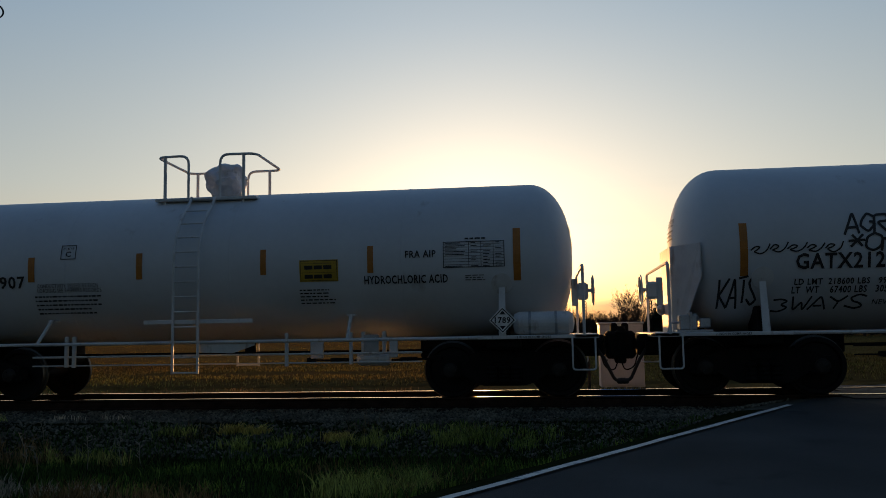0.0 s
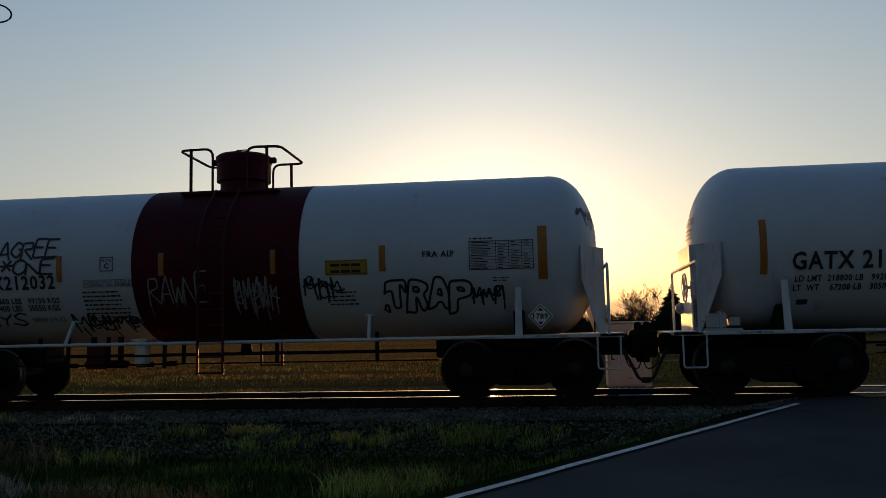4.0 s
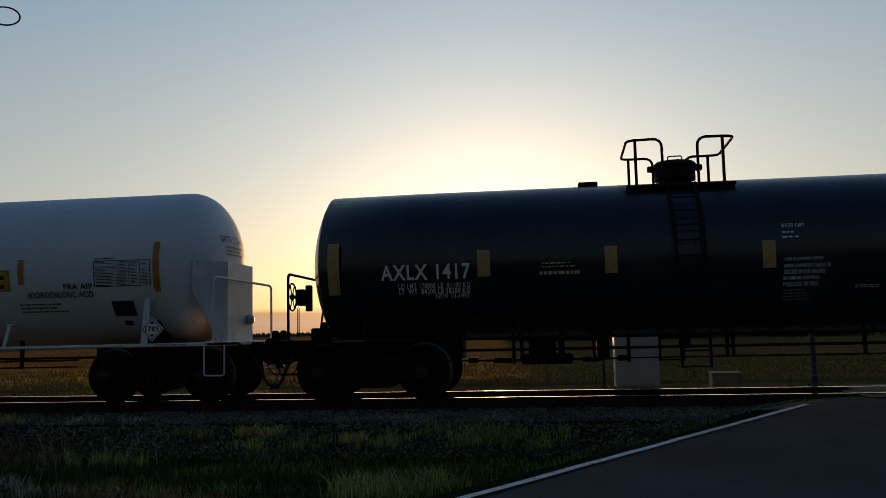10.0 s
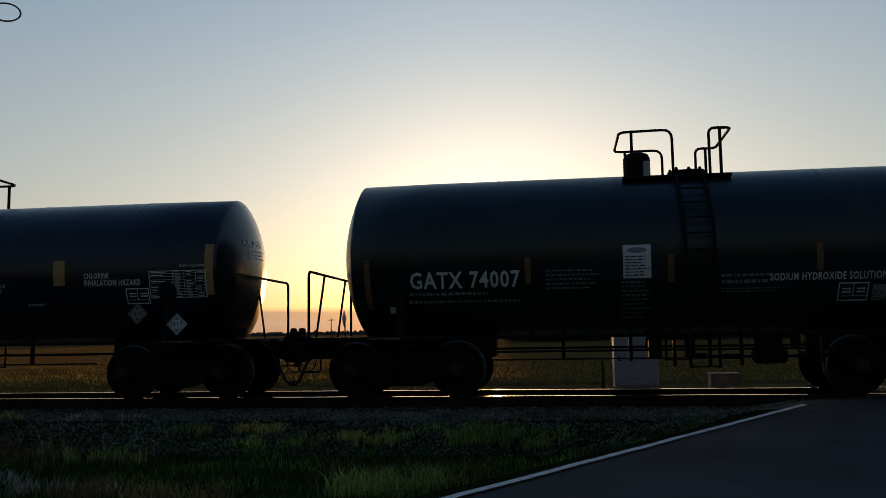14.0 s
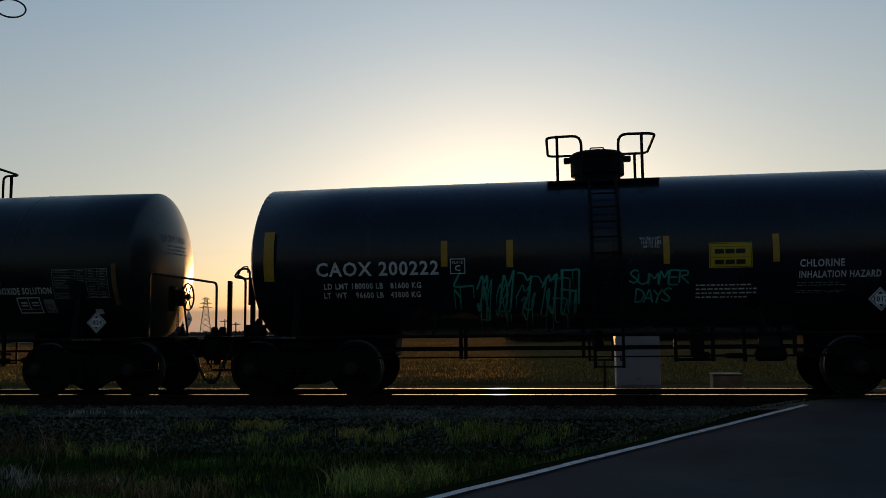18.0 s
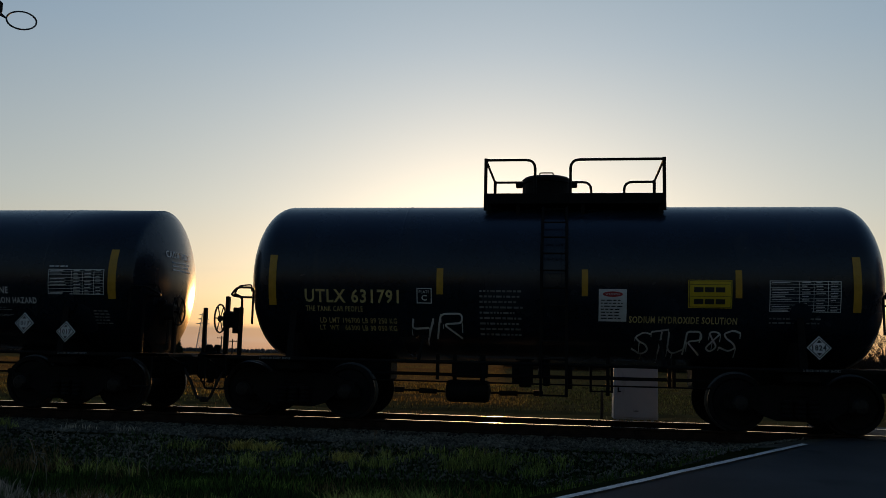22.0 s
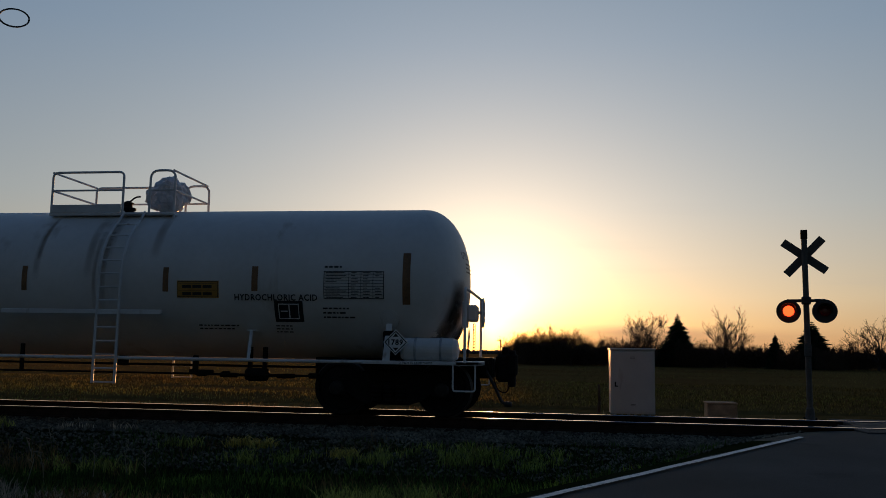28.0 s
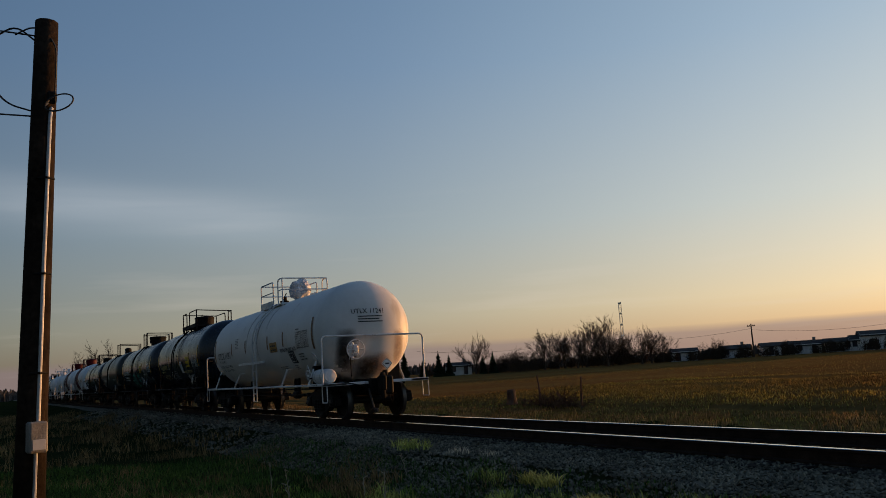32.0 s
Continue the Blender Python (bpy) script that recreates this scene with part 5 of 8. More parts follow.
def placard(car, x0, x1, z0, z1, number, mat):
    """Diamond hazard placard in a slim holder, standing off the flank."""
    x, z = (x0 + x1) / 2, (z0 + z1) / 2
    s = (x1 - x0) / 2
    y = min(wrap(car, min(z + s, car["zc"]), 0.0) - 0.03, -1.47)
    bm = B()
    f = [bm.verts.new((x + a * s, y, z + b * s)) for a, b in ((0, -1), (1, 0), (0, 1), (-1, 0))]
    g = [bm.verts.new((x + a * s, y + 0.012, z + b * s)) for a, b in ((0, -1), (1, 0), (0, 1), (-1, 0))]
    bm.faces.new(f), bm.faces.new(g[::-1])
    for k in range(4):
        bm.faces.new((f[k], f[(k + 1) % 4], g[(k + 1) % 4], g[k]))
    p = part("placard", bm, mat, car, "white diamond hazard placard")
    bm = text_mesh(number, 0.03)
    for v in bm.verts:
        v.co = Vector((x + (v.co.x - 0.5) * s * 1.15, y - 0.004, z + (v.co.y - 0.5) * s * 0.46))
    part("placard_number", bm, "inkblack", p)
    bm = B()
    for q in ((0.80, 0.90), ):
        for k in range(4):
            a, b = ((0, -1), (1, 0), (0, 1), (-1, 0))[k], ((0, -1), (1, 0), (0, 1), (-1, 0))[(k + 1) % 4]
            bm.faces.new([bm.verts.new((x + u * s * w, y - 0.003, z + v * s * w)) for (u, v), w in ((a, q[0]), (b, q[0]), (b, q[1]), (a, q[1]))])
    bm.faces.new([bm.verts.new((x + a * s, y - 0.0035, z + b * s)) for a, b in ((-0.22, 0.42), (0.22, 0.42), (0, 0.70))])
    bm.faces.new([bm.verts.new((x + a * s, y - 0.0035, z + b * s)) for a, b in ((-0.22, -0.42), (0, -0.68), (0.22, -0.42))])
    part("placard_border", bm, "inkblack", p)
    bm = B()
    tube(bm, [(x, y + 0.02, z - s * 0.7), (x, wrap(car, z, 0), z - s * 0.5)], 0.02, 6)
    part("placard_bracket", bm, "iron", p)


def stroke(bm, car, pts, t, off):
    prev = None
    # short steps, so that the stroke follows the curve of the shell
    fine = [pts[0]]
    for a, b in zip(pts, pts[1:]):
        k = max(1, math.ceil((b - a).length / 0.07))
        fine += [a.lerp(b, j / k) for j in range(1, k + 1)]
    pts = fine
    for i, p in enumerate(pts):
        dv = (pts[min(i + 1, len(pts) - 1)] - pts[max(i - 1, 0)])
        nrm = Vector((-dv.z, 0, dv.x))
        nrm = nrm.normalized() * t if nrm.length > 1e-6 else Vector((0, 0, t))
        cur = [bm.verts.new((q.x, wrap(car, q.z, off), q.z)) for q in (p + nrm, p - nrm)]
        if prev:
            bm.faces.new((prev[0], prev[1], cur[1], cur[0]))
        prev = cur


def scribble(car, x0, x1, z0, z1, mat, n, seed):
    """Spray-paint marks: jagged upright strokes, hooks and drips that stand for a tag."""
    rnd = random.Random(seed)
    bm = B()
    w, h = (x1 - x0) / n, z1 - z0
    for k in range(n):
        a = x0 + w * k
        t = 0.013 + 0.007 * rnd.random()
        sets = []
        up = rnd.uniform(0.75, 1.0)
        sets.append([(rnd.uniform(0, 0.25), rnd.uniform(0, 0.2)), (rnd.uniform(0.1, 0.4), up), (rnd.uniform(0.3, 0.6), rnd.uniform(0.3, 0.55)), (rnd.uniform(0.6, 1.0), rnd.uniform(0.7, 1.0)), (rnd.uniform(0.75, 1.15), rnd.uniform(0.0, 0.25))])
        if rnd.random() < 0.8:
            y = rnd.uniform(0.35, 0.6)
            sets.append([(rnd.uniform(-0.2, 0.1), y), (0.5, y + rnd.uniform(-0.15, 0.2)), (rnd.uniform(0.9, 1.3), y + rnd.uniform(-0.1, 0.15))])
        if rnd.random() < 0.6:
            c = (rnd.uniform(0.3, 0.7), rnd.uniform(0.3, 0.7))
            sets.append([(c[0] + 0.32 * math.cos(v), c[1] + 0.24 * math.sin(v)) for v in np.linspace(0.3, 5.6, 8)])
        if rnd.random() < 0.5:
            x = rnd.uniform(0.1, 0.9)
            sets.append([(x, 0.3), (x + rnd.uniform(-0.05, 0.05), rnd.uniform(-0.2, 0.0))])
        for j, q in enumerate(sets):
            pts = arc_points([(a + u * w, 0, z0 + v * h) for u, v in q], w * 0.16, 3)
            stroke(bm, car, pts, t * (1 if j < 2 else 0.7), 0.008 + 0.0006 * (k + 10 * j % 7))
    part("graffiti", bm, mat, car, "spray-painted graffiti tag")


STROKES = {
    "A": "00 59 90|23 73", "G": "97 59 16 13 50 93 95 65", "R": "00 09 79 86 15 90", "E": "99 09 00 90|05 75", "O": "59 17 12 50 92 97 59", "N": "00 09 90 99",
    "S": "98 59 17 35 64 92 50 02", "U": "09 02 40 92 99", "M": "00 19 54 89 90", "D": "00 09 68 95 61 00", "Y": "09 55 99|55 40", "W": "09 20 56 70 99", "K": "00 09|99 04 90", "T": "08 99|58 50", "8": "55 28 59 88 55 22 50 82 55", "4": "09 05 65|79 60",
    "~": "05 28 57 35 14 52 85 99", "<": "95 35 05 38|05 33", "a": "15 39 46 69 66 33 20 12|46 60", "b": "20 48 65 50 20|65 89 70 50", "c": "09 39 57 79 65 40 70 95 72", "d": "26 59 67 99 70|45 66 52 70 62", "e": "19 29 69 99 92|29 20 50|15 85 65|85 72",
    "p": "00 09 69 98 95 64 34 30 00|37 57 66 36 37", "r": "00 19 69 98 96 75 92 70 45 40 10 00|37 57 66 36 37", "o": "00 39 69 95 90 70 62 42 31 00|45 56 64 44 45", "t": "05 08 29 89 98 95 68 71 41 36 05|00 20 22 02 00",
    "3": "08 49 87 45 83 40 01", "*": "15 95|28 82|22 88",
}


def sprayed_word(car, text, x0, x1, z0, z1, mat, seed, t=0.014, drips=0):
    """A readable sprayed word drawn in single strokes: slanted, bouncing letters."""
    rnd = random.Random(seed)
    bm = B()
    w, h = (x1 - x0) / len(text), z1 - z0
    for k, ch in enumerate(text):
        lift, size = rnd.uniform(-0.08, 0.10), rnd.uniform(0.9, 1.12)
        for j, run in enumerate(STROKES[ch].split("|")):
            pts = []
            for a, c in run.split():
                u, v = int(a) / 9 * 0.98 + rnd.uniform(-0.05, 0.05), int(c) / 9 * size + lift + rnd.uniform(-0.04, 0.04)
                pts.append((x0 + (k + u + 0.12 * v) * w, 0, z0 + v * h))
            stroke(bm, car, arc_points(pts, w * 0.2, 4), t, 0.0085 + 0.0005 * ((k * 2 + j) % 7))
            for x, _, z in rnd.sample(pts, min(drips, len(pts))):
                stroke(bm, car, [Vector((x, 0, z)), Vector((x, 0, z - h * rnd.uniform(0.15, 0.5)))], t * 0.45, 0.008)
    part("graffiti", bm, mat, car, "sprayed graffiti word")


def head_tag(car, spec, d, y0, y1, z0, z1, mat, seed):
    """A sprayed scrawl across a tank head."""
    rnd = random.Random(seed)
    bm = B()
    for k in range(7):
        c = y0 + (y1 - y0) * (k + 0.5) / 7
        pts = arc_points([(0, c + rnd.uniform(-0.14, 0.14), z0 + (z1 - z0) * f) for f in (rnd.uniform(0, 0.2), rnd.uniform(0.8, 1), rnd.uniform(0.3, 0.6), rnd.uniform(0.5, 0.9))], 0.05, 3)
        prev = None
        for i, p in enumerate(pts):
            dv = pts[min(i + 1, len(pts) - 1)] - pts[max(i - 1, 0)]
            nr = Vector((0, -dv.z, dv.y))
            nr = nr.normalized() * 0.017 if nr.length > 1e-6 else Vector((0, 0, 0.017))
            cur = [bm.verts.new((head_x(spec, q.y, q.z, d, 0.007 + 0.0006 * k), q.y, q.z)) for q in (p + nr, p - nr)]
            if prev:
                bm.faces.new((prev[0], prev[1], cur[1], cur[0]))
            prev = cur
    part("graffiti", bm, mat, car, "black sprayed graffiti scrawl")


def band(car, x0, x1, mat):
    bm = B()
    R, zc = car["R"], car["zc"]
    lathe(bm, [(R + 0.005, x0), (R + 0.005, x1)], "x", 56, (0, 0, zc), caps=False)
    part("painted_band", bm, mat, car, "dark maroon painted band", smooth=True)


# what stands on each end platform: distances in from the coupling plane, heights
# guard rails on the top walkways: inner leg, post and outer end of each loop
CAGES = {
    0: ((-0.82, -1.26, -1.41), (-0.23, 0.21, 0.44)), 1: ((-0.27, -0.68, -0.90), (0.37, 0.74, 0.99)), 2: ((-0.39, -0.81, -0.95), (0.27, 0.64, 0.94)),
    3: ((-0.22, -0.66, -0.80), (0.36, 0.77, 0.96)), 4: ((0.50, -0.17, -0.37), (1.10, 1.28, 1.46)), 5: ((-0.12, -0.53, -0.71), (0.50, 0.89, 1.12)),
}
ENDS = {
    (0, 1): dict(wheel=(0.45, 1.75), diamond=True), (8, 1): dict(wheel=(0.62, 1.72)), (10, 1): dict(wheel=(0.62, 1.72)),
    (1, 1): dict(shield=True, diamond=True), (1, -1): dict(shield=True, wheel=(0.31, 1.74)),
    (2, 1): dict(shield=True), (2, -1): dict(shield=True, wheel=(0.66, 1.74), rail=0.74),
    (3, -1): dict(wheel=(0.45, 1.78)), (9, -1): dict(wheel=(0.45, 1.78)), (4, 1): dict(wheel=(0.33, 1.74), diamond=True), (4, -1): dict(valve=False, diamond=True),
    (5, 1): dict(wheel=(0.43, 1.78), posts=((0.19, 0, 1.88, 0.06), (0.60, -0.4, 2.04, 0.06)), reach=(0.56, 1.02)),
    (5, -1): dict(posts=((0.21, 0, 2.05, 0.07), (0.59, 0.6, 1.89, 0.06), (0.89, -0.6, 2.05, 0.07)), reach=(0.74, 1.10)),
    (6, 1): dict(posts=((0.25, -0.3, 2.06, 0.06), (0.67, -0.5, 1.86, 0.07)), reach=(0.70, 1.14)),
    (6, -1): dict(valve=False, wheel=(0.36, 1.66), posts=((0.24, 0, 2.10, 0.07), (0.66, -0.4, 1.88, 0.06)), reach=(0.74, 1.22)),
    (7, -1): dict(rail=0.78, valve=False), (7, 1): dict(wheel=(0.43, 1.76), diamond=True),
}
for car, spec, i in zip(CARS, SPECS, range(99)):
    car["metal"] = spec["trim"]
    underside(car, spec, i)
    for d in (1, -1):
        end_fittings(car, spec, d, **ENDS.get((i, d), {}))
    mat = spec["top"]
    zp = spec["R"] + spec["zc"] - 0.12
    zt = zp + 0.8
    a, b = spec["walk"]
    if i != 6:
        grating(car, a, b, -0.78, 0.78, zp, mat)
    if i in (7,):
        zt -= 0.04
        for y in (-0.75, 0.75):
            plank_rail(car, "guard_rail", [(a + 0.02, y, zp), (a + 0.02, y, zt), (a + 1.42, y, zt), (a + 1.42, y, zp)], 0.022, mat, 0.1)
            plank_rail(car, "mid_rail", [(a + 0.02, y, zp + 0.42), (a + 1.42, y, zp + 0.42)], 0.018, mat)
            plank_rail(car, "guard_rail", [(b - 0.5, y, zp), (b - 0.5, y, zt + 0.02), (b - 0.02, y, zt + 0.02), (b - 0.02, y, zp - 0.2)], 0.022, mat, 0.16)
            plank_rail(car, "mid_rail", [(b - 0.5, y, zp + 0.42), (b - 0.02, y, zp + 0.42)], 0.018, mat)
        for x, z in ((a + 0.02, zt), (a + 0.02, zp + 0.42), (b - 0.06, zt + 0.02), (b - 0.04, zp + 0.42)):
            plank_rail(car, "cross_rail", [(x, -0.75, z), (x, 0.75, z)], 0.02, mat)
        bm = B()
        box(bm, a + 0.05, a + 1.4, -0.79, -0.77, zp + 0.002, zp + 0.15, 0.004)
        part("kick_plate", bm, mat, car)
        wrapped_fitting(car, 0.80, 0.38, zp + 0.05, 0.74, 4.0)
        bm = B()
        lathe(bm, [(0.11, zp), (0.11, zp + 0.10), (0.15, zp + 0.11), (0.15, zp + 0.15), (0.08, zp + 0.17), (0.08, zp + 0.24), (0.11, zp + 0.25), (0.02, zp + 0.29)], "z", 14, (0.18, -0.35, 0))
        tube(bm, arc_points([(0.2, -0.35, zp + 0.26), (0.32, -0.35, zp + 0.36), (0.42, -0.35, zp + 0.37)], 0.05), 0.016, 6)
        part("vent_valve", bm, "iron", car)
        bm = B()
        box(bm, -1.42, 1.52, -spec["R"] - 0.16, -spec["R"] - 0.10, 1.64, 1.72, 0.006)
        part("side_board", bm, mat, car)
        for side in (1, -1):
            ladder(car, 0.56, -0.8, zp, 0.47, 0.40, mat, 14, side=side)
    elif i == 6:
        # long walkway raised on short legs
        bm = B()
        box(bm, a, b, -0.8, 0.8, zp + 0.10, zp + 0.16, 0.006)
        box(bm, a, b, -0.82, -0.8, zp + 0.06, zp + 0.24, 0.003)
        part("walkway", bm, mat, car)
        for x in (a + 0.08, -0.35, 0.75, b - 0.08):
            for y in (-0.74, 0.74):
                bm = B()
                tube(bm, [(x, y, zp + 0.12), (x, y * 1.02, zp - 0.22)], 0.035, 6)
                part("walkway_leg", bm, mat, car)
        zt = zp + 0.83
        for loop in ([(-0.06, -0.78, zp + 0.2), (-0.06, -0.78, zt), (a + 0.02, -0.78, zt)], [(0.54, -0.78, zp + 0.2), (0.54, -0.78, zt), (b - 0.02, -0.78, zt)],
                     [(0.94, 0.78, zp + 0.2), (0.94, 0.78, zt - 0.07), (a + 0.06, 0.78, zt - 0.07)], [(1.55, 0.78, zp + 0.2), (1.55, 0.78, zt - 0.07), (b - 0.02, 0.78, zt - 0.07)]):
            plank_rail(car, "guard_rail", loop, 0.024, mat, 0.16)
        for x, y, z in ((a + 0.02, -0.78, zt), (a + 0.06, 0.78, zt - 0.07), (b - 0.02, -0.78, zt), (b - 0.02, 0.78, zt - 0.07)):
            bm = B()
            box(bm, x - 0.028, x + 0.028, y - 0.02, y + 0.02, zp - 0.05, z + 0.03, 0.004)
            part("guard_post", bm, mat, car)
        for x, q in ((a + 0.02, a + 0.06), (b - 0.02, b - 0.02)):
            plank_rail(car, "cross_rail", [(x, -0.78, zt), (q, 0.78, zt - 0.07)], 0.022, mat)
        dome(car, 0.12, 0.43, zp + 0.05, zp + 0.66, "iron")
        ladder(car, 0.28, -0.8, zp, 0.49, 0.40, mat, 12)
        ladder(car, 1.16, -0.8, zp, 0.46, 0.40, mat, 12, side=-1)
    else:
        for loop in CAGES.get(i, ((a + 0.6, a + 0.15, a + 0.02), (b - 0.6, b - 0.2, b - 0.02))):
            cage(car, *loop, zp, zt - 0.02, mat)
        for side in (1, -1):
            ladder(car, spec.get("lad", (a + b) / 2), -0.8, zp, 0.47, 0.44, mat, 13, side=side)
        if i in (0, 8, 10):
            wrapped_fitting(car, -0.35 if i == 0 else 0.1, 0.40, zp + 0.02, 0.72, i * 2.0)
            bm = B()
            box(bm, -1.25, 0.65, -spec["R"] - 0.14, -spec["R"] - 0.08, 1.30, 1.37, 0.006)
            part("side_board", bm, mat, car)
        elif i == 4:
            bm = B()
            lathe(bm, [(0.27, zp), (0.27, zp + 0.03), (0.235, zp + 0.04), (0.235, zp + 0.44), (0.20, zp + 0.51), (0.10, zp + 0.555), (0.01, zp + 0.565)], "z", 28, (-0.03, 0, 0))
            drum = part("valve_drum", bm, "iron", car, "plain dark drum with a rounded top")
            bm = B()
            box(bm, 0.06, 0.17, -0.225, -0.20, zp + 0.06, zp + 0.36, 0.006)
            part("inspection_plate", bm, "galv", drum)
            bm = B()
            lathe(bm, [(0.36, zp - 0.02), (0.36, zp + 0.05), (0.30, zp + 0.08), (0.30, zp + 0.12), (0.33, zp + 0.13), (0.33, zp + 0.17), (0.02, zp + 0.19)], "z", 24, (0.82, 0, 0))
            for k in range(8):
                q = math.pi * k / 4
                lathe(bm, [(0.03, zp + 0.1), (0.035, zp + 0.18), (0.02, zp + 0.215 + 0.01 * (k % 3))], "z", 6, (0.82 + 0.28 * math.cos(q), 0.28 * math.sin(q), 0))
            tube(bm, [(0.40, -0.2, zp + 0.04), (0.62, -0.1, zp + 0.13), (0.98, 0.05, zp + 0.20)], 0.03, 6)
            part("valve_cluster", bm, "iron", car)
        else:
            r, h = spec["dome"]
            dome(car, spec.get("dx", 0.05), r, zp - 0.02, zp + h, spec.get("domemat", mat))
        if i == 3:
            bm = B()
            box(bm, -1.62, -1.28, -0.2, 0.2, zp + 0.08, zp + 0.19, 0.02)
            part("relief_cover", bm, "iron", car)
    if spec.get("band"):
        band(car, *spec["band"], "maroon")
    if i in (0, 7):
        for d in (1, ):
            bm = B()
            lathe(bm, [(0.02, -0.5), (0.15, -0.47), (0.19, -0.40), (0.19, 0.40), (0.15, 0.47), (0.02, 0.5)], "x", 24, (d * (tip(spec, d) - 0.53), -1.2, 1.21 + spec.get("sill", 0.0)))
            tank = part("air_tank", bm, mat, car, "small white air tank with straps")
            for k in (-0.22, 0.2):
                bm = B()
                lathe(bm, [(0.196, k - 0.02), (0.2, k - 0.015), (0.2, k + 0.015), (0.196, k + 0.02)], "x", 24, (d * (tip(spec, d) - 0.53), -1.2, 1.21 + spec.get("sill", 0.0)), caps=False)
                part("strap", bm, "galv", tank)
    head_lettering(car, spec, 1, spec["mark"], -0.55, 0.35, spec["zc"] + 0.42, spec["zc"] + 0.55, spec["ink"])
    head_lettering(car, spec, -1, spec["mark"], 0.55, -0.35, spec["zc"] + 0.42, spec["zc"] + 0.55, spec["ink"])
    for d in (-1, 1):
        bm = B()
        x = d * (spec["truck"] + (0.5 if spec["trim"] == "whitetrim" else 0.25))
        bm = text_mesh("2 INCH HI COMP SHOES")
        for v in bm.verts:
            v.co = Vector((x - 0.27 + v.co.x * 0.54, -1.4225, 0.974 + spec.get("sill", 0.0) + v.co.y * 0.034))
        for w in words(bm, 0.016):
            part("sill_lettering", w, "inkblack" if spec["trim"] == "whitetrim" else "inkgrey", car)

# welded seams round the tanks and thin dirt runs below the walkways
for car, spec, i in zip(CARS, SPECS, range(99)):
    n = 6 if i in (3, 5) else 4
    for k in range(1, n):
        x = spec["mid"] - spec["L"] + 2 * spec["L"] * k / n + 0.13
        if spec.get("band") and spec["band"][0] - 0.1 < x < spec["band"][1] + 0.1:
            continue
        bm = B()
        r = spec["R"]
        lathe(bm, [(r - 0.004, x - 0.03), (r + 0.0035, x - 0.012), (r + 0.0035, x + 0.012), (r - 0.004, x + 0.03)], "x", 56, (0, 0, spec["zc"]), caps=False)
        part("weld_seam", bm, spec["paint"], car, smooth=True)
    rnd = random.Random(60 + i)
    for k in range(4 if spec["trim"] == "iron" else 0):
        x, w = rnd.uniform(-spec["L"] + 0.7, spec["L"] - 0.7), rnd.uniform(0.05, 0.22)
        z1 = spec["zc"] + spec["R"] * rnd.uniform(0.75, 0.95)
        if spec.get("band") and spec["band"][0] - 0.3 < x < spec["band"][1] + 0.3:
            continue
        bm = B()
        patch(bm, car, x, x + w, z1 - rnd.uniform(0.6, 1.7), z1, 0.006 + 0.0004 * k, 12)
        part("dirt_run", bm, "dustrun" if spec["trim"] == "iron" or k % 3 else "flankrun", car)

head_tag(CARS[1], SPECS[1], 1, -1.0, -0.35, 2.75, 3.15, "inkblack", 5)
head_tag(CARS[1], SPECS[1], 1, -0.1, 0.5, 2.6, 2.95, "inkblack", 8)

# run stains down the last car's flank and head, and rust specks on the stained car
car, spec = CARS[7], SPECS[7]
for x, w, z0, z1, k in ((0.02, 0.06, 2.55, 3.35, 0), (0.28, 0.10, 2.75, 3.4, 0), (-0.95, 0.05, 2.5, 3.35, 0), (-0.92, 0.03, 2.9, 3.45, 0), (0.30, 0.05, 1.9, 3.3, 0), (1.22, 0.07, 2.9, 3.38, 0), (0.16, 0.03, 1.9, 3.3, 0)):
    bm = B()
    patch(bm, car, x - w, x + w * 2, z0 - 0.3, z1 + 0.15, 0.005 + 0.0006 * abs(x), 10)
    part("run_stain", bm, "flankrun", car, "brown run stain")
# patch at y 0.62 to 1.0 paints orange sunlight on the far limb
for y0, y1, z0, z1, m in ((-0.98, -0.42, 1.0, 2.35, "grime"), (-0.5, 0.2, 0.98, 1.6, "grime"), (0.62, 1.0, 1.25, 2.3, "rustrun"), (-0.25, 0.65, 0.98, 1.7, "rustrun")):
    bm = B()
    g = [[bm.verts.new((head_x(spec, y, z, 1, 0.007 if m == "grime" else 0.010), y, z)) for y in np.linspace(y0, y1, 8)] for z in np.linspace(z0, z1, 14) ]
    for i in range(13):
        for j in range(7):
            if all(math.hypot(v.co.y, v.co.z - spec["zc"]) < spec["R"] * 0.985 for v in (g[i][j], g[i][j + 1], g[i + 1][j], g[i + 1][j + 1])):
                bm.faces.new((g[i][j], g[i][j + 1], g[i + 1][j + 1], g[i + 1][j]))
    bmesh.ops.delete(bm, geom=[v for v in bm.verts if not v.link_faces], context="VERTS")
    part("stain_and_sunglow", bm, m, car, "dark spill stain" if m == "grime" else "brown rust run with painted orange sunlight", smooth=True)
car, rnd = CARS[2], random.Random(9)
bm = B()
for k in range(70):
    x, z = rnd.uniform(-3.6, -1.5), rnd.uniform(3.0, 3.62)
    s = rnd.uniform(0.015, 0.06)
    patch(bm, car, x, x + s * 1.6, z, z + s * 0.5, 0.004, 1)
part("paint_chips", bm, "streak", car, "scattered chips and stains in the paint")


# ---- lettering, decals and marks on the tanks ----

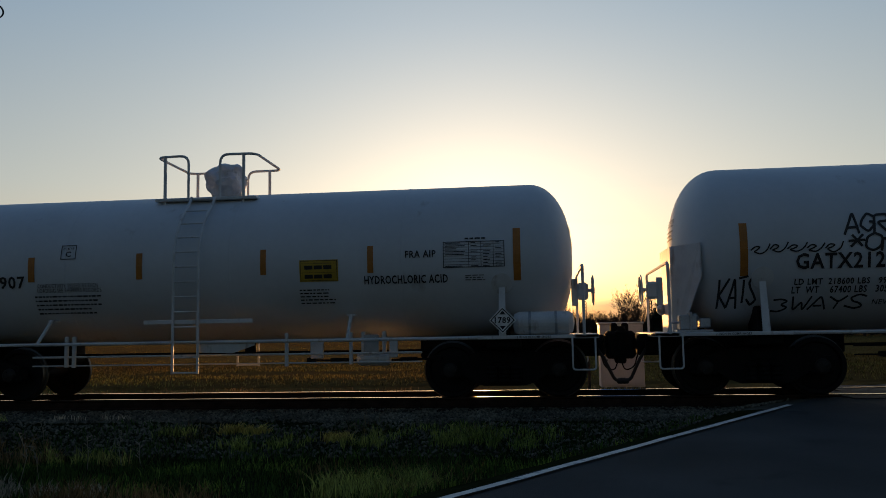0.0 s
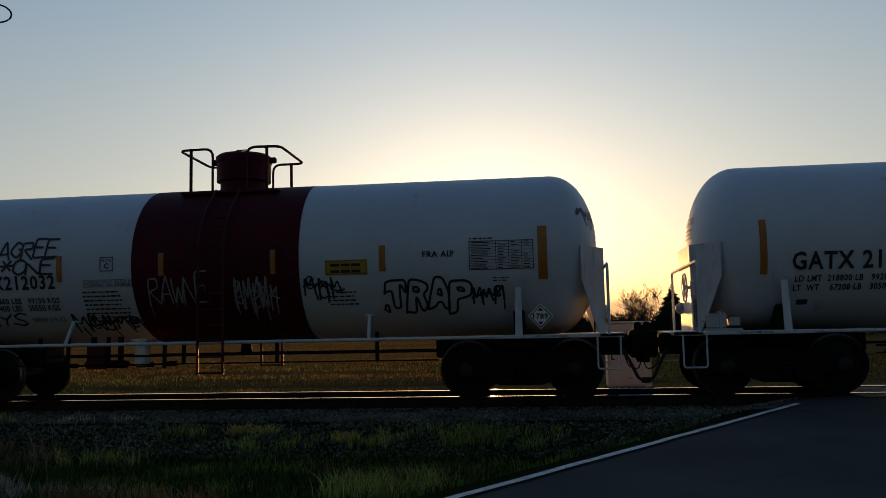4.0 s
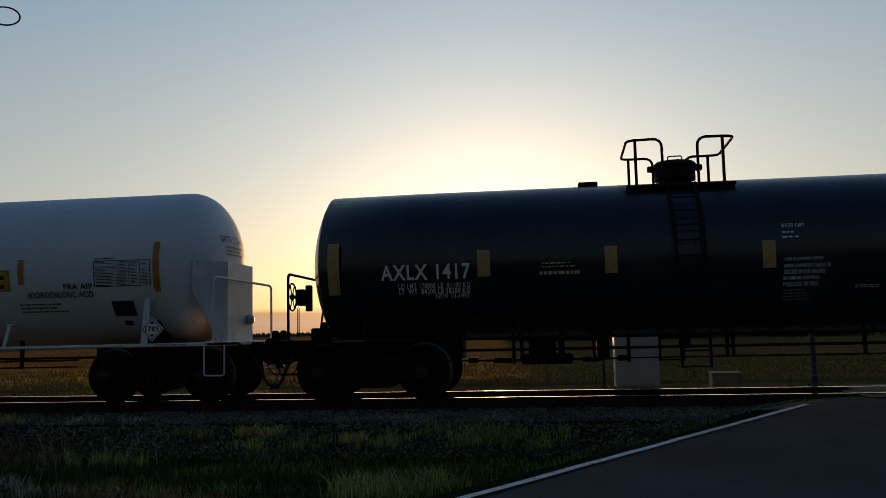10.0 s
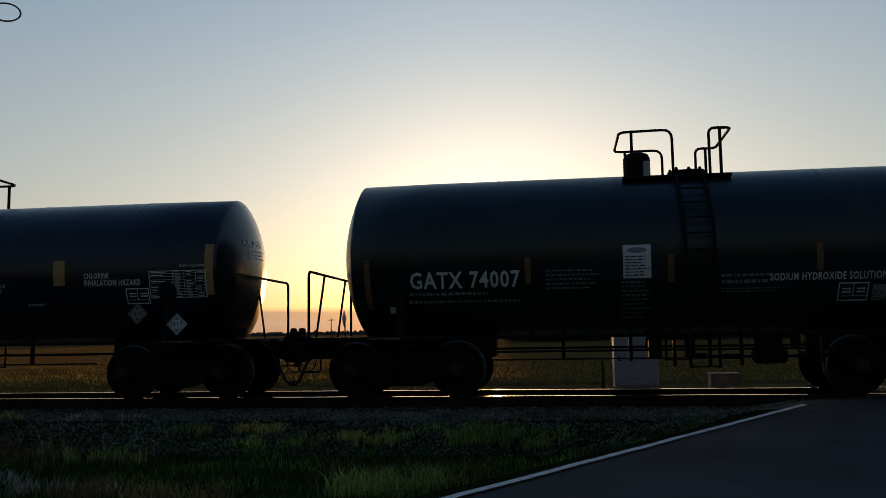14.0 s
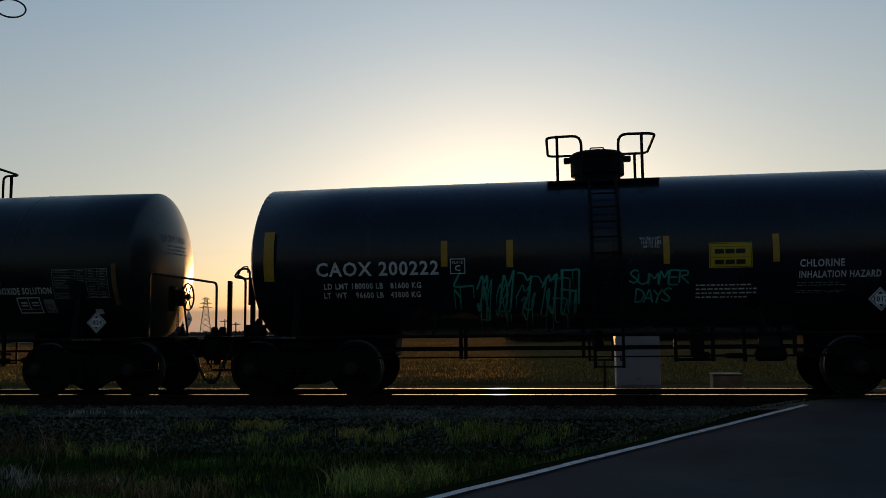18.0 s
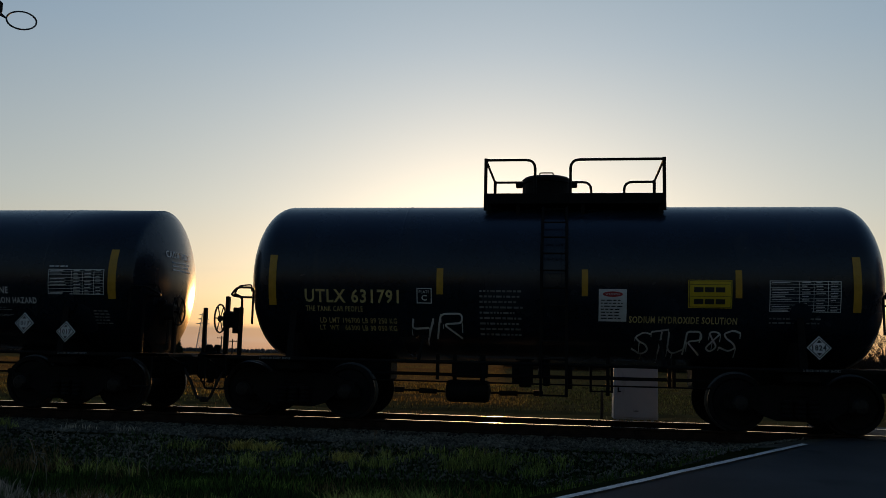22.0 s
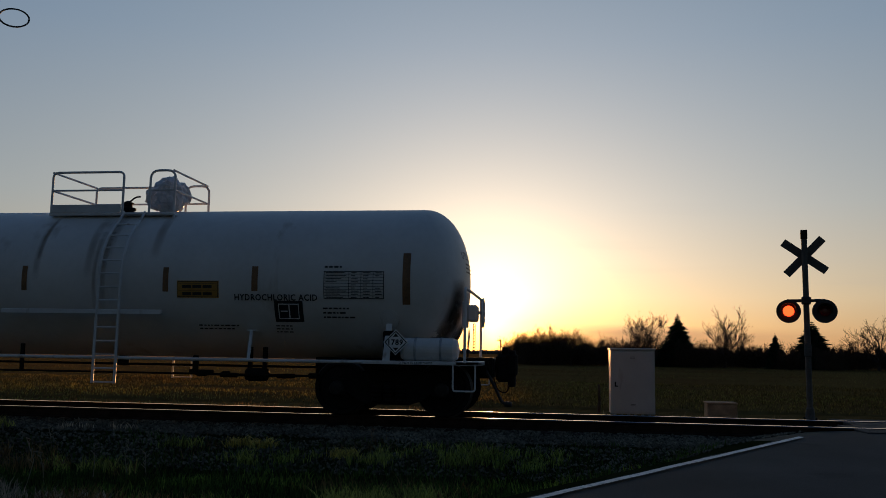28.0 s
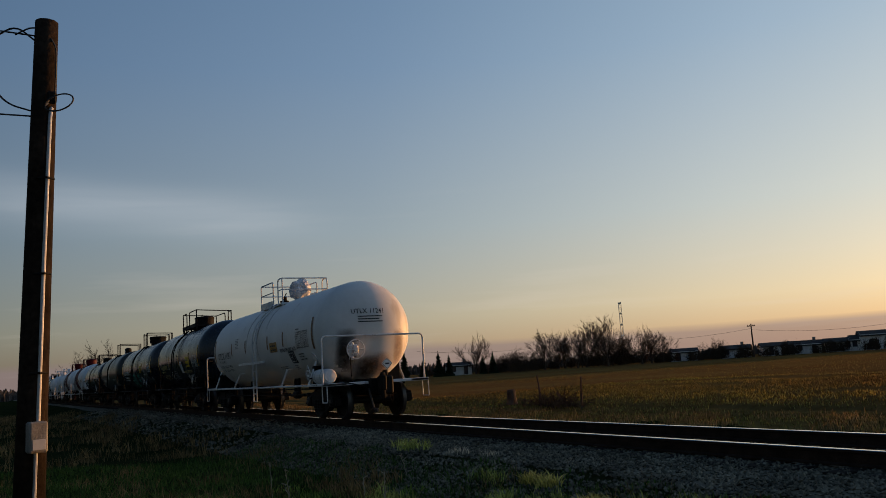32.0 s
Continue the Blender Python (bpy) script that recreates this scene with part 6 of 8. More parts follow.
car = CARS[0]
strip(car, -3.46, -3.34, 2.08, 2.51, "orangetape")
strip(car, -1.47, -1.36, 2.08, 2.53, "orangetape")
strip(car, 0.74, 0.84, 2.10, 2.53, "orangetape")
strip(car, 2.58, 2.68, 2.09, 2.54, "orangetape")
strip(car, 5.00, 5.12, 1.91, 2.77, "orangetape")
lettering(car, "GATX 60907", -5.27, -3.52, 1.97, 2.19, "inkblack")
plate_mark(car, -2.86, -2.58, 2.46, 2.71, "inkblack")
lettering(car, "CONDUCTIVITY TESTED AT EACH", -3.29, -2.18, 1.97, 2.04, "inkblack")
lettering(car, "LOADING SEE SHIPPERS RECORDS", -3.30, -2.12, 1.89, 1.96, "inkblack")
bars(car, -3.37, -2.11, 1.50, 1.86, 5, "inkblack")
emergency_decal(car, 1.42, 2.08, 1.97, 2.33, "oldyellow")
bars(car, 1.40, 2.01, 1.59, 1.86, 5, "inkblack")
lettering(car, "FRA AIP", 3.22, 3.73, 2.32, 2.44, "inkblack")
lettering(car, "HYDROCHLORIC ACID", 2.52, 3.92, 1.90, 2.04, "inkblack")
table(car, 3.85, 4.86, 2.14, 2.57, "inkblack")
bars(car, 4.21, 4.58, 2.59, 2.64, 1, "inkblack")
bars(car, 4.21, 4.56, 1.92, 2.03, 3, "inkblack")
placard(car, 4.59, 5.03, 1.05, 1.48, "1789", "inkwhite")

car = CARS[1]
strip(car, -5.52, -5.40, 1.89, 2.72, "orangetape")
strip(car, -2.83, -2.73, 2.09, 2.54, "orangetape")
strip(car, -0.96, -0.86, 2.15, 2.54, "orangetape")
strip(car, 1.03, 1.12, 2.12, 2.53, "orangetape")
strip(car, 2.90, 3.01, 2.11, 2.54, "orangetape")
strip(car, 5.52, 5.67, 1.91, 2.78, "orangetape")
lettering(car, "GATX212032", -4.68, -2.87, 1.97, 2.22, "inkblack")
lettering(car, "LD LMT  218600 LBS   99150 KGS", -4.69, -2.84, 1.73, 1.83, "inkblack")
lettering(car, "LT  WT    67400 LBS   30550 KGS", -4.72, -2.87, 1.60, 1.71, "inkblack")
lettering(car, "NEW 09-12", -3.47, -2.85, 1.41, 1.49, "inkblack")
plate_mark(car, -2.02, -1.78, 2.25, 2.50, "inkblack")
lettering(car, "CONDUCTIVITY TESTED AT", -2.34, -1.43, 2.05, 2.11, "inkblack")
lettering(car, "LOADING. SEE SHIPPERS", -2.34, -1.44, 1.98, 2.04, "inkblack")
bars(car, -2.39, -1.48, 1.43, 1.94, 7, "inkblack")
emergency_decal(car, 1.98, 2.70, 2.07, 2.32, "oldyellow")
lettering(car, "FRA AIP", 3.63, 4.15, 2.32, 2.42, "inkblack")
table(car, 4.40, 5.45, 2.09, 2.56, "inkblack")
bars(car, 4.41, 4.79, 2.58, 2.62, 1, "inkblack")
bars(car, 4.78, 5.13, 1.89, 1.98, 2, "inkblack")
bars(car, 2.01, 2.57, 1.56, 1.82, 4, "inkblack")
placard(car, 5.33, 5.74, 1.10, 1.52, "1789", "inkwhite")
sprayed_word(car, "AGREE", -3.95, -2.82, 2.51, 2.83, "inkblack", 1, 0.019)
sprayed_word(car, "*ONE", -3.93, -2.89, 2.22, 2.47, "inkblack", 2, 0.019)
sprayed_word(car, "~~~~~", -5.37, -3.99, 2.18, 2.38, "inkblack", 3, 0.011)
sprayed_word(car, "KATS", -5.84, -5.26, 1.42, 1.90, "inkblack", 4, 0.017)
sprayed_word(car, "3WAYS", -5.0, -3.60, 1.33, 1.53, "inkblack", 3, 0.014)
scribble(car, -2.74, -1.45, 1.19, 1.57, "inkblack", 5, 6)
sprayed_word(car, "RAWNE", -1.18, -0.12, 1.66, 2.14, "inkgrey", 7, 0.013, 1)
scribble(car, 0.36, 1.11, 1.46, 2.10, "inkgrey", 5, 8)
scribble(car, 1.59, 2.26, 1.66, 2.11, "inkblack", 3, 9)
sprayed_word(car, "trop", 2.93, 4.40, 1.44, 1.96, "inkblack", 10, 0.019)
scribble(car, 4.40, 4.97, 1.51, 1.86, "inkblack", 3, 11)

car = CARS[2]
strip(car, -5.56, -5.45, 1.89, 2.75, "orangetape")
strip(car, -1.87, -1.76, 2.07, 2.52, "orangetape")
strip(car, 0.92, 1.02, 2.09, 2.54, "orangetape")
strip(car, 2.82, 2.93, 2.10, 2.54, "orangetape")
strip(car, 5.34, 5.46, 1.90, 2.77, "orangetape")
lettering(car, "GATX 212060", -5.08, -2.99, 1.94, 2.23, "inkblack")
lettering(car, "LD LMT  218800 LB   99200 KG", -5.03, -3.39, 1.76, 1.86, "inkblack")
lettering(car, "LT  WT    67200 LB   30500 KG", -5.05, -3.40, 1.62, 1.72, "inkblack")
plate_mark(car, -2.80, -2.54, 1.99, 2.23, "inkblack")
strip(car, -2.69, -2.17, 1.58, 2.13, "greypatch")
bars(car, -2.20, -1.46, 1.32, 1.79, 6, "inkblack")
strip(car, -4.97, -4.80, 1.41, 1.49, "inkblack")
emergency_decal(car, 2.00, 2.66, 1.99, 2.36, "oldyellow")
lettering(car, "FRA AIP", 3.67, 4.21, 1.99, 2.09, "inkblack")
lettering(car, "HYDROCHLORIC ACID", 2.98, 4.21, 1.85, 1.96, "inkblack")
bars(car, 2.78, 3.69, 1.59, 1.78, 3, "inkblack")
bars(car, 1.42, 1.91, 1.63, 1.78, 3, "inkblack")
table(car, 4.25, 5.30, 2.02, 2.47, "inkblack")
bars(car, 4.26, 4.64, 2.49, 2.52, 1, "inkblack")
strip(car, 4.51, 4.92, 1.51, 1.77, "inkblack")
strip(car, 4.62, 4.78, 1.35, 1.43, "inkblack")
placard(car, 5.17, 5.59, 1.05, 1.48, "1789", "inkwhite")

car = CARS[3]
strip(car, -5.86, -5.66, 1.76, 2.63, "brownamber")
strip(car, -3.33, -3.12, 2.00, 2.43, "brownamber")
strip(car, -1.27, -1.07, 1.99, 2.43, "brownamber")
strip(car, 1.17, 1.37, 2.00, 2.43, "brownamber")
strip(car, 3.11, 3.33, 2.00, 2.44, "brownamber")
strip(car, 5.91, 6.07, 1.79, 2.66, "brownamber")
lettering(car, "AXLX 1417", -4.95, -3.45, 1.97, 2.23, "inkwhite")
lettering(car, "LD LMT 178800 LB  81100 KG", -4.66, -3.46, 1.83, 1.92, "inkwhite")
lettering(car, "LT  WT  84200 LB 38200 KG", -4.66, -3.47, 1.74, 1.83, "inkwhite")
lettering(car, "NEW 10-1997", -4.04, -3.48, 1.66, 1.74, "inkwhite")
bars(car, -2.28, -1.69, 2.10, 2.21, 2, "inkyellow")
bars(car, -2.32, -1.65, 1.97, 2.07, 1, "inkyellow")
lettering(car, "WATER CAPY", 1.48, 1.83, 2.62, 2.69, "inkwhite")
bars(car, 1.48, 1.75, 2.44, 2.59, 2, "inkwhite")
lettering(car, "CAR EQUIPPED WITH", 1.49, 2.07, 2.09, 2.15, "inkwhite")
lettering(car, "HIGH CAPACITY 32000 LB", 1.49, 2.18, 1.99, 2.05, "inkwhite")
lettering(car, "EXCESS FLOW VALVES.", 1.49, 2.11, 1.89, 1.96, "inkwhite")
lettering(car, "MINIMUM SHIPPING", 1.48, 2.02, 1.80, 1.86, "inkwhite")
lettering(car, "PRESSURE 50 PSIG", 1.48, 2.00, 1.70, 1.77, "inkwhite")
bars(car, 1.49, 1.90, 1.48, 1.67, 4, "inkgrey")
bars(car, 2.56, 3.00, 1.65, 1.71, 2, "inkwhite")
lettering(car, "CHLORINE", 3.69, 4.16, 2.11, 2.21, "inkwhite")
lettering(car, "INHALATION HAZARD", 3.69, 4.74, 1.98, 2.09, "inkwhite")
outline_box(car, 4.45, 4.88, 1.66, 1.93, "inkwhite")
table(car, 4.90, 5.94, 1.75, 2.22, "inkwhite")
lettering(car, "DOT 105J500W", 5.46, 5.91, 2.26, 2.32, "inkwhite")
placard(car, 4.60, 4.96, 1.30, 1.66, "1017", "inkgrey")
placard(car, 5.31, 5.68, 1.10, 1.48, "1017", "inkwhite")

car = CARS[4]
strip(car, -4.67, -4.57, 1.49, 2.30, "brownfade")
strip(car, -2.00, -1.90, 1.84, 2.26, "brownfade")
strip(car, 0.27, 0.37, 1.82, 2.26, "brownfade")
strip(car, 2.52, 2.62, 1.95, 2.38, "brownfade")
strip(car, 4.73, 4.82, 1.59, 2.31, "brownfade")
lettering(car, "GATX 74007", -3.90, -2.08, 1.79, 2.07, "inkwhite")
bars(car, -3.93, -2.62, 1.66, 1.75, 1, "inkgrey")
bars(car, -3.95, -2.06, 1.54, 1.62, 1, "inkgrey")
bars(car, -1.66, -0.75, 1.73, 2.08, 5, "inkgrey")
notice(car, -0.43, 0.01, 1.89, 2.42, "inkwhite", False)
bars(car, -0.46, 0.04, 1.25, 1.87, 9, "inkgrey")
bars(car, 1.09, 1.84, 1.86, 1.94, 1, "inkgrey")
bars(car, 1.10, 1.80, 1.75, 1.85, 1, "inkgrey")
bars(car, 1.10, 2.05, 1.63, 1.72, 2, "inkgrey")
lettering(car, "SODIUM HYDROXIDE SOLUTION", 1.83, 3.57, 1.80, 1.92, "inkwhite")
outline_box(car, 2.86, 3.31, 1.47, 1.75, "inkwhite")
notice(car, 3.37, 3.58, 1.47, 1.71, "inkgrey", False)
table(car, 3.61, 4.66, 1.72, 2.23, "inkgrey")
strip(car, 4.30, 4.45, 1.44, 1.53, "inkwhite")
placard(car, 4.36, 4.72, 1.10, 1.47, "1824", "inkwhite")
strip(car, -4.29, -4.14, 1.41, 1.52, "inkwhite")

car = CARS[5]
strip(car, -5.52, -5.34, 1.94, 2.79, "amber")
strip(car, -2.47, -2.36, 2.13, 2.56, "amber")
strip(car, -1.39, -1.28, 2.10, 2.55, "amber")
strip(car, 1.11, 1.21, 2.10, 2.55, "amber")
strip(car, 2.78, 2.88, 2.10, 2.54, "amber")
strip(car, 5.73, 5.88, 1.94, 2.81, "amber")
lettering(car, "CAOX 200222", -4.60, -2.51, 2.00, 2.24, "inkwhite")
lettering(car, "LD LMT 180000 LB   81600 KG", -4.48, -2.82, 1.79, 1.89, "inkwhite")
lettering(car, "LT  WT    96600 LB   43800 KG", -4.50, -2.84, 1.64, 1.74, "inkwhite")
plate_mark(car, -2.32, -2.07, 2.01, 2.26, "inkwhite")
sprayed_word(car, "<abcde", -2.30, -0.25, 1.36, 2.02, "inkgreen", 24, 0.016, 2)
sprayed_word(car, "badce", -1.95, -0.40, 1.24, 1.88, "inkgreen", 27, 0.010, 1)
sprayed_word(car, "SUMMER", 0.55, 1.50, 1.78, 1.98, "inkgreen", 2, 0.013)
sprayed_word(car, "DAYS", 0.66, 1.22, 1.50, 1.70, "inkgreen", 5, 0.013)
lettering(car, "WATER CAPY", 0.74, 1.08, 2.49, 2.54, "inkwhite")
lettering(car, "150159 LBS", 0.77, 1.08, 2.42, 2.48, "inkwhite")
lettering(car, "68112 KG", 0.80, 1.05, 2.36, 2.41, "inkwhite")
emergency_decal(car, 1.81, 2.47, 2.02, 2.42, "yellow")
bars(car, 1.61, 2.69, 1.54, 1.79, 4, "inkwhite")
lettering(car, "CHLORINE", 3.18, 3.84, 2.01, 2.13, "inkwhite")
lettering(car, "INHALATION HAZARD", 3.17, 4.38, 1.84, 1.95, "inkwhite")
bars(car, 3.15, 3.90, 1.71, 1.79, 2, "inkgrey")
bars(car, 3.13, 4.08, 1.61, 1.66, 2, "inkgrey")
placard(car, 4.11, 4.47, 1.31, 1.67, "1017", "inkwhite")
placard(car, 4.90, 5.26, 1.18, 1.53, "1017", "inkwhite")
table(car, 4.61, 5.66, 2.01, 2.45, "inkwhite")
bars(car, 4.62, 4.97, 2.48, 2.52, 1, "inkwhite")
bars(car, 5.43, 5.77, 1.50, 1.76, 5, "inkgrey")

car = CARS[6]
strip(car, -4.51, -4.38, 1.88, 2.73, "amber")
strip(car, -1.64, -1.53, 2.09, 2.52, "amber")
strip(car, 0.72, 0.82, 2.09, 2.52, "amber")
strip(car, 3.10, 3.20, 2.09, 2.53, "amber")
strip(car, 4.85, 4.97, 1.89, 2.75, "amber")
lettering(car, "UTLX 631791", -3.88, -2.27, 1.93, 2.16, "inkyellow")
lettering(car, "THE TANK CAR PEOPLE", -3.87, -2.89, 1.79, 1.88, "inkyellow")
lettering(car, "LD LMT 196700 LB 89 250 KG", -3.64, -2.32, 1.60, 1.69, "inkyellow")
lettering(car, "LT  WT   66300 LB 30 050 KG", -3.66, -2.33, 1.48, 1.57, "inkyellow")
plate_mark(car, -1.97, -1.72, 1.94, 2.19, "inkwhite")
sprayed_word(car, "4R", -2.08, -1.20, 1.38, 1.74, "inkwhite", 31, 0.016, 3)
bars(car, -0.93, -0.20, 1.42, 2.20, 9, "inkgrey")
notice(car, 0.99, 1.43, 1.70, 2.21, "inkwhite", True)
emergency_decal(car, 2.38, 3.05, 1.93, 2.37, "yellow")
lettering(car, "SODIUM HYDROXIDE SOLUTION", 1.47, 3.14, 1.68, 1.79, "inkyellow")
sprayed_word(car, "STUR8S", 1.54, 3.18, 1.22, 1.58, "inkwhite", 32, 0.014, 3)
table(car, 3.61, 4.67, 1.89, 2.37, "inkwhite")
bars(car, 3.62, 4.40, 1.69, 1.82, 2, "inkgrey")
placard(car, 4.11, 4.47, 1.16, 1.52, "1824", "inkwhite")

car = CARS[7]
strip(car, -5.61, -5.46, 1.86, 2.71, "brownfade")
strip(car, -3.04, -2.93, 2.04, 2.47, "brownfade")
strip(car, -1.18, -1.08, 2.05, 2.48, "brownfade")
strip(car, 1.45, 1.55, 2.04, 2.46, "brownfade")
strip(car, 3.04, 3.15, 2.06, 2.48, "brownfade")
strip(car, 5.64, 5.77, 1.85, 2.71, "brownfade")
lettering(car, "UTLX 11241", -4.99, -3.23, 1.97, 2.21, "inkblack")
lettering(car, "THE TANK CAR PEOPLE", -4.97, -4.03, 1.83, 1.92, "inkblack")
lettering(car, "LD LMT   201900 LB   91 600 KG", -4.97, -3.39, 1.65, 1.75, "inkblack")
lettering(car, "LT  WT     61100 LB   27 700 KG", -4.97, -3.40, 1.52, 1.61, "inkblack")
bars(car, -2.47, -1.98, 2.25, 2.61, 7, "inkblack")
emergency_decal(car, 1.71, 2.46, 1.94, 2.23, "oldorange")
lettering(car, "HYDROCHLORIC ACID", 2.74, 4.19, 1.90, 2.01, "inkblack")
logo_box(car, 3.43, 3.93, 1.55, 1.90)
table(car, 4.30, 5.33, 1.94, 2.40, "inkblack")
bars(car, 4.31, 4.62, 2.44, 2.50, 1, "inkblack")
bars(car, 2.04, 2.82, 1.40, 1.51, 2, "inkblack")
bars(car, 4.28, 4.84, 1.60, 1.82, 3, "inkblack")
bars(car, 3.42, 3.74, 1.36, 1.51, 3, "inkblack")
placard(car, 5.36, 5.78, 1.01, 1.45, "1789", "inkwhite")


# ---- beside the track ----
EYE = Vector((0.0, -15.1, 1.1))         # where the place is mostly seen from


def bearing(az, dist):
    """A place across the field, by its bearing as the camera turns and walks on."""
    a = radians(az)
    x = np.interp(-az, (24, 31, 37, 50, 60), (0.2, 1.35, 2.2, 3.3, 4.2))
    y = np.interp(-az, (24, 31, 37, 50, 60), (-15.0, -13.2, -11.9, -10.3, -8.9))
    return x + dist * math.sin(a), y + dist * math.cos(a)


def signal_cabinet():
    x, y = 1.82, 6.8
    cab = thing("signal_cabinet", "pale grey metal railway signal cabinet standing on conduit stubs", "cabinet", at=(x, y, -0.36), rz=0.5)
    bm = B()
    box(bm, -0.535, 0.535, -0.35, 0.35, 0, 1.56, 0.012)
    part("body", bm, "cabinet", cab)
    bm = B()
    box(bm, -0.56, 0.56, -0.39, 0.39, 1.56, 1.61, 0.015)
    part("roof", bm, "cabinet", cab)
    bm = B()
    box(bm, -0.495, 0.495, -0.372, -0.351, 0.05, 1.52, 0.006)
    door = part("door", bm, "cabinet", cab)
    bm = B()
    box(bm, -0.44, -0.41, -0.40, -0.373, 0.66, 0.78, 0.006)
    box(bm, -0.43, -0.36, -0.41, -0.39, 0.66, 0.69, 0.006)
    part("door_handle", bm, "iron", door)
    for z in (0.20, 1.36):
        bm = B()
        for k in range(2):
            box(bm, -0.06, 0.06, -0.378, -0.3725, z + 0.028 * k, z + 0.028 * k + 0.010, 0.002)
        part("vent", bm, "iron", door)
    for k in range(6):
        bm = B()
        lathe(bm, [(0.035, -0.36), (0.035, 0.0)], "z", 10, (-0.42 + 0.168 * k, -0.1, 0))
        part("conduit_stub", bm, "galv", cab)
    bm = B()
    box(bm, -0.68, 0.68, -0.45, 0.45, -0.36, -0.14, 0.02)
    part("plinth", bm, "concrete", cab)


def junction_box():
    b = thing("junction_box", "low tan weathered cable box in the grass", "cable box", at=(3.92, 6.55, -0.62), rz=-2)
    bm = B()
    box(bm, -0.345, 0.345, -0.3, 0.3, 0, 0.56, 0.015)
    part("body", bm, "tanbox", b)
    bm = B()
    box(bm, -0.36, 0.36, -0.315, 0.315, 0.56, 0.60, 0.010)
    part("lid", bm, "tanbox", b)


def crossing_signal():
    x, y = 5.32, 4.1
    s = thing("crossing_signal", "railway crossing signal with crossbuck and two flashing red lamps", "crossing signal", at=(x, y, -0.62), rz=-14)
    bm = B()
    box(bm, -0.3, 0.3, -0.3, 0.3, 0, 0.34, 0.03)
    part("foundation", bm, "concrete", s)
    bm = B()
    lathe(bm, [(0.2, 0.34), (0.2, 0.37), (0.1, 0.40), (0.085, 0.62), (0.062, 0.66), (0.06, 4.42), (0.05, 4.45), (0.02, 4.46)], "z", 20)
    part("mast", bm, "signback", s)
    for k in range(4):
        bm = B()
        a = math.pi / 4 + k * math.pi / 2
        lathe(bm, [(0.022, 0.36), (0.022, 0.44)], "z", 6, (0.16 * math.cos(a), 0.16 * math.sin(a), 0))
        part("anchor_bolt", bm, "iron", s)
    for a in (37, -46):
        bm = B()
        box(bm, -0.54, 0.54, 0.075, 0.085, -0.088, 0.088, 0.0, pose(0, 0 if a > 0 else 0.014, 3.90, 0, a, 0))
        part("crossbuck_blade", bm, "signback", s, "bare back of a crossbuck blade")
    bm = B()
    box(bm, -0.07, 0.07, -0.075, 0.075, 4.28, 4.47, 0.01)
    part("mast_cap", bm, "iron", s)
    bm = B()
    tube(bm, [(-0.38, 0, 2.93), (0.38, 0, 2.93)], 0.035, 10)
    box(bm, -0.1, 0.1, -0.1, 0.1, 2.85, 3.01, 0.02)
    part("lamp_arm", bm, "signblack", s)
    for k, sx in enumerate((-0.36, 0.36)):
        for d in (-1, 1):
            bm = B()
            lathe(bm, [(0.02, d * 0.06), (0.25, d * 0.07), (0.25, d * 0.085), (0.02, d * 0.09)], "y", 32, (sx, 0, 2.70))
            disc = part("lamp_background", bm, "signblack", s)
            bm = B()
            lathe(bm, [(0.11, d * 0.09), (0.115, d * 0.13), (0.10, d * 0.14), (0.05, d * 0.155), (0.01, d * 0.157)], "y", 24, (sx, 0, 2.70))
            part("lens", bm, "lit" if k == 0 else "unlit", disc, "glowing red lens" if k == 0 else "dark red lens")
            bm = B()
            n = 14
            rows = []
            for yy in (0.09, 0.40):
                rows.append([bm.verts.new((sx + 0.165 * math.cos(t), d * yy, 2.70 + 0.165 * math.sin(t))) for t in np.linspace(-0.25 if yy < 0.2 else 0.55, math.pi + 0.25 if yy < 0.2 else math.pi - 0.55, n)])
            for i in range(n - 1):
                bm.faces.new((rows[0][i], rows[0][i + 1], rows[1][i + 1], rows[1][i]))
            bmesh.ops.solidify(bm, geom=bm.faces[:], thickness=0.006)
            part("hood", bm, "signblack", disc)
    bm = B()
    box(bm, -0.075, 0.075, -0.16, -0.065, 1.72, 2.0, 0.015)
    part("junction_box", bm, "signback", s)
    for sx in (-0.36, 0.36):
        bm = B()
        tube(bm, arc_points([(sx, 0, 2.93), (sx, 0, 2.75)], 0.02), 0.03, 8)
        lathe(bm, [(0.05, -0.07), (0.07, -0.03), (0.07, 0.03), (0.05, 0.07)], "y", 12, (sx, 0, 2.70))
        part("lamp_bracket", bm, "signblack", s)


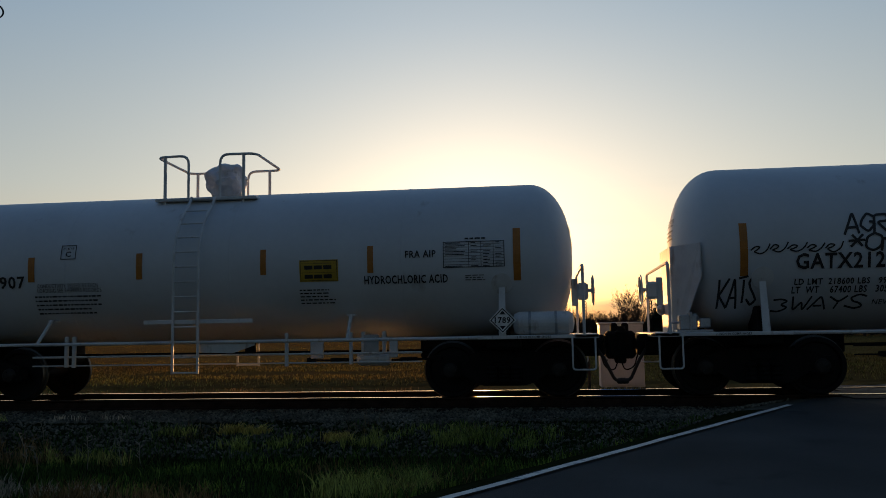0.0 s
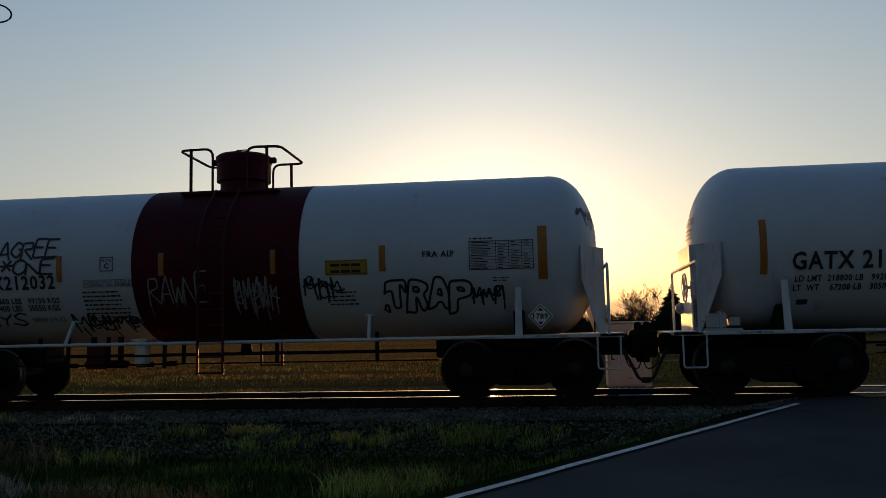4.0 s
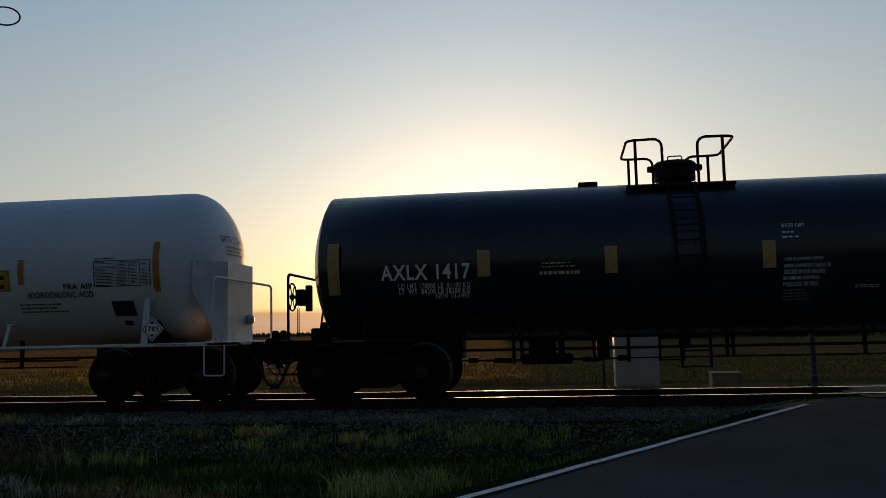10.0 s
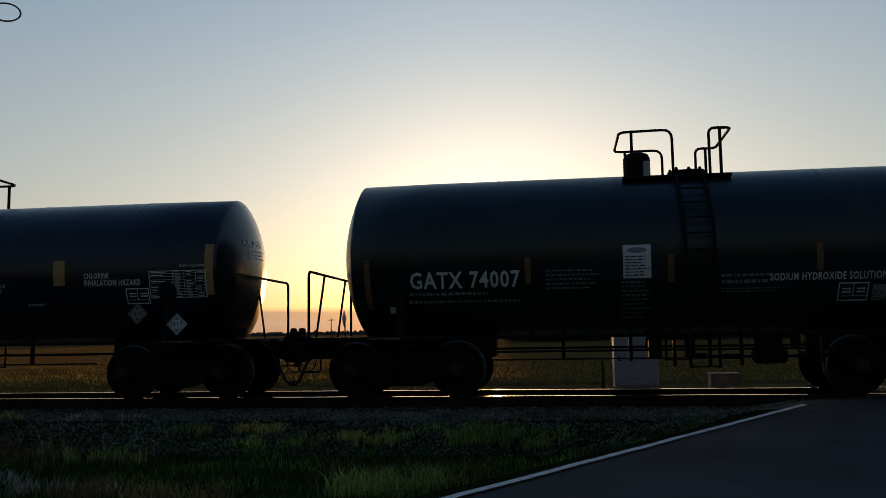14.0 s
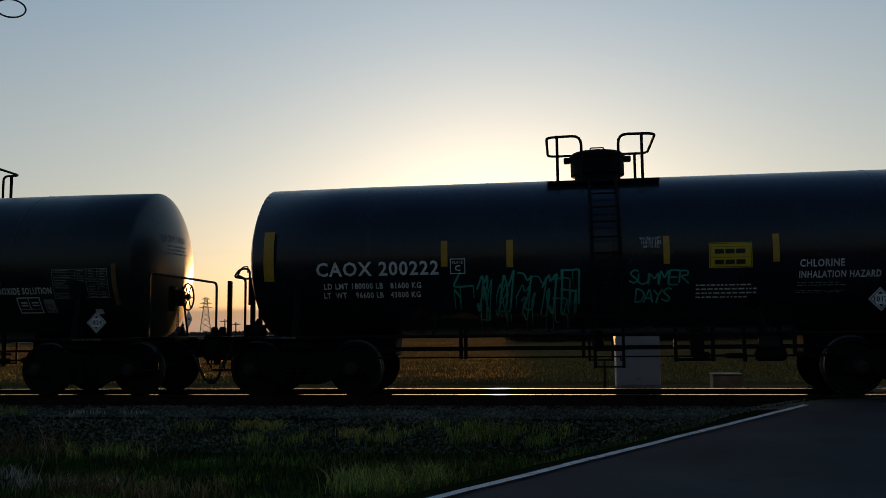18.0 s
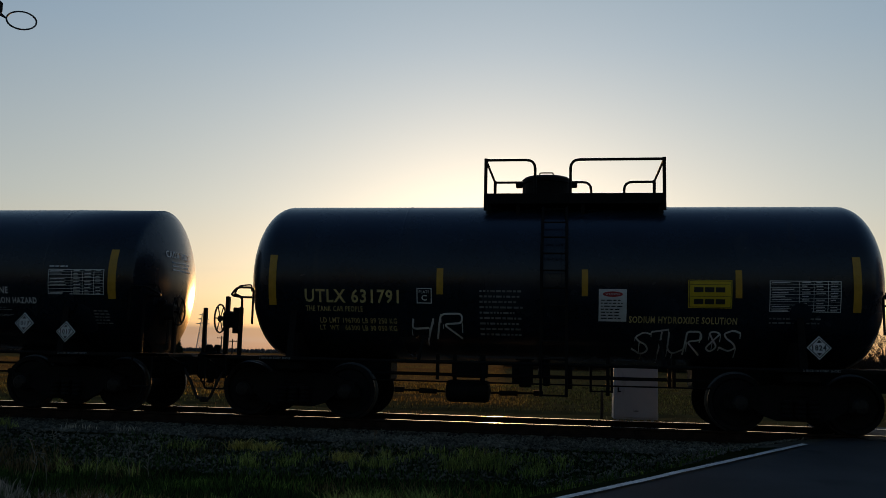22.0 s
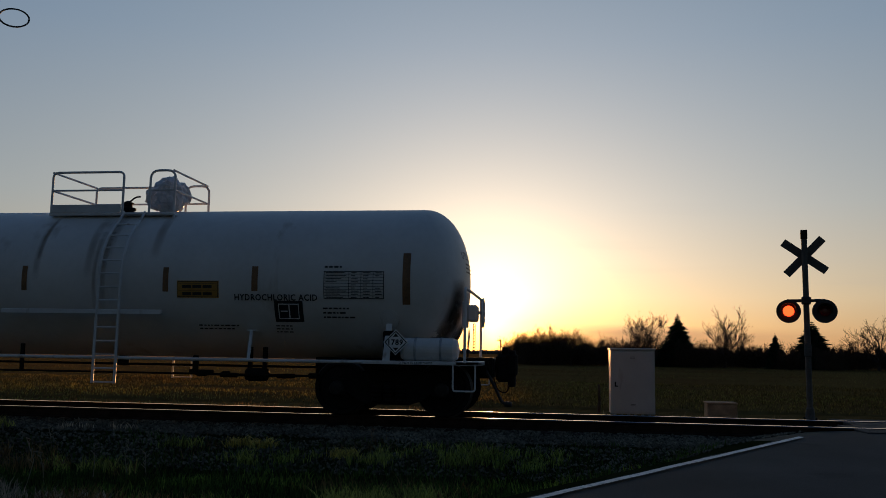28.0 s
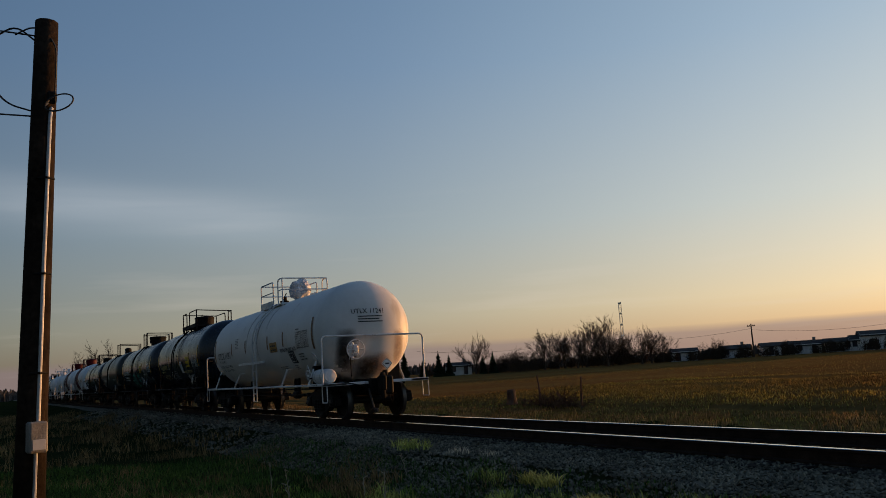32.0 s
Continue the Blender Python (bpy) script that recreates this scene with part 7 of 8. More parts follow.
def utility_pole():
    x, y, g = -5.20, -8.48, -0.58
    p = thing("utility_pole", "dark leaning wooden utility pole with conduit and meter box", "utility pole", at=(x, y, g))
    lean = Vector((-0.026, 0.030, 1.0))

    def at(z, dx=0.0, dy=0.0):
        return Vector((lean.x * z + dx, lean.y * z + dy, z))
    bm = B()
    tube(bm, [at(-0.1), at(2.0), at(4.0), at(5.67)], 0.13, 20, taper=[0.152, 0.140, 0.128, 0.116])
    part("shaft", bm, "polewood", p, smooth=True)
    bm = B()
    tube(bm, [at(0.1, 0.15, 0.04), at(1.15, 0.15, 0.04)], 0.018, 8)
    part("ground_conduit", bm, "galv", p)
    bm = B()
    tube(bm, [at(1.42, 0.15, 0.05), at(3.0, 0.14, 0.05), at(4.55, 0.13, 0.06), at(4.68, 0.10, 0.07)], 0.020, 10)
    part("conduit", bm, "galv", p, "pale grey conduit pipe")
    for z in (0.5, 1.9, 2.9, 3.9):
        bm = B()
        tube(bm, [at(z, 0.14, -0.04), at(z, 0.185, 0.05), at(z, 0.11, 0.12)], 0.012, 5)
        part("conduit_strap", bm, "iron", p)
    bm = B()
    c = at(1.28, 0.20, 0.04)
    box(bm, -0.07, 0.07, -0.085, 0.085, -0.15, 0.15, 0.015, pose(*c, 0, 0, 15))
    mb = part("meter_box", bm, "concrete", p, "small weathered grey meter box")
    bm = B()
    box(bm, 0.071, 0.078, -0.06, 0.06, -0.12, -0.02, 0.002, pose(*c, 0, 0, 15))
    part("meter_plate", bm, "cabinet", mb)
    bm = B()
    c = at(4.66, 0.36, 0.13)
    loop = [c + Vector((0.06 * math.cos(t), 0.13 * math.cos(t), 0.085 * math.sin(t) + 0.03 * math.cos(t))) for t in np.linspace(math.pi, -math.pi, 25)]
    tube(bm, [at(4.74, 0.1, 0.05)] + loop + [at(4.78, 0.11, 0.06)], 0.008, 6)
    part("cable_loop", bm, "cable", p, "coiled loop of black service cable")
    bm = B()
    box(bm, 0.08, 0.18, 0.02, 0.12, 4.72, 4.84, 0.02, Matrix.Translation((lean.x * 4.7, lean.y * 4.7, 0)))
    part("cable_clamp", bm, "iron", p)
    for z0, dz, sag in ((5.50, 1.3, 0.10), (4.60, 0.6, 0.05)):
        bm = B()
        tube(bm, [at(z0) + Vector((-1.6 * t, -9.0 * t, dz * t - sag * 4 * t * (1 - t))) for t in np.linspace(0.012, 1, 16)], 0.009, 5)
        part("service_wire", bm, "cable", p)
    for q in ([at(4.66, -0.02, -0.1), at(4.75, -0.12, -0.35), at(5.1, -0.22, -0.6), at(5.6, -0.3, -0.75)], [at(5.45, -0.02, -0.1), at(5.62, -0.05, -0.3), at(5.45, -0.15, -0.55), at(5.9, -0.25, -0.8)]):
        bm = B()
        tube(bm, arc_points(q, 0.25, 5), 0.01, 6)
        part("slack_wire", bm, "cable", p)
    bm = B()
    tube(bm, arc_points([at(5.5, -0.02, -0.3), at(5.62, 0.0, -0.12), at(5.4, 0.14, 0.1), at(4.8, 0.13, 0.1)], 0.2, 5), 0.009, 6)
    part("drip_loop", bm, "cable", p)


# ---- bare trees, spruces, houses and masts across the field ----
def bare_tree_mesh(h, seed, spread=0.5, twigs=900, clump=False):
    """A leafless crown: limbs that fan out from a short trunk (or stems from the ground), fork twice and end in fine twigs."""
    rnd = random.Random(seed)
    trunk, crown = B(), B()
    tips = []

    def grow(p, d, length, r, level, up):
        pts, rad, n = [p], [r], 4
        for k in range(n):
            d = (d + Vector((rnd.gauss(0, 0.09), rnd.gauss(0, 0.09), up))).normalized()
            p = p + d * length / n
            pts.append(p), rad.append(r * (1 - 0.6 * (k + 1) / n))
        rad = [max(v, h * 0.0021) for v in rad]
        tube(trunk if level == 0 else crown, pts, r, 5 if level == 0 else 3, taper=rad)
        for q in pts[2:]:
            tips.append((q, d))
        if level == 3:
            return
        for k in range((5, 4, 4)[level]):
            i = rnd.randint(1, n)
            side = Vector((rnd.gauss(0, 1), rnd.gauss(0, 1), rnd.gauss(0.2, 0.4))).normalized()
            grow(pts[i], (d + side * rnd.uniform(0.35, 0.75)).normalized(), length * rnd.uniform(0.45, 0.70), rad[i] * 0.6, level + 1, up * 0.6)

    stem = 0.0 if clump else h * rnd.uniform(0.13, 0.20)
    if not clump:
        tube(trunk, [(0, 0, -0.02 * h), (0.004 * h, 0, stem * 0.5), (0, 0, stem * 1.06)], h * 0.03, 8, taper=[h * 0.036, h * 0.028, h * 0.026])
    limbs = 15 if clump else 9
    for k in range(limbs):
        a = 2 * math.pi * (k + rnd.uniform(-0.3, 0.3)) / limbs * 3
        lean = (0.12 + 0.88 * k / limbs) * spread * (2.0 if clump else 2.1)
        d = Vector((math.sin(lean) * math.cos(a), math.sin(lean) * math.sin(a), math.cos(lean)))
        o = Vector((rnd.gauss(0, h * 0.2), rnd.gauss(0, h * 0.12), 0)) if clump else Vector((0, 0, stem * rnd.uniform(0.75, 1.05)))
        grow(o, d, h * rnd.uniform(0.40, 0.50), h * (0.008 if clump else 0.013), 0, 0.05)
    for k in range(twigs):
        p, d = rnd.choice(tips)
        v = (d + Vector((rnd.gauss(0, 0.45), rnd.gauss(0, 0.45), rnd.gauss(0.15, 0.3)))).normalized() * h * rnd.uniform(0.04, 0.11)
        s = v.cross(Vector((rnd.random(), rnd.random(), rnd.random()))).normalized() * h * (0.006 if clump else 0.0024)
        q = p + Vector((rnd.gauss(0, 1), rnd.gauss(0, 1), rnd.gauss(0, 1))) * h * (0.05 if clump else 0.012)
        if clump:
            q.z *= rnd.uniform(0.1, 1.0)
        crown.faces.new([crown.verts.new(c) for c in (q - s, q + s, q + v)])
    top = max(v.co.z for v in crown.verts)
    for bm in (trunk, crown):
        for v in bm.verts:
            v.co *= h / top
    return trunk, crown


TREES = {}


def bare_tree(az, dist, h, seed, spread=0.5, clump=False, label="", z=-0.5):
    key = (seed, spread, clump)
    x, y = bearing(az, dist)
    name = "brush_clump" if clump else "bare_tree"
    if key not in TREES:
        t = thing(name, label or ("tangled leafless brush at the field's edge" if clump else "leafless deciduous tree with a fine twig crown"), "shrub" if clump else "tree", "trees across the field", (x, y, z))
        a, b = bare_tree_mesh(10.0, seed, spread, 1500 if not clump else 3800, clump)
        part("trunk", a, "bark", t), part("crown", b, "bush" if clump else "bark", t)
        TREES[key] = t
        for c in t.children:
            c.scale = (h / 10, h / 10, h / 10)
    else:
        t = copy_thing(TREES[key], pose(x, y, z, 0, 0, (seed * 77 + az * 31) % 360))
        for c in t.children:
            c.scale = (h / 10, h / 10, h / 10)
        if label:
            t["label"] = label


def spruce(az, dist, h, w, seed, z=-0.5):
    rnd = random.Random(seed)
    x, y = bearing(az, dist)
    t = thing("spruce_tree", "dark green conical spruce across the field", "tree", "trees across the field", (x, y, z))
    bm = B()
    tube(bm, [(0, 0, 0), (0, 0, h * 0.5), (0, 0, h * 0.98)], 0.1, 6, taper=[h * 0.02, h * 0.012, 0.01])
    part("trunk", bm, "bark", t)
    bm = B()
    levels = 26
    for k in range(levels):
        f = k / levels
        zz = h * (0.06 + 0.93 * f)
        r = w * 1.12 * (1 - f) ** 0.78 * rnd.uniform(0.74, 1.14)
        for j in range(int(16 + 34 * (1 - f))):
            a = rnd.uniform(0, 6.28)
            rr = r * rnd.uniform(0.65, 1.08)
            tip = Vector((rr * math.cos(a), rr * math.sin(a), zz - rr * rnd.uniform(0.05, 0.3)))
            root = Vector((0, 0, zz + 0.05 * h * (1 - f) * 0.4))
            side = Vector((-math.sin(a), math.cos(a), 0)) * rr * 0.26
            m = root.lerp(tip, 0.6)
            low = Vector((0, 0, -0.07 * h * (1 - f) ** 0.5 * rnd.uniform(0.5, 1)))
            bm.faces.new([bm.verts.new(v) for v in (root, m + side, tip, m - side)])
            bm.faces.new([bm.verts.new(v) for v in (root, m + side * 0.7 + low, tip + low * 0.6, m - side * 0.7 + low * 1.4)])
    part("crown", bm, "needle", t)


def house(az, dist, w, d, h, roof_h, rz, seed, wall="housewall", z=-0.5, label="low pale house with a dark gable roof"):
    x, y = bearing(az, dist)
    t = thing("house", label, "house", "houses across the field", (x, y, z), rz=rz)
    bm = B()
    box(bm, -w / 2, w / 2, -d / 2, d / 2, 0, h, 0.0)
    for s in (-1, 1):
        vs = [bm.verts.new((s * w / 2, -d / 2, h)), bm.verts.new((s * w / 2, d / 2, h)), bm.verts.new((s * w / 2, 0, h + roof_h * 0.96))]
        bm.faces.new(vs)
    part("wall", bm, wall, t)
    bm = B()
    for s in (-1, 1):
        q = [(-w / 2 - 0.4, s * (d / 2 + 0.4), h - 0.25), (w / 2 + 0.4, s * (d / 2 + 0.4), h - 0.25), (w / 2 + 0.4, 0, h + roof_h), (-w / 2 - 0.4, 0, h + roof_h)]
        bm.faces.new([bm.verts.new(v) for v in q])
    bmesh.ops.recalc_face_normals(bm, faces=bm.faces)
    bmesh.ops.solidify(bm, geom=bm.faces[:], thickness=0.18)
    roof = part("roof", bm, "roof", t)
    if seed % 2:
        bm = B()
        box(bm, w * 0.2, w * 0.2 + 0.7, -0.35, 0.35, h + roof_h * 0.4, h + roof_h + 0.8)
        part("chimney", bm, "concrete", roof)
    n = max(2, int(w / 3.2))
    storeys = 2 if h > 4 else 1
    for f in range(storeys):
        for k in range(n):
            cx = -w / 2 + w * (k + 0.5) / n
            zz = 0.9 + f * 2.7
            isdoor = f == 0 and k == seed % n
            bm = B()
            box(bm, cx - 0.62, cx + 0.62, -d / 2 - 0.06, -d / 2 - 0.005, 0.05 if isdoor else zz - 0.08, zz + 1.28)
            wn = part("door" if isdoor else "window", bm, "inkwhite", t)
            bm = B()
            box(bm, cx - 0.5, cx + 0.5, -d / 2 - 0.075, -d / 2 - 0.061, 0.15 if isdoor else zz, zz + 1.18)
            part("pane", bm, "pane", wn)


def wooden_mast(az, dist, top, label="slim wooden power pole beside the far road", arms=1, z=-0.5):
    x, y = bearing(az, dist)
    t = thing("power_pole", label, "power pole", "poles across the field", (x, y, z))
    h = EYE.z - z + dist * math.tan(radians(top))
    bm = B()
    tube(bm, [(0, 0, -0.2), (0, 0, h)], 0.15, 8, taper=[0.2, 0.13])
    part("shaft", bm, "bark", t)
    for k in range(arms):
        bm = B()
        zz = h - 0.5 - 0.8 * k
        box(bm, -1.1, 1.1, -0.07, 0.07, zz - 0.08, zz + 0.08)
        for s in (-0.95, -0.4, 0.4, 0.95):
            lathe(bm, [(0.05, zz + 0.08), (0.07, zz + 0.2), (0.03, zz + 0.28)], "z", 6, (s, 0, 0))
        part("cross_arm", bm, "bark", t)


def lattice_tower(az, dist, top, w, label, name="pylon", z=-0.5, arms=True):
    x, y = bearing(az, dist)
    t = thing(name, label, "pylon" if arms else "mast", at=(x, y, z), rz=-az)
    h = EYE.z - z + dist * math.tan(radians(top))
    r = 0.0011 * dist if arms else 0.0006 * dist
    bm = B()
    def corner(f, k):
        ww = w * (1 - 0.82 * f) / 2 if arms else w / 2
        return Vector((ww * (1, 1, -1, -1)[k], ww * (1, -1, -1, 1)[k], h * f))
    lv = [0, 0.18, 0.34, 0.48, 0.6, 0.7, 0.78, 0.86, 0.93, 1.0]
    for k in range(4):
        tube(bm, [corner(f, k) for f in lv], r * 0.5, 4)
        for a, b in zip(lv, lv[1:]):
            tube(bm, [corner(a, k), corner(b, (k + 1) % 4)], r * 0.28, 3)
            tube(bm, [corner(a, (k + 1) % 4), corner(b, k)], r * 0.28, 3)
    part("lattice", bm, "galv", t)
    if arms:
        for f, s in ((0.72, 0.34), (0.84, 0.30), (0.95, 0.22)):
            for d in (-1, 1):
                bm = B()
                tube(bm, [(0, 0, h * f), (d * h * s * 0.5, 0, h * f + 0.2)], r * 0.4, 4)
                tube(bm, [(0, 0, h * (f + 0.035)), (d * h * s * 0.5, 0, h * f + 0.2)], r * 0.3, 4)
                part("arm", bm, "galv", t)
    else:
        for f in (0.45, 0.62, 0.8, 0.97):
            bm = B()
            box(bm, -w * 0.55, w * 0.55, -0.12, 0.12, h * f, h * f + 0.35)
            part("antenna", bm, "galv", t)


def far_woods():
    """The low tree line along the horizon."""
    rnd = random.Random(5)
    bm = B()
    for az0, az1, dist, lo, hi, n in ((-30, 2, 900, 2.6, 5.2, 420), (-100, -62, 420, 3.0, 6.0, 500), (-62, -28, 330, 2.2, 4.0, 420), (0, 40, 260, 2.5, 5.0, 520), (40, 75, 300, 3, 6, 200)):
        for k in range(n):
            az = az0 + (az1 - az0) * (k + rnd.random()) / n
            x, y = bearing(az, dist * rnd.uniform(0.94, 1.08))
            h, w = rnd.uniform(lo, hi), dist * rnd.uniform(0.003, 0.008)
            v = []
            for j in range(7):
                a = j / 6
                v.append((x + (a - 0.5) * w * math.cos(radians(az)), y - (a - 0.5) * w * math.sin(radians(az)), -0.6 + h * (math.sin(math.pi * a) ** 0.5) * rnd.uniform(0.75, 1.05)))
            base = [bm.verts.new((v[0][0], v[0][1], -0.8)), bm.verts.new((v[-1][0], v[-1][1], -0.8))]
            tops = [bm.verts.new(q) for q in v]
            mid = [bm.verts.new((q[0] + rnd.uniform(-1, 1), q[1] - w * 0.4, max(-0.6, q[2] * 0.55))) for q in v]
            for A, C in ((mid, tops),):
                for j in range(6):
                    bm.faces.new((A[j], A[j + 1], C[j + 1], C[j]))
            for j in range(6):
                a, c = mid[j], mid[j + 1]
                bm.faces.new((bm.verts.new((a.co.x, a.co.y, -0.8)), bm.verts.new((c.co.x, c.co.y, -0.8)), c, a))
    tagged(link("far_woods", bm, "farwood"), "dark bare woods along the horizon", "woods", kind="stuff")


signal_cabinet()
junction_box()
crossing_signal()
utility_pole()
D1 = 120.0


def top_at(el, dist, base=-0.5):
    return EYE.z - base + dist * math.tan(radians(el))


# the row of trees behind the cabinet
for k, (az, el, sd, spread, clump) in enumerate((
        (-2.6, 1.35, 1, 0.6, True), (-1.9, 1.6, 2, 0.6, True), (-1.0, 1.7, 3, 0.6, True), (-0.1, 1.55, 1, 0.6, True), (-2.3, 1.6, 14, 0.6, False), (-1.2, 1.85, 12, 0.62, False), (-0.2, 1.7, 15, 0.6, False), (0.8, 1.4, 2, 0.6, True), (1.5, 0.95, 2, 0.6, True), (2.5, 0.9, 3, 0.6, True), (0.7, 1.6, 13, 0.6, False), (2.9, 1.25, 14, 0.6, False), (4.6, 1.7, 15, 0.5, False), (-1.6, 1.0, 3, 0.6, True),
        (3.5, 1.3, 1, 0.6, True), (4.6, 1.2, 2, 0.6, True), (5.9, 2.7, 11, 0.45, False), (6.6, 1.3, 3, 0.6, True), (8.6, 1.1, 2, 0.6, True), (10.5, 3.05, 12, 0.72, False),
        (12.3, 0.9, 1, 0.6, True), (14.4, 0.8, 3, 0.6, True), (19.3, 2.5, 13, 0.72, False), (17.5, 0.9, 2, 0.6, True), (21.5, 1.2, 1, 0.6, True), (22.8, 2.2, 11, 0.5, False), (9.4, 1.0, 3, 0.6, True), (16.6, 0.7, 1, 0.6, True))):
    bare_tree(az, D1 + 6 * math.sin(k * 2.3), top_at(el, D1) * (1.15 if clump else 1.08), sd, spread, clump)
for az, el, w, sd in ((7.63, 2.85, 3.3, 1), (13.54, 1.6, 1.6, 2), (15.69, 2.4, 3.6, 3), (6.9, 1.4, 1.1, 6), (24.0, 1.9, 1.6, 5)):
    spruce(az, D1 + sd, top_at(el, D1), w, sd)
# hedge and garden clumps that close the gaps in the row
for k in range(26):
    bare_tree(-3.2 + k * 1.05 + 0.3 * math.sin(k * 5), D1 + 9 + 3 * math.sin(k * 1.7), 3.3 + 1.0 * abs(math.sin(k * 2.1)), 1 + k % 3, 0.6, True)
# the village beyond the field, and its trees
D2 = 200.0
for az, el, sd, spread, clump in ((-29.9, 0.97, 14, 0.6, False), (-28.3, 0.8, 1, 0.6, True), (-30.2, 1.0, 15, 0.6, False), (-43.8, 0.78, 2, 0.6, True), (-27.2, 0.7, 3, 0.6, True), (-55.25, 2.2, 11, 0.45, False), (-54.3, 1.7, 13, 0.5, False), (-53.9, 2.05, 15, 0.45, False), (-53.0, 1.6, 12, 0.5, False),
                                  (-52.4, 2.25, 11, 0.5, False), (-51.6, 2.0, 14, 0.5, False), (-50.9, 2.8, 13, 0.5, False), (-50.2, 1.7, 3, 0.6, True), (-48.6, 2.0, 12, 0.55, False), (-48.0, 1.75, 15, 0.5, False), (-47.25, 1.75, 14, 0.55, False),
                                  (-60.1, 2.35, 12, 0.6, False), (-58.0, 0.9, 1, 0.6, True), (-57.0, 1.0, 3, 0.6, True), (-56.2, 0.9, 2, 0.6, True), (-84.4, 3.0, 12, 0.6, False), (-83.2, 1.4, 2, 0.6, True), (-86.0, 1.6, 3, 0.6, True), (-81.5, 1.2, 1, 0.6, True), (-78.5, 1.2, 3, 0.6, True)):
    bare_tree(az, D2 + 8 * math.sin(az * 3), top_at(el, D2) * (1.2 if clump else 1.08), sd, spread, clump)
for k in range(14):
    bare_tree(-63.5 + k * 1.25, D2 + 14, 3.4 + 1.2 * abs(math.sin(k * 3.3)), 1 + k % 3, 0.6, True)
for az, el, w, sd in ((-25.35, 0.9, 1.4, 11), (-28.9, 0.8, 1.3, 12), (-62.6, 1.35, 1.5, 13), (-61.9, 1.1, 1.2, 14), (-64.9, 1.5, 1.6, 15), (-58.9, 1.1, 1.3, 16), (-59.6, 0.8, 1.1, 17), (-63.6, 1.0, 1.2, 18)):
    spruce(az, D2, top_at(el, D2), w, sd)
for az, w, h, rh, rz, sd in ((-45.9, 9, 2.4, 1.4, 6, 0), (-42.6, 10, 2.3, 1.2, -4, 1), (-40.0, 11, 2.4, 1.1, 10, 2), (-38.2, 9, 2.3, 1.2, 0, 3), (-36.3, 9, 2.4, 1.2, 5, 4), (-33.9, 13, 4.6, 1.5, 8, 1), (-28.2, 11, 2.6, 1.4, 0, 2), (-26.4, 9, 2.6, 1.4, 4, 5), (-61.3, 9, 2.6, 1.3, 8, 1), (-34.9, 8, 2.6, 1.5, -6, 3)):
    house(az, D2 + 12, w * 0.66, 6, min(h, 3.6) * 0.95, rh * 0.58, -az + rz, sd)
# garden bushes between the village houses
for k in range(24):
    bare_tree(-47.5 + k * 0.97 + 0.3 * math.sin(k * 4), D2 + 2 + 4 * math.sin(k * 2.2), 2.2 + 1.5 * abs(math.sin(k * 1.9)), 1 + k % 3, 0.6, True)
for az, el, sd in ((-29.0, 0.9, 12), (-32.2, 0.75, 14), (-36.9, 0.55, 15), (-39.4, 0.6, 13), (-27.6, 0.75, 13), (-31.6, 0.8, 11)):
    bare_tree(az, D2 + 5, top_at(el, D2), sd, 0.6, False)
house(-9.4, 420, 11, 9, 2.6, 1.4, 5, 3, label="small pale farm building far across the fields")
for az, top in ((-31.1, 1.38), (-41.4, 1.65), (-52.7, 1.44), (-15.5, 1.0), (-22.6, 0.95), (-6.85, 1.5), (-3.9, 0.9), (-21.9, 0.75)):
    wooden_mast(az, D2 if az < -20 else 260, top)
lattice_tower(-23.77, 1100, 2.38, 14, "distant steel lattice power pylon")
lattice_tower(-49.85, 230, 3.7, 0.7, "slim lattice radio mast behind the village trees", "radio_mast", arms=False)
# water tower on the horizon
tw = thing("water_tower", "small dark water tower on the horizon", "water tower", at=(*bearing(-10.16, 700), -0.5))
bm = B()
lathe(bm, [(0.8, 0), (0.8, 7.5), (2.0, 8.4), (2.2, 9.8), (1.6, 10.9), (0.2, 11.3), (0.2, 13)], "z", 16)
part("tank", bm, "farwood", tw)
far_woods()
# sagging wires between the village poles
wires = thing("village_wires", "thin sagging power wires between distant poles", "wire", kind="structure")
for a, b, e in ((-31.1, -41.4, 1.3), (-41.4, -52.7, 1.38), (-52.7, -64, 1.35)):
    p, q = Vector((*bearing(a, D2), top_at(e, D2) - 0.6)), Vector((*bearing(b, D2), top_at(e, D2) - 0.6))
    bm = B()
    tube(bm, [p.lerp(q, t) - Vector((0, 0, 1.2 * 4 * t * (1 - t))) for t in np.linspace(0, 1, 10)], 0.03, 3)
    part("wire", bm, "cable", wires)
# old fence stakes and dead brush beyond the rails
for x, y, h, lean in ((-20.4, 9.6, 1.05, 4), (-23.9, 10.2, 1.15, -5), (1.01, 7.0, 0.83, 1)):
    s = thing("fence_stake", "leaning weathered wooden fence stake in dry grass", "fence post", "fence stakes", (x, y, -0.5))
    bm = B()
    tube(bm, [(0, 0, -0.1), (0.02, 0, h * 0.5), (math.sin(radians(lean)) * h, 0, h)], 0.035, 7, taper=[0.045, 0.04, 0.03])
    part("stake", bm, "bark", s)
st = thing("tree_stump", "grey weathered tree stump in dry grass", "stump", at=(-26.3, 10.4, -0.52))
bm = B()
lathe(bm, [(0.26, 0), (0.2, 0.2), (0.18, 0.55), (0.16, 0.62), (0.05, 0.60)], "z", 12)
part("trunk", bm, "bark", st)
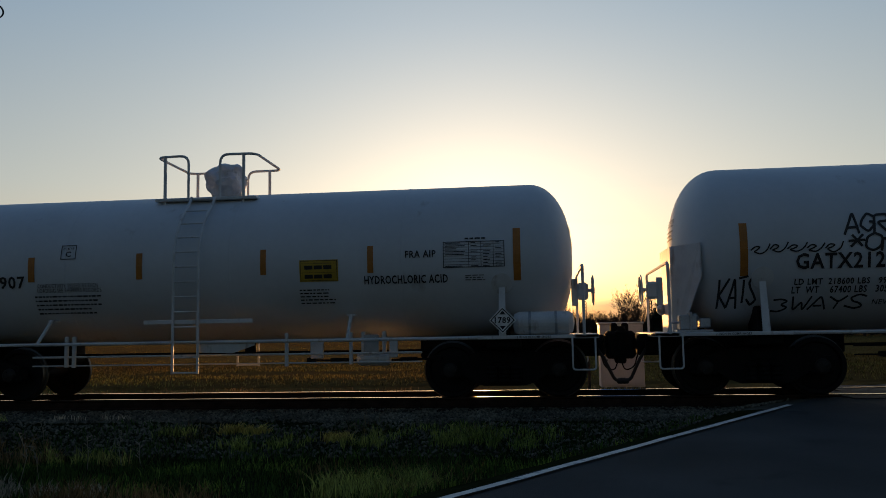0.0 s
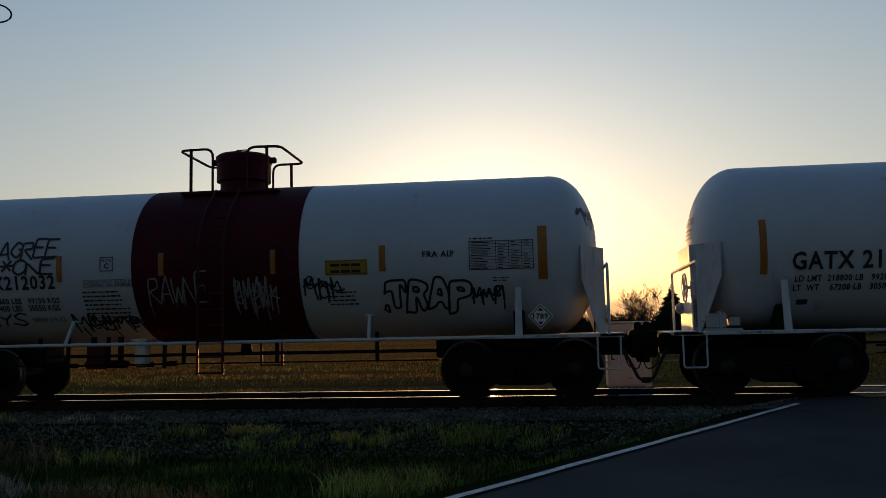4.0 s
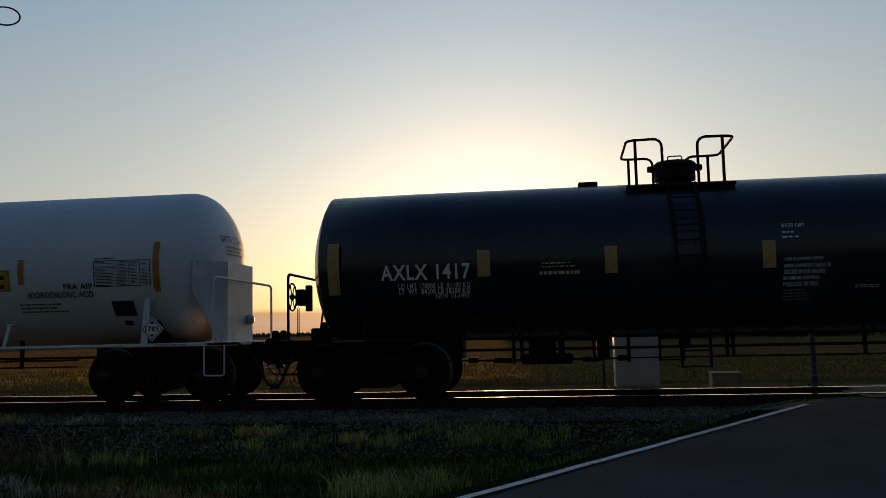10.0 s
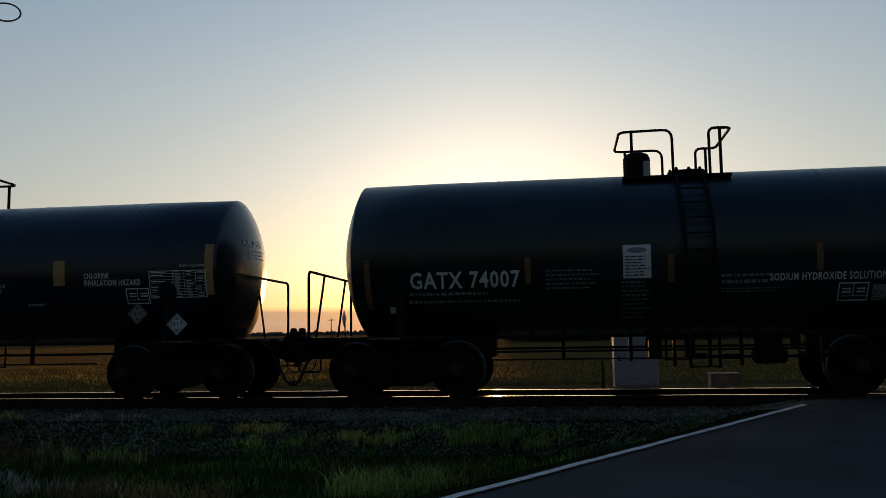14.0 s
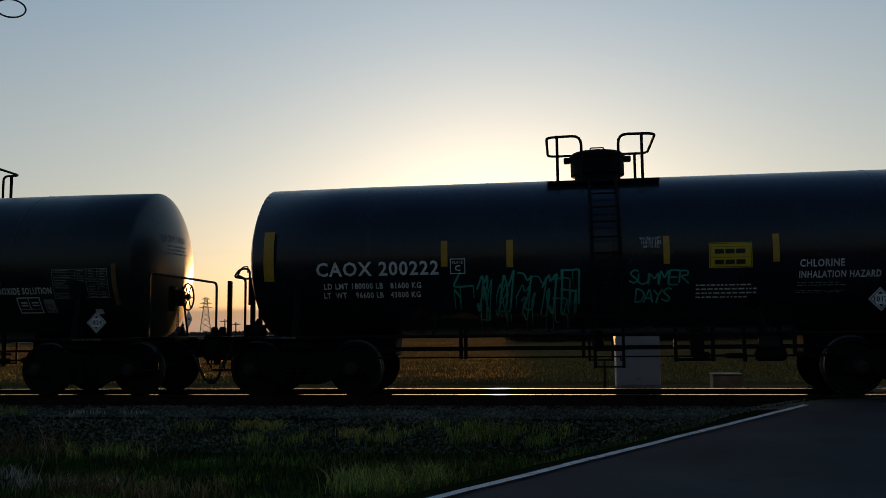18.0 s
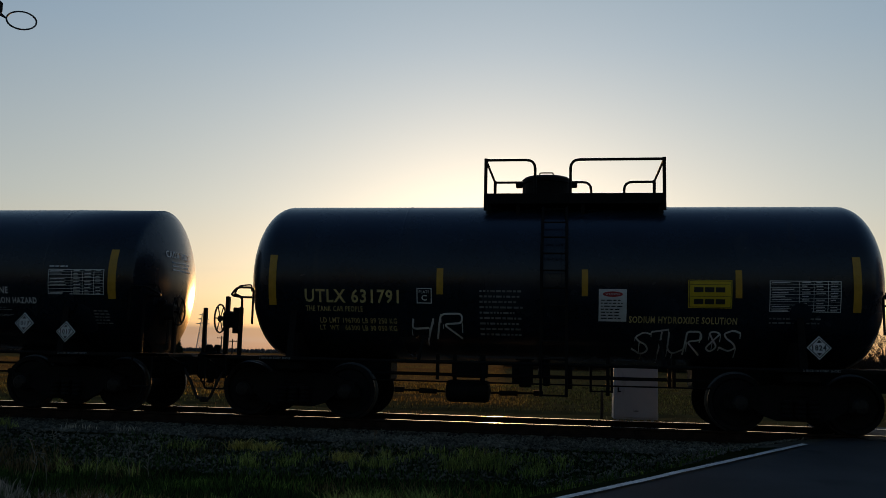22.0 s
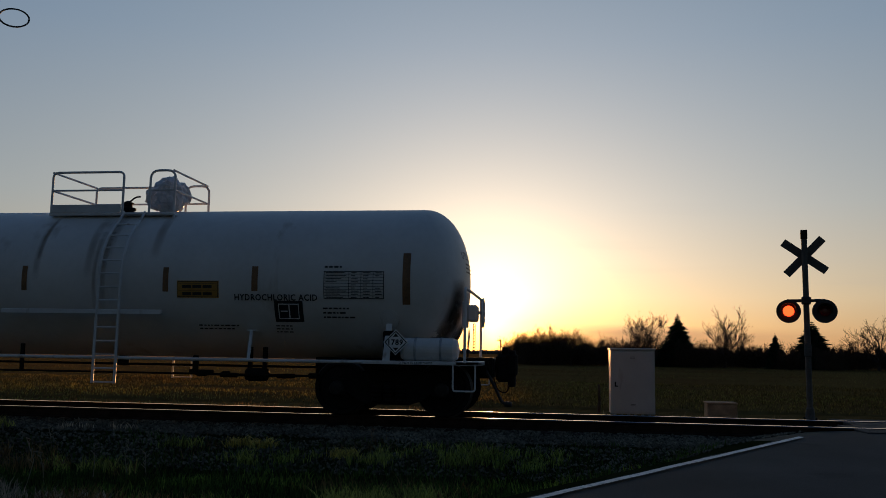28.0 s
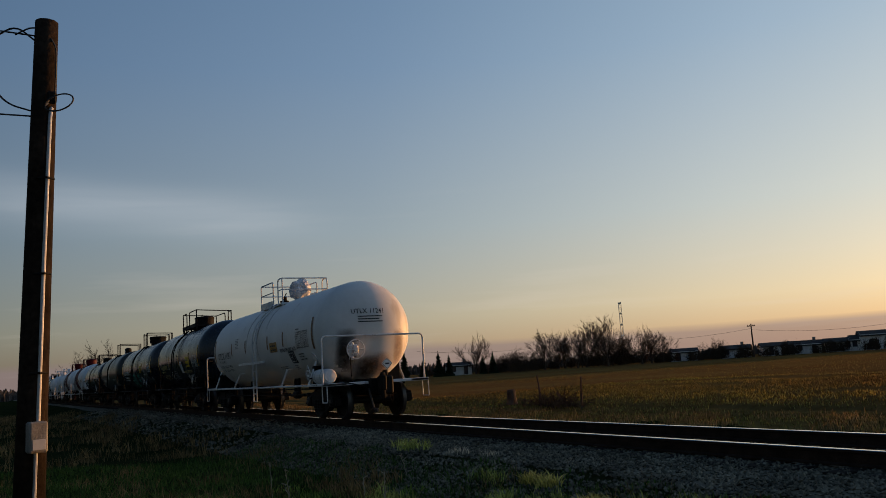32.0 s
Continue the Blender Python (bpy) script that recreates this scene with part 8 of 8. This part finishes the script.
for k, (x, y, h) in enumerate(((-22.3, 9.9, 0.8), (-23.0, 10.2, 0.9), (-21.4, 9.8, 0.6), (-24.4, 10.3, 0.55))):
    b = thing("dead_brush", "tangle of dead grey-brown branches", "brush", "dead brush", (x, y, -0.55))
    rnd = random.Random(k)
    bm = B()
    for j in range(60):
        a, l = rnd.uniform(0, 6.28), rnd.uniform(0.3, 1.3)
        p = Vector((rnd.gauss(0, 0.4), rnd.gauss(0, 0.3), 0))
        q = p + Vector((math.cos(a) * l * 0.7, math.sin(a) * l * 0.5, rnd.uniform(0.1, h)))
        tube(bm, [p, p.lerp(q, 0.5) + Vector((0, 0, 0.08)), q], 0.012, 3, taper=[0.014, 0.01, 0.004])
    part("branch_tangle", bm, "bush", b)


# ---- crossing panels, ties, ballast, grass ----
def crossing_panels():
    deck = thing("crossing_deck", "dark rubber crossing panels between the rails", "crossing", kind="structure")
    for y0, y1 in ((-0.64, -0.01), (0.01, 0.64), (-1.42, -0.83), (0.83, 1.42)):
        for k in range(7):
            x = 4.6 + 1.22 * k + (0.3 if y0 > 0 else 0)
            bm = B()
            box(bm, x, x + 1.2, y0, y1, -0.14, -0.012, 0.008)
            part("panel", bm, "rubber", deck)


def ties():
    t = thing("track_ties", "dark creosoted wooden ties under the rails", "railway ties", kind="structure")
    rnd = random.Random(8)
    bm = B()
    box(bm, -0.115, 0.115, -1.3, 1.3, -0.36, -0.178, 0.012)
    first = part("tie", bm, "tie", t)
    first.location = (-60, 0, 0)
    for k in range(1, 280):
        x = -60 + 0.52 * k
        if 4.3 < x < 13.6:
            continue
        o = first.copy()
        scene.collection.objects.link(o)
        o.location = (x + rnd.uniform(-0.03, 0.03), rnd.uniform(-0.04, 0.04), rnd.uniform(-0.008, 0.004))
        o.rotation_euler = (0, 0, rnd.uniform(-0.02, 0.02))
    bm = B()
    for k in range(520):
        x = -60.5 - 0.52 * k
        box(bm, x - 0.115, x + 0.115, -1.3, 1.3, -0.36, -0.178)
    tagged(part("far_ties", bm, "tie", t), kind="stuff")


def from_arrays(name, verts, faces, mat, label, category, vary=None):
    me = bpy.data.meshes.new(name)
    me.from_pydata(verts.tolist(), [], faces.tolist())
    me.materials.append(M[mat])
    return tagged(new(name, me), label, category, kind="stuff")


def heights(xy):
    return np.array([ground_z(x, y) for x, y in xy])


def ballast(n, x0, x1, seed, size):
    rng = np.random.default_rng(seed)
    x = rng.uniform(x0, x1, n)
    y = np.where(rng.random(n) < 0.72, rng.uniform(-4.0, -0.9, n), rng.uniform(-0.9, 3.3, n))
    keep = np.array([road_side(a, b) < -0.45 - 0.2 * rng.random() for a, b in zip(x, y)])
    x, y = x[keep], y[keep]
    n = len(x)
    z = heights(zip(x, y)) + 0.01
    base = np.array([(1, 0, 0), (0, 1, 0), (-1, 0, 0), (0, -1, 0), (0, 0, 1), (0, 0, -1)], float)
    tri = np.array([(0, 1, 4), (1, 2, 4), (2, 3, 4), (3, 0, 4), (1, 0, 5), (2, 1, 5), (3, 2, 5), (0, 3, 5)])
    s = size * rng.uniform(0.45, 1.25, (n, 1, 1)) * rng.uniform(0.6, 1.3, (n, 6, 3))
    a = rng.uniform(0, 6.28, n)
    v = base[None] * s
    c, q = np.cos(a)[:, None], np.sin(a)[:, None]
    vx, vy = v[..., 0] * c - v[..., 1] * q, v[..., 0] * q + v[..., 1] * c
    tilt = rng.normal(0, 0.4, (n, 1))
    vz = v[..., 2] * 0.8 + vx * tilt
    V = np.stack([vx + x[:, None], vy + y[:, None], vz + z[:, None]], -1).reshape(-1, 3)
    F = (tri[None] + (np.arange(n) * 6)[:, None, None]).reshape(-1, 3)
    return V, F


def blades(xy, h, w, seed, lean=0.35):
    rng = np.random.default_rng(seed)
    n = len(xy)
    z = heights(xy)
    a = rng.uniform(0, 6.28, n)
    hh = h * rng.uniform(0.5, 1.25, n)
    dx, dy = rng.normal(0, lean, n) * hh, rng.normal(0, lean, n) * hh
    wx, wy = np.cos(a) * w, np.sin(a) * w
    x, y = xy[:, 0], xy[:, 1]
    P = [np.stack([x - wx, y - wy, z - 0.02], -1), np.stack([x + wx, y + wy, z - 0.02], -1),
         np.stack([x + wx * 0.7 + dx * 0.4, y + wy * 0.7 + dy * 0.4, z + hh * 0.6], -1), np.stack([x - wx * 0.7 + dx * 0.4, y - wy * 0.7 + dy * 0.4, z + hh * 0.6], -1),
         np.stack([x + dx, y + dy, z + hh], -1)]
    V = np.stack(P, 1).reshape(-1, 3)
    k = (np.arange(n) * 5)[:, None]
    F4 = (np.array([[0, 1, 2], [0, 2, 3], [3, 2, 4]])[None] + k[:, :, None]).reshape(-1, 3)
    return V, F4


def scatter(n, x0, x1, y0, y1, seed, clump=0.0, per=40, keep=None):
    rng = np.random.default_rng(seed)
    if clump:
        c = np.stack([rng.uniform(x0, x1, n // per), rng.uniform(y0, y1, n // per)], -1)
        p = c[rng.integers(0, len(c), n)] + rng.normal(0, clump, (n, 2))
    else:
        p = np.stack([rng.uniform(x0, x1, n), rng.uniform(y0, y1, n)], -1)
    keep = keep or (lambda x, y: road_side(x, y) < -0.5)
    return p[[i for i, (x, y) in enumerate(p) if keep(x, y)]]


def verge():
    near = lambda x, y: road_side(x, y) < -0.55 and y < -2.7 + 0.5 * noise.noise((x * 0.9, y * 0.9, 7))
    V, F = blades(scatter(44000, -16, 3, -9.5, -2.5, 1, keep=near), 0.075, 0.006, 2)
    from_arrays("short_grass", V, F, "blade", "short spring grass on the verge", "grass")
    V, F = blades(scatter(18000, -16, 2, -9.0, -3.7, 3, 0.20, 60, keep=near), 0.12, 0.005, 4, 0.32)
    from_arrays("grass_tufts", V, F, "blade", "taller green grass tufts on the verge", "grass")
    V, F = blades(scatter(3500, -18, 1, -9.5, -3.2, 5, 0.22, 60, keep=near), 0.20, 0.004, 6, 0.5)
    from_arrays("dry_grass", V, F, "straw", "dry straw-coloured grass stalks", "grass")
    V, F = blades(scatter(5000, -9, 2, -9.0, -3.9, 51, 0.15, 60, keep=near), 0.11, 0.007, 52, 0.35)
    from_arrays("lush_grass_clumps", V, F, "lushgreen", "fresh bright green grass clumps on the verge", "grass")
    # tall tufts along the crest of the bank and in the dip before it: from, to, centre line, height, blades, kind
    rng = np.random.default_rng(31)
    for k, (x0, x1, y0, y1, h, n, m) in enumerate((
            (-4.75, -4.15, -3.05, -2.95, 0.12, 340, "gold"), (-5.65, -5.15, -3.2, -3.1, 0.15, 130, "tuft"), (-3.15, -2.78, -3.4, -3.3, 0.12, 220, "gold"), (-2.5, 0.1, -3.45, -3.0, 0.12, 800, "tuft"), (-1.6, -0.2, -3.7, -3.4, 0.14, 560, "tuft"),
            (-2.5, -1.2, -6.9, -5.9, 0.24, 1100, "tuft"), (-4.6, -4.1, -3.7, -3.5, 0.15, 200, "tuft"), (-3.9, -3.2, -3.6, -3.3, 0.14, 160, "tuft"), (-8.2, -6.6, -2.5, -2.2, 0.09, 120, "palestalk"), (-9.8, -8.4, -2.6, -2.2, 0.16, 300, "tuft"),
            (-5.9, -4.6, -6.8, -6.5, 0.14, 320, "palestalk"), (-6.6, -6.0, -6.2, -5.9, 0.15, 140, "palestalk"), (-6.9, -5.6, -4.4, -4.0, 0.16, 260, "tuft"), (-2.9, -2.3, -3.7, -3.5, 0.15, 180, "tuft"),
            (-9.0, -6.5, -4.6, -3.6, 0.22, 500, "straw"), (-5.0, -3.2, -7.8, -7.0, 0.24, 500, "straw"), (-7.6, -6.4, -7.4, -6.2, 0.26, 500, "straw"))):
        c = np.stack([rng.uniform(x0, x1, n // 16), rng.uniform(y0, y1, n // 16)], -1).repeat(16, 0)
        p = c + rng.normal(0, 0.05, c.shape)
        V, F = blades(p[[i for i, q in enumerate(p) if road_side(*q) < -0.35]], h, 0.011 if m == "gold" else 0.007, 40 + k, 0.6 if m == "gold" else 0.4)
        from_arrays("tall_grass_tufts", V, F, m, {"gold": "bright golden grass tuft on the crest of the bank", "palestalk": "pale matted dead grass on the verge", "straw": "dry straw-coloured grass stalks in the dip"}.get(m, "tall green grass tufts on the bank beside the ballast"), "grass")
    # single dead weeds with a few side shoots
    for x, y, h in ((-5.92, -4.65, 0.42), (-5.50, -4.55, 0.50), (-5.15, -4.7, 0.36), (-6.25, -5.55, 0.55), (-6.05, -5.5, 0.40), (-7.3, -3.4, 0.35), (-8.1, -5.2, 0.5)):
        weed = thing("dead_weed", "thin pale dead weed stalk on the verge", "weed", "dead weeds", (x, y, ground_z(x, y)))
        bm = B()
        top = Vector((rng.normal(0, 0.10) * h, rng.normal(0, 0.06), h))
        mid = top * 0.5 + Vector((rng.normal(0, 0.03), 0, 0))
        tube(bm, [(0, 0, -0.03), mid, top], 0.006, 4, taper=[0.005, 0.004, 0.003])
        part("stem", bm, "palestalk", weed)
        for j in range(5):
            f = 0.45 + 0.11 * j
            a = mid.lerp(top, (f - 0.5) * 2) if f > 0.5 else mid * (f * 2)
            bm = B()
            tube(bm, [a, a + Vector((rng.normal(0, 0.02), rng.normal(0, 0.02), 0.03)), a + Vector((rng.normal(0, 0.03), rng.normal(0, 0.02), 0.05))], 0.003, 4, taper=[0.003, 0.004, 0.006])
            part("side_shoot", bm, "palestalk", weed)
    far = lambda x, y: road_side(x, y) < -0.7 and y > 3.4
    V, F = blades(scatter(24000, -60, 12, 3.4, 9.0, 7, 0.3, 60, keep=far), 0.15, 0.007, 8, 0.4)
    from_arrays("trackside_straw", V, F, "straw", "dry grass strip along the field's edge", "grass")
    crop = lambda x, y: road_side(x, y) < -1.5 and min(abs(y - r - 0.15 * math.sin(x * 0.07)) for r in RUTS) > 0.3 and noise.noise((x * 0.05, y * 0.35, 3)) > -0.3
    V, F = blades(np.concatenate([scatter(70000, -40, 22, 6.5, 32, 9, keep=crop), scatter(34000, -90, 40, 32, 110, 19, keep=crop)]), 0.09, 0.016, 10, 0.5)
    from_arrays("field_stubble", V, F, "stubble", "short green and straw stubble in the field", "crop")
    V, F = blades(scatter(5000, -70, -16, -9, -3, 11, 0.3, 50, keep=near), 0.28, 0.012, 12, 0.4)
    from_arrays("far_verge_grass", V, F, "straw", "dry grass along the far verge", "grass")


crossing_panels()
ties()
V, F = ballast(36000, -17, 5.5, 21, 0.029)
from_arrays("ballast_stones", V, F, "stone", "loose grey crushed stone beside the rails", "ballast")
V, F = ballast(6000, -60, -17, 22, 0.06)
from_arrays("far_ballast_stones", V, F, "stone", "loose grey crushed stone further along the track", "ballast")
verge()


# ---- what moves ----
def motions():
    for car, s in zip(CARS, SPECS):
        walk(car, [(t, pose(s["u"] + TRAIN_START + car_place(t) , 0, 0)) for t in range(0, 33, 2)])
    times = [k / 6 for k in range(193)]
    for w in WHEELS:
        at = w.location.copy()
        walk(w, [(t, Matrix.Translation(at) @ Matrix.Rotation(car_place(t) / 0.457, 4, "Y")) for t in times])


motions()
